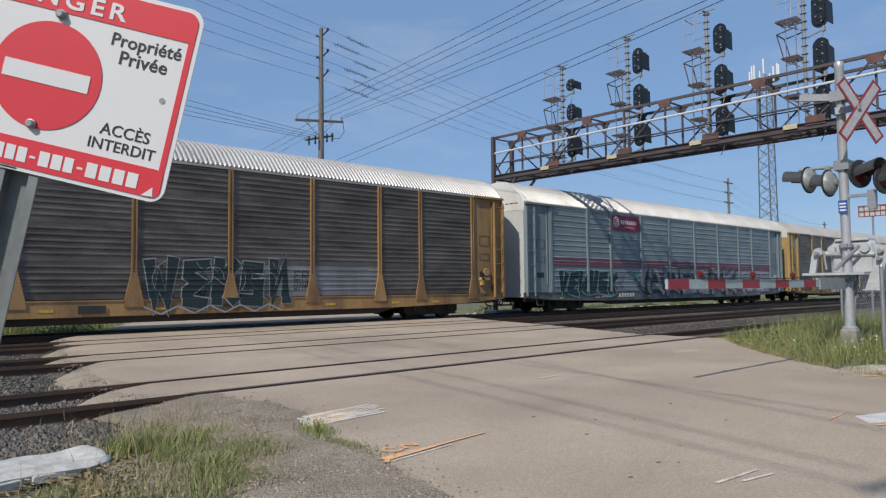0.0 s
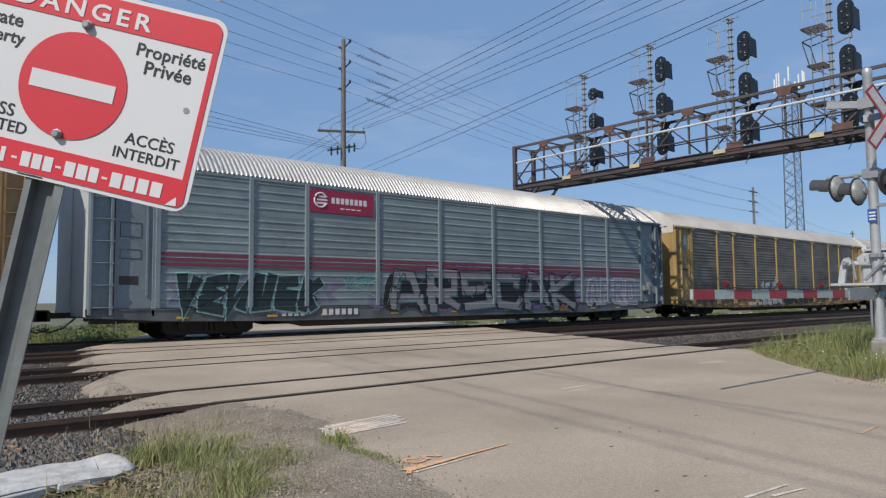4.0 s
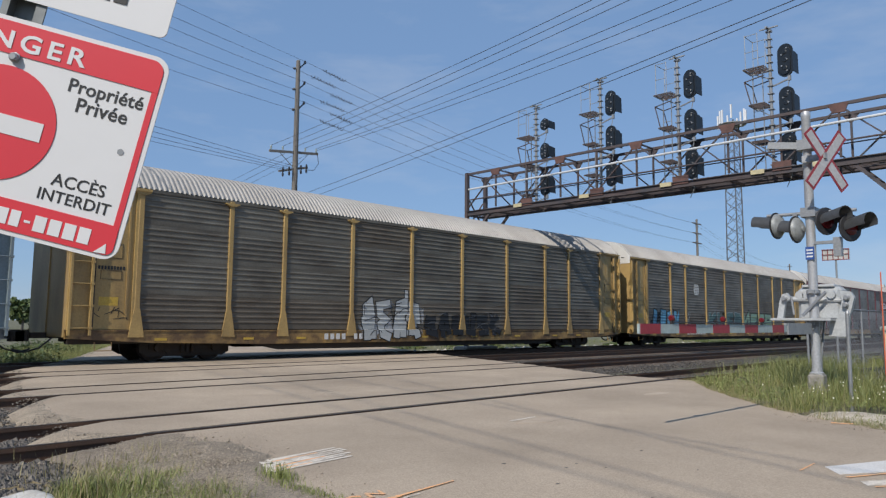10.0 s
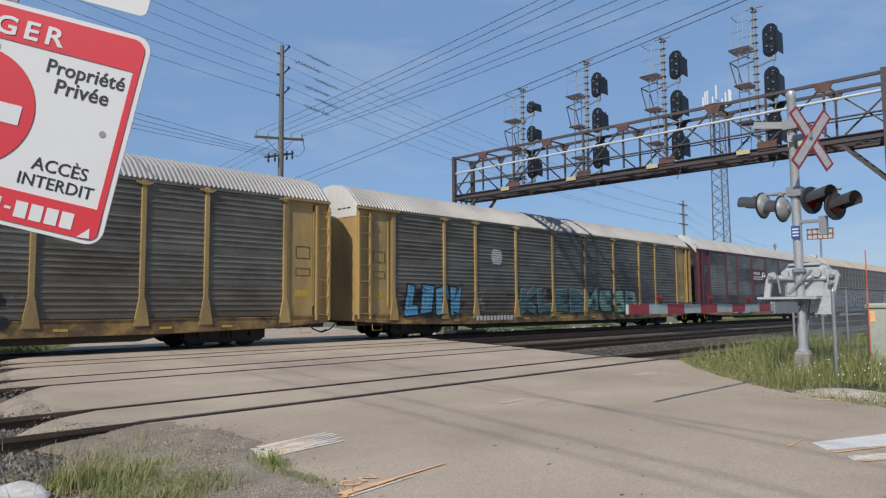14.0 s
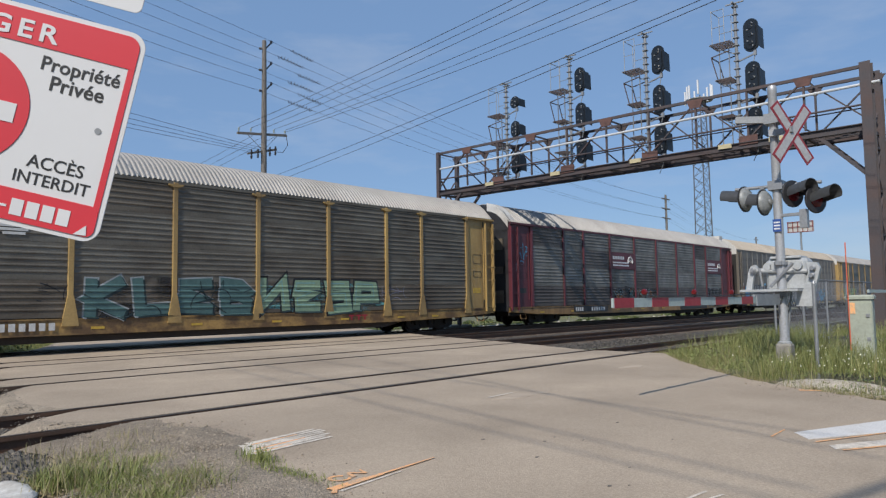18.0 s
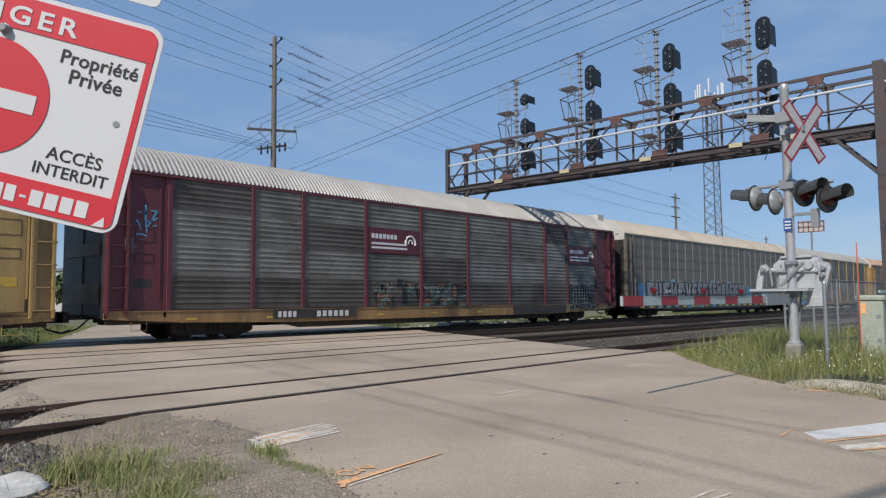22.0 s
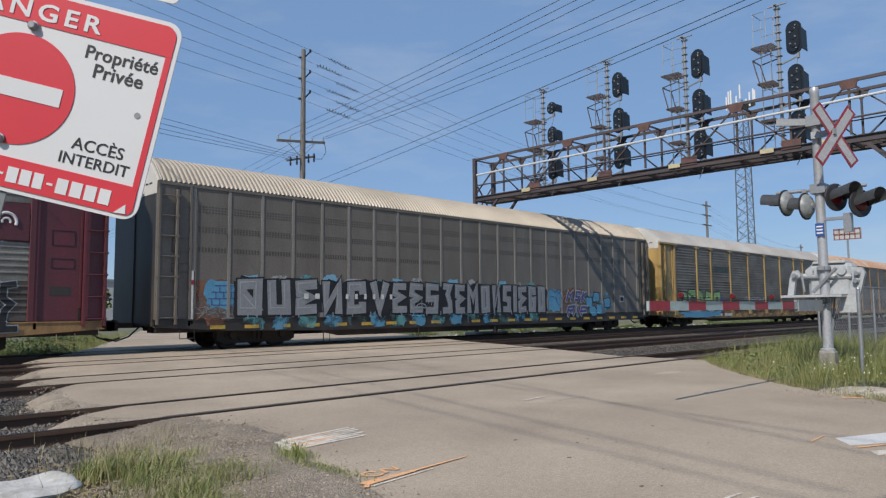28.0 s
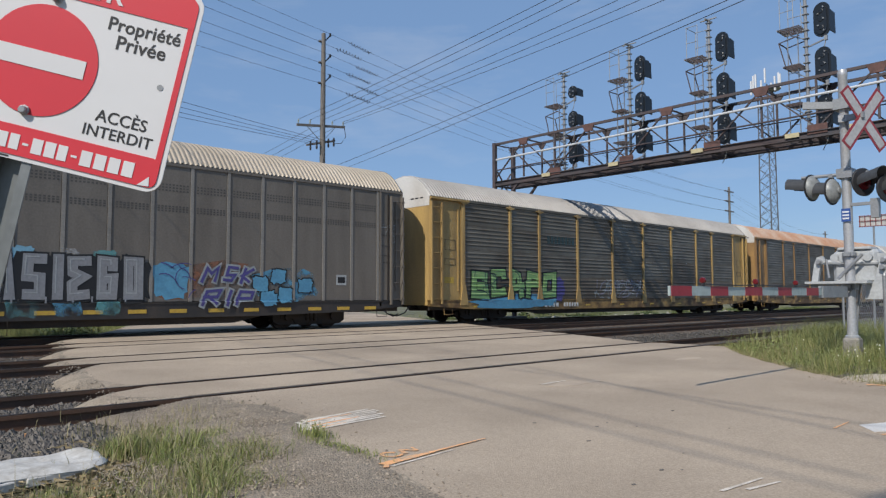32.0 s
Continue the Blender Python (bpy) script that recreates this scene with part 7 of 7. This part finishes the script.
def wave(car, x0, x1, z0, z1, count, paint, width):
    """A zigzag line along the sill."""
    m = MB()
    for i in range(count):
        a = (x0 + (x1 - x0) * i / count, -SIDE - 0.12, z0 if i % 2 else z1)
        b = (x0 + (x1 - x0) * (i + 1) / count, -SIDE - 0.12, z1 if i % 2 else z0)
        m.beam(a, b, 0.006, width, (0, 0, 1))
    part("graffiti_zigzag", m, paint, car)


def plaque(car, name, x0, x1, z0, z1, paint, label="", y=0.055):
    return part(name, MB().box(x0, x1, -SIDE - y - 0.004, -SIDE - y, z0, z1), paint, car, label)


def stencil(car, x0, x1, z0, z1, n, y, paint, gap=0.25, name="stencil_bar"):
    w = (x1 - x0) / n
    for i in range(n):
        part(name, MB().box(x0 + i * w, x0 + (i + 1 - gap) * w, -SIDE - y - 0.003, -SIDE - y, z0, z1), paint, car)


# rusty yellow car: outlined dark letters, bare panel beside them
blotch(car_a, -1.4, 3.4, 0.60, 2.1, S_SOOT, ROWS, 14, 0.003, 30)
sprayed(car_a, "WEKSN", -1.25, 3.55, 0.66, 2.15, 0.34, S_INK, S_CHALK, rim=0.035, gap=0.04, wobble=0.06, seed=3, lean=0.05, lift=0.008)
scribble(car_a, -1.2, 3.4, 0.95, 2.05, S_DARKTEAL, ROWS, 61, 14, 0.05, 0.026)
scribble(car_a, -1.2, 3.5, 0.75, 2.1, S_CHALK, ROWS, 161, 9, 0.02, 0.028)
wave(car_a, -1.2, 3.2, 0.52, 0.74, 9, S_CHALK, 0.045)
for k in range(2):
    for lines in lettering(("ER", "OMA")[k], 3.7, 4.25, 1.5 - 0.32 * k, 1.8 - 0.32 * k, 0.02, 0.05, 0.1):
        put_mesh("graffiti_letter", conform(ribbons(lines, 0.03).mesh("graffiti_letter"), ROWS, 0.010), S_BLACK, car_a, "small black sprayed letter")
part("hand_brake", MB().lathe([(0.17, -0.05), (0.17, 0.0), (0.05, 0.02)], 14, "y", (12.85, -SIDE - 0.07, 1.85)).box(12.5, 13.0, -SIDE - 0.14, -SIDE, 1.5, 1.62).box(12.55, 12.68, -SIDE - 0.14, -SIDE, 1.3, 1.6), YELLOW, car_a)
plaque(car_a, "sill_plate", -2.9, -2.2, 0.58, 0.80, SILLBLACK, "dark plate on the sill", 0.08)
stencil(car_a, 4.55, 6.8, 1.86, 1.885, 5, 0.027, S_GREY, 0.1)
scribble(car_a, 4.6, 6.8, 1.1, 1.75, S_DUSK, ROWS, 162, 14, 0.02, 0.012)
# blue-grey car
for zz in (2.22, 2.37, 2.52):
    for px, qx in zip(POSTS, POSTS[1:]):
        part("red_stripe", MB().box(px + 0.08, qx - 0.08, -SIDE - RIB - 0.004, -SIDE - 0.004, zz - 0.045, zz + 0.045), P_RED, car_b)
blotch(car_b, -12.0, -5.6, 0.70, 2.05, S_LILAC, BANDED, 1)
sprayed(car_b, "VENUSK", -11.7, -6.75, 0.74, 1.98, 0.34, S_INK, S_AQUA, BANDED, rim=0.055, gap=0.0, lean=0.12, wobble=0.06, seed=5)
scribble(car_b, -11.6, -6.8, 0.8, 1.9, S_BLACK, BANDED, 163, 14, 0.04, 0.024)
blotch(car_b, -5.9, -4.3, 1.55, 2.05, S_TEAL, BANDED, 2, 0.005)
scribble(car_b, -5.8, -4.4, 1.2, 2.0, S_AQUA, BANDED, 164, 12, 0.035, 0.012)
blotch(car_b, -4.9, -4.2, 0.72, 1.5, S_LILAC, BANDED, 23, 0.005)
blotch(car_b, -4.3, 8.0, 0.62, 2.62, S_PURPLE, BANDED, 3, 0.003, 44)
for j in range(11):
    blotch(car_b, -4.15 + 0.97 * j, -2.85 + 0.97 * j, 0.62 + 0.07 * (j % 3), 2.16 - 0.1 * (j % 2), S_BLACK, BANDED, 90 + j, 0.0045 + 0.0002 * j, 13)
sprayed(car_b, "ARSCAK", -4.0, 6.7, 0.66, 2.30, 0.34, S_MID, S_BLACK, BANDED, rim=0.07, gap=0.02, lean=-0.08, wobble=0.09, seed=11, echo=S_JADE, taper=0.2, lift=0.008)
scribble(car_b, -3.9, 6.9, 0.7, 2.2, S_JADE, BANDED, 165, 16, 0.035, 0.027)
scribble(car_b, -4.0, 7.0, 0.65, 2.2, S_BLACK, BANDED, 63, 22, 0.05, 0.029)
scribble(car_b, -4.0, 7.0, 0.7, 2.25, S_CHALK, BANDED, 166, 12, 0.018, 0.031)
blotch(car_b, 7.4, 12.0, 0.75, 1.75, S_FROST, BANDED, 24, 0.004, 30)
sprayed(car_b, "APRO", 7.6, 11.6, 0.80, 2.1, 0.22, S_DUSK, S_WHITE, BANDED, rim=0.075, gap=0.10, wobble=0.05, seed=4)
plaque(car_b, "emblem_board", -7.25, -4.6, 4.08, 4.86, CRIMSON, "red emblem board with white shapes")
part("emblem_ring", MB().path([(-6.78 + 0.24 * math.cos(radians(a)), -SIDE - 0.06, 4.5 + 0.24 * math.sin(radians(a))) for a in range(30, 331, 20)], 0.032, 6), SIGNWHITE, car_b)
for k in range(3):
    plaque(car_b, "emblem_bar", -6.98 + 0.06 * k, -6.52, 4.37 + 0.11 * k, 4.43 + 0.11 * k, SIGNWHITE, y=0.0595)
stencil(car_b, -6.35, -4.85, 4.42, 4.62, 8, 0.0595, SIGNWHITE, 0.3)
stencil(car_b, -6.0, -5.1, 4.24, 4.28, 4, 0.0595, SIGNWHITE)
stencil(car_b, -8.2, -7.3, 0.66, 0.86, 4, 0.08, STENCIL, 0.35)
stencil(car_b, -6.7, -5.2, 0.66, 0.86, 6, 0.08, STENCIL, 0.35)
plaque(car_b, "sill_plate", 5.0, 6.1, 0.58, 0.90, OLDYELLOW, "rusty brown plate on the sill", 0.08)
stencil(car_b, 5.25, 5.85, 0.68, 0.80, 3, 0.085, ARMRED, 0.3)
part("hand_brake", MB().box(12.15, 12.75, -SIDE - 0.20, -SIDE - 0.05, 1.50, 1.58).box(12.15, 12.23, -SIDE - 0.20, -SIDE - 0.05, 1.58, 1.75).box(12.5, 12.58, -SIDE - 0.22, -SIDE - 0.05, 1.32, 1.9).lathe([(0.13, -0.04), (0.13, 0.0), (0.04, 0.02)], 14, "y", (12.62, -SIDE - 0.2, 1.80)), GALV, car_b, "grey hand brake gear")
scribble(car_b, 12.2, 12.7, 0.75, 1.35, S_WHITE, [(0.97, 5.0, 0)], 191, 9, 0.03, 0.012)
# first yellow car
for j in range(4):
    blotch(car_c, -4.1 + 0.72 * j, -2.9 + 0.72 * j, 0.62, 1.95 + 0.16 * (j % 2), S_FROST, ROWS, 81 + j, 0.003 + 0.0003 * j, 14)
sprayed(car_c, "BEAR", -3.95, -0.95, 0.62, 2.05, 0.30, S_WHITE, S_BLACK, rim=0.04, gap=0.02, wobble=0.08, seed=8, lift=0.007)
sprayed(car_c, "I", -1.9, -1.55, 1.5, 2.5, 0.16, S_WHITE, S_BLACK, rim=0.03, lift=0.008)
scribble(car_c, -3.9, -0.9, 0.7, 2.0, S_BLACK, ROWS, 67, 14, 0.03, 0.026)
sprayed(car_c, "SABUSK", -0.75, 3.9, 0.66, 1.60, 0.24, S_BLACK, S_SOOT, rim=0.06, gap=0.05, wobble=0.06, seed=9)
scribble(car_c, -0.8, 4.0, 0.7, 1.7, S_GREY, ROWS, 68, 12, 0.018, 0.026)
stencil(car_c, -5.6, -4.6, 0.62, 0.82, 4, 0.08, STENCIL, 0.35)
stencil(car_c, -4.3, -2.9, 0.62, 0.82, 6, 0.08, STENCIL, 0.35)
part("emblem_disc", MB().lathe([(0.40, -0.006), (0.40, 0.0)], 28, "y", (-12.85, -SIDE - 0.002, 4.15)), spray("emblem_grey_green", (0.16, 0.22, 0.19)), car_c, "faded round emblem")
part("emblem_core", MB().plate([(-12.85 + (0.24 if q % 3 else 0.10) * math.cos(radians(30 * q + 15)), 4.15 + (0.24 if q % 3 else 0.10) * math.sin(radians(30 * q + 15))) for q in range(12)], -SIDE - 0.014, -SIDE - 0.0085), S_WHITE, car_c, "white cross shape")
scribble(car_c, -13.2, -12.4, 1.15, 1.6, S_BLACK, [(0.97, 5.0, 0)], 170, 9, 0.025, 0.008)
stencil(car_c, -13.2, -12.45, 2.62, 2.72, 9, 0.004, S_BLACK, 0.3)
# second yellow car
blotch(car_d, -11.9, -7.9, 0.78, 2.0, S_SOOT, ROWS, 86, 0.003, 26)
sprayed(car_d, "LOCN", -11.5, -8.15, 0.90, 2.15, 0.36, S_BLUE, S_BLACK, rim=0.07, gap=0.02, wobble=0.06, seed=12, lean=0.08, shine=S_SKY)
scribble(car_d, -11.4, -8.3, 0.95, 2.1, S_BLACK, ROWS, 69, 8, 0.04, 0.026)
scribble(car_d, -7.4, -6.7, 0.95, 2.05, S_FROSTLINE, ROWS, 70, 16, 0.05, 0.010)
scribble(car_d, -5.2, -4.5, 1.35, 1.9, S_BLACK, ROWS, 171, 8, 0.03, 0.010)
blotch(car_d, -4.2, 1.3, 0.86, 2.1, S_SOOT, ROWS, 187, 0.003, 30)
sprayed(car_d, "KLEB", -4.1, 1.25, 0.92, 2.12, 0.32, S_SMOKE, S_CHALK, rim=0.045, gap=0.16, wobble=0.05, seed=14, echo=S_INK)
scribble(car_d, -4.0, 1.2, 0.95, 2.05, S_INK, ROWS, 188, 12, 0.04, 0.026)
blotch(car_d, 1.4, 7.2, 0.85, 2.05, S_TEAL, ROWS, 87, 0.003, 30)
sprayed(car_d, "NESP", 1.45, 6.85, 0.88, 2.14, 0.34, S_SAGE, S_BLACK, rim=0.07, gap=0.04, wobble=0.07, seed=15, echo=S_DARKTEAL, shine=S_AQUA)
scribble(car_d, 7.0, 8.4, 1.2, 1.9, S_DUSK, ROWS, 172, 12, 0.03, 0.010)
for k in range(7):
    w = 0.38 * math.sin(math.acos(abs(k - 3) / 4.2))
    plaque(car_d, "emblem_bar", -5.80 - w, -5.80 + w, 3.14 + 0.1 * k, 3.21 + 0.1 * k, STENCIL, y=0.024)
stencil(car_d, -7.3, -4.7, 0.64, 0.84, 11, 0.08, STENCIL, 0.35)
for x0 in (5.3, 5.65, 5.95):
    part("red_sill_mark", MB().box(x0, x0 + 0.25, -SIDE - 0.083, -SIDE - 0.08, 0.76, 0.82).box(x0 + 0.09, x0 + 0.16, -SIDE - 0.083, -SIDE - 0.08, 0.62, 0.76), ARMRED, car_d)
# maroon car
for x0, x1, z0, z1, k in ((-4.3, -1.55, 3.02, 3.97, 1.0), (9.35, 12.0, 3.02, 3.9, 0.85)):
    plaque(car_e, "emblem_board", x0, x1, z0, z1, MAROON, "maroon emblem board with white shapes")
    w = x1 - x0
    for j in range(2):
        plaque(car_e, "emblem_stripe", x0 + 0.15, x0 + w * 0.74, z0 + 0.17 + 0.16 * j, z0 + 0.25 + 0.16 * j, SIGNWHITE, y=0.0595)
    arcm = MB()
    pts = [(x0 + w * 0.80 + 0.27 * k * math.cos(radians(a)), -SIDE - 0.061, z0 + 0.46 + 0.27 * k * math.sin(radians(a))) for a in range(-20, 201, 20)]
    arcm.path(pts, 0.05 * k, 6)
    part("emblem_ring", arcm, SIGNWHITE, car_e)
    part("emblem_ring", MB().path([(x0 + w * 0.80 + 0.11 * k * math.cos(radians(a)), -SIDE - 0.061, z0 + 0.46 + 0.11 * k * math.sin(radians(a))) for a in range(-20, 201, 20)], 0.035 * k, 6), SIGNWHITE, car_e)
    stencil(car_e, x0 + 0.15, x0 + w * 0.55, z0 + 0.56, z0 + 0.74, 7, 0.0595, SIGNWHITE)
blotch(car_e, -4.2, -2.4, 0.98, 1.9, S_ORANGE, ROWS, 88, 0.003)
sprayed(car_e, "ATOZE", -3.9, 1.4, 0.98, 1.95, 0.22, S_ORANGE, S_BLACK, rim=0.05, gap=0.10, wobble=0.07, seed=18, echo=S_TEAL)
scribble(car_e, -4.2, 1.5, 0.98, 1.95, S_CHALK, ROWS, 173, 16, 0.022, 0.027)
scribble(car_e, -4.0, 1.5, 0.98, 1.9, S_TEAL, ROWS, 71, 12, 0.06, 0.024)
blotch(car_e, 9.1, 12.0, 0.62, 2.05, S_SOOT, ROWS, 89, 0.003)
sprayed(car_e, "SONUE", 9.3, 11.85, 0.70, 2.0, 0.15, S_BLACK, S_CHALK, rim=0.03, gap=0.05, wobble=0.05, seed=19)
scribble(car_e, -13.0, -12.5, 2.9, 4.1, S_BLUE, [(0.97, 5.0, 0)], 174, 9, 0.06, 0.01)
scribble(car_e, -13.4, -12.9, 2.6, 3.1, S_DUSK, [(0.97, 5.0, 0)], 175, 8, 0.03, 0.01)
plaque(car_e, "sill_plate", -8.5, -4.9, 0.62, 0.93, SILLBLACK, "black sill section", 0.078)
plaque(car_e, "sill_plate", 4.6, 9.0, 0.56, 0.93, SILLBLACK, "black sill section", 0.078)
stencil(car_e, -8.3, -7.5, 0.66, 0.86, 4, 0.083, STENCIL, 0.35)
stencil(car_e, -6.7, -5.2, 0.66, 0.86, 6, 0.083, STENCIL, 0.35)
part("roof_box", MB().box(13.3, 13.9, -1.1, -0.5, 5.45, 5.98), ENDWHITE, car_e, "pale box at the roof end")
cap = roof_arc(1.05)[1:7]
n = len(cap)
part("roof_end_cap", MB().add([(-HALF - 0.03, y, EAVE + h + 0.05) for y, h in cap] + [(-HALF + 0.5, y, EAVE + h + 0.05) for y, h in cap] + [(-HALF - 0.03, y, EAVE + h - 0.34) for y, h in cap], [(i, n + i, n + i + 1, i + 1) for i in range(n - 1)] + [(i, i + 1, 2 * n + i + 1, 2 * n + i) for i in range(n - 1)]), ENDWHITE, car_e, "white cap over the roof end")
for z0, z1 in ((1.15, 1.75), (2.55, 2.9), (3.7, 4.25)):
    part("deck_edge", MB().box(-HALF - 0.05, -HALF - 0.01, -1.25, 1.25, z0, z1), P_UMBER, car_e, "grey deck edge in the open end")
# taupe car
FLAT = [(0.97, 5.0, 0)]
blotch(car_f, -12.9, -11.3, 0.78, 2.25, S_RUSSET, FLAT, 11, 0.003)
blotch(car_f, -12.5, -11.2, 1.2, 2.2, S_BLUE, FLAT, 12, 0.005)
for j in range(4):
    plaque(car_f, "brick_line", -12.3 + 0.1 * abs(j - 1), -11.4, 1.36 + 0.2 * j, 1.38 + 0.2 * j, S_INDIGO, y=0.008)
for j in range(8):
    plaque(car_f, "brick_joint", -12.2 + 0.26 * (j % 3) + 0.13 * (j // 3), -12.18 + 0.26 * (j % 3) + 0.13 * (j // 3), 1.37 + 0.2 * (j // 3), 1.57 + 0.2 * (j // 3), S_INDIGO, y=0.0085)
scribble(car_f, -12.8, -11.5, 0.95, 1.35, S_CHALK, FLAT, 176, 22, 0.018, 0.012)
r = random.Random(31)
for j in range(15):
    x = -10.9 + 1.02 * j
    blotch(car_f, x - 0.3, x + 0.4, 1.95, 2.34 + 0.16 * r.random(), (S_SKY, S_FROST, S_TEAL)[j % 3], FLAT, 40 + j, 0.0225 + 0.0001 * j)
    blotch(car_f, x - 0.3, x + 0.5, 0.55, 1.1, (S_TEAL, S_HAZE)[j % 2], FLAT, 240 + j, 0.0225 + 0.0001 * j)
for x0, x1, n in ((-11.45, -6.45, 6), (-6.5, -2.45, 5), (-2.55, 4.6, 8)):
    for j in range(n):
        w = (x1 - x0) / n
        blotch(car_f, x0 + w * j - 0.12, x0 + w * (j + 1) + 0.12, 0.90, 2.30, S_BLACK, FLAT, 120 + j, 0.026 + 0.0002 * j, 18)
for text, x0, x1, sd in (("QUENCV", -11.4, -5.1, 21), ("EES", -5.0, -2.5, 22), ("DEMONSIEGO", -2.35, 4.5, 23)):
    sprayed(car_f, text, x0, x1, 1.0 if sd < 23 else 0.98, 2.26, 0.33 if sd == 21 else 0.26, S_SILVER, S_BLACK, FLAT, rim=0.05, gap=0.09 if sd == 21 else 0.05, wobble=0.025, seed=sd, shine=S_PALE, lift=0.030)
for j in range(22):
    xx = -11.2 + 0.72 * j + r.uniform(-0.2, 0.2)
    part("paint_drip", MB().box(xx, xx + 0.045, -SIDE - 0.0465, -SIDE - 0.045, 0.97 - r.uniform(0.02, 0.16), 1.12), S_SILVER, car_f)
stencil(car_f, -8.9, -8.0, 1.58, 1.76, 2, 0.066, STENCIL, 0.6)
stencil(car_f, -7.15, -4.7, 1.58, 1.76, 6, 0.066, STENCIL, 0.72)
scribble(car_f, -4.2, -2.9, 1.1, 1.6, S_CHALK, FLAT, 177, 9, 0.04, 0.055)
blotch(car_f, 4.7, 8.0, 0.9, 2.2, S_RUSSET, FLAT, 71, 0.003)
blotch(car_f, 4.65, 5.9, 1.0, 2.15, S_BLUE, FLAT, 72, 0.005)
scribble(car_f, 4.7, 5.9, 1.05, 2.1, S_INDIGO, FLAT, 178, 9, 0.03, 0.024)
blotch(car_f, 7.7, 10.3, 0.95, 2.1, S_HAZE, FLAT, 73, 0.004)
for cx, cz in ((8.1, 1.5), (8.75, 1.75), (9.0, 1.15), (9.75, 1.45), (8.4, 1.05)):
    blotch(car_f, cx - 0.36, cx + 0.36, cz - 0.30, cz + 0.32, S_BLACK, FLAT, int(cx * 10), 0.0225)
    blotch(car_f, cx - 0.31, cx + 0.31, cz - 0.26, cz + 0.27, S_BLUE, FLAT, int(cx * 10), 0.0235)
for text, z0, z1 in (("MSK", 1.48, 2.08), ("RIP", 0.78, 1.38)):
    sprayed(car_f, text, 6.15, 7.85, z0, z1, 0.09, S_INDIGO, S_CHALK, FLAT, rim=0.055, gap=0.08, lean=0.25, wobble=0.03, seed=26, lift=0.024)
scribble(car_f, 12.95, 13.6, 3.0, 3.75, S_CHALK, FLAT, 179, 14, 0.03, 0.010)
for x in (-7.95, -3.5, 1.0):
    part("step_loop", MB().path([(x + u, -SIDE - 0.03, z) for u, z in LOOP], 0.02, 6), UNDER, car_f)
plaque(car_f, "data_plate", 11.0, 11.42, 1.5, 1.85, S_WHITE, "small white data plate", 0.004)
plaque(car_f, "data_plate_core", 11.06, 11.36, 1.57, 1.78, S_BLACK, y=0.009)
part("red_white_pole", MB().box(-12.86, -12.80, -SIDE - 0.05, -SIDE - 0.02, 0.8, 2.4), STENCIL, car_f)
part("red_white_pole", MB().box(-12.87, -12.79, -SIDE - 0.055, -SIDE - 0.015, 1.98, 2.12), ARMRED, car_f)
HOLES = spray("perforation_dark", (0.085, 0.077, 0.067))
for i in range(22):
    x0 = -12.8 + 25.6 * i / 22 + 0.11
    for z0, z1 in ((3.55, 3.75), (4.15, 4.4), (2.95, 3.1)):
        if i > 8 and z0 < 3.5:
            continue
        dots = MB()
        for a in range(9):
            for b in range(3):
                cx, cz = x0 + 0.04 + a * 0.105, z0 + 0.03 + b * (z1 - z0) / 3
                dots.box(cx, cx + 0.06, -SIDE - 0.004, -SIDE - 0.001, cz, cz + 0.045)
        tagged(part("perforation_grid", dots, HOLES, car_f), kind="stuff")
# third yellow car
blotch(car_g, -12.0, -5.7, 0.55, 1.2, S_BLUE, ROWS, 60, 0.003, 30)
blotch(car_g, -6.5, -5.4, 0.8, 2.0, S_INDIGO, ROWS, 62, 0.0025)
sprayed(car_g, "GCAPO", -11.7, -6.0, 0.98, 2.25, 0.30, S_GREEN, S_BLACK, rim=0.085, gap=0.0, wobble=0.07, seed=28, shine=S_LIME, lift=0.005)
scribble(car_g, -11.6, -6.2, 0.98, 2.2, S_DARKTEAL, ROWS, 180, 18, 0.04, 0.024)
scribble(car_g, -11.6, -6.2, 0.62, 0.95, S_SKYLINE, ROWS, 181, 16, 0.05, 0.014)
scribble(car_g, -3.0, 1.6, 0.95, 1.95, S_CHALK, ROWS, 182, 46, 0.05, 0.012)
scribble(car_g, -3.0, 1.6, 0.95, 1.95, S_DUSK, ROWS, 183, 30, 0.07, 0.010)
stencil(car_g, -7.0, -5.9, 0.62, 0.80, 4, 0.08, STENCIL, 0.35)
stencil(car_g, -5.6, -4.4, 0.62, 0.80, 6, 0.08, STENCIL, 0.35)
stencil(car_g, -6.7, -4.6, 3.5, 3.85, 8, 0.024, S_DARKTEAL, 0.3)


# ---------- what moves ----------
# metres by which the train has rolled towards -x
ROLLED = [(0.0, 0.0), (4.0, 18.76), (8.0, 37.52), (12.0, 56.28), (16.0, 75.23), (20.0, 94.18), (24.0, 113.28), (28.0, 132.48), (32.0, 151.83)]


def rolled(t):
    for (ta, sa), (tb, sb) in zip(ROLLED, ROLLED[1:]):
        if t <= tb:
            return sa + (sb - sa) * (t - ta) / (tb - ta)
    return ROLLED[-1][1]


def motions():
    for car in CARS:
        home = car.matrix_basis.copy()
        walk(car, [(t, Matrix.Translation((-s, 0, 0)) @ home) for t, s in ROLLED])
    times = [round(32.0 * k / 240, 4) for k in range(241)]
    spin = None
    for w, k in WHEELSETS:
        if spin is None:
            w.matrix_parent_inverse = Matrix.Translation((k, 0, 0.425))
            walk(w, [(t, Matrix.Rotation(-rolled(t) / 0.425, 4, "Y")) for t in times])
            spin = w.animation_data
        else:
            w.matrix_parent_inverse = Matrix.Translation((k, 0, 0.425))
            w.rotation_mode = "QUATERNION"
            w.location = (0, 0, 0)
            w.animation_data_create()
            w.animation_data.action = spin.action
            w.animation_data.action_slot = spin.action_slot


motions()
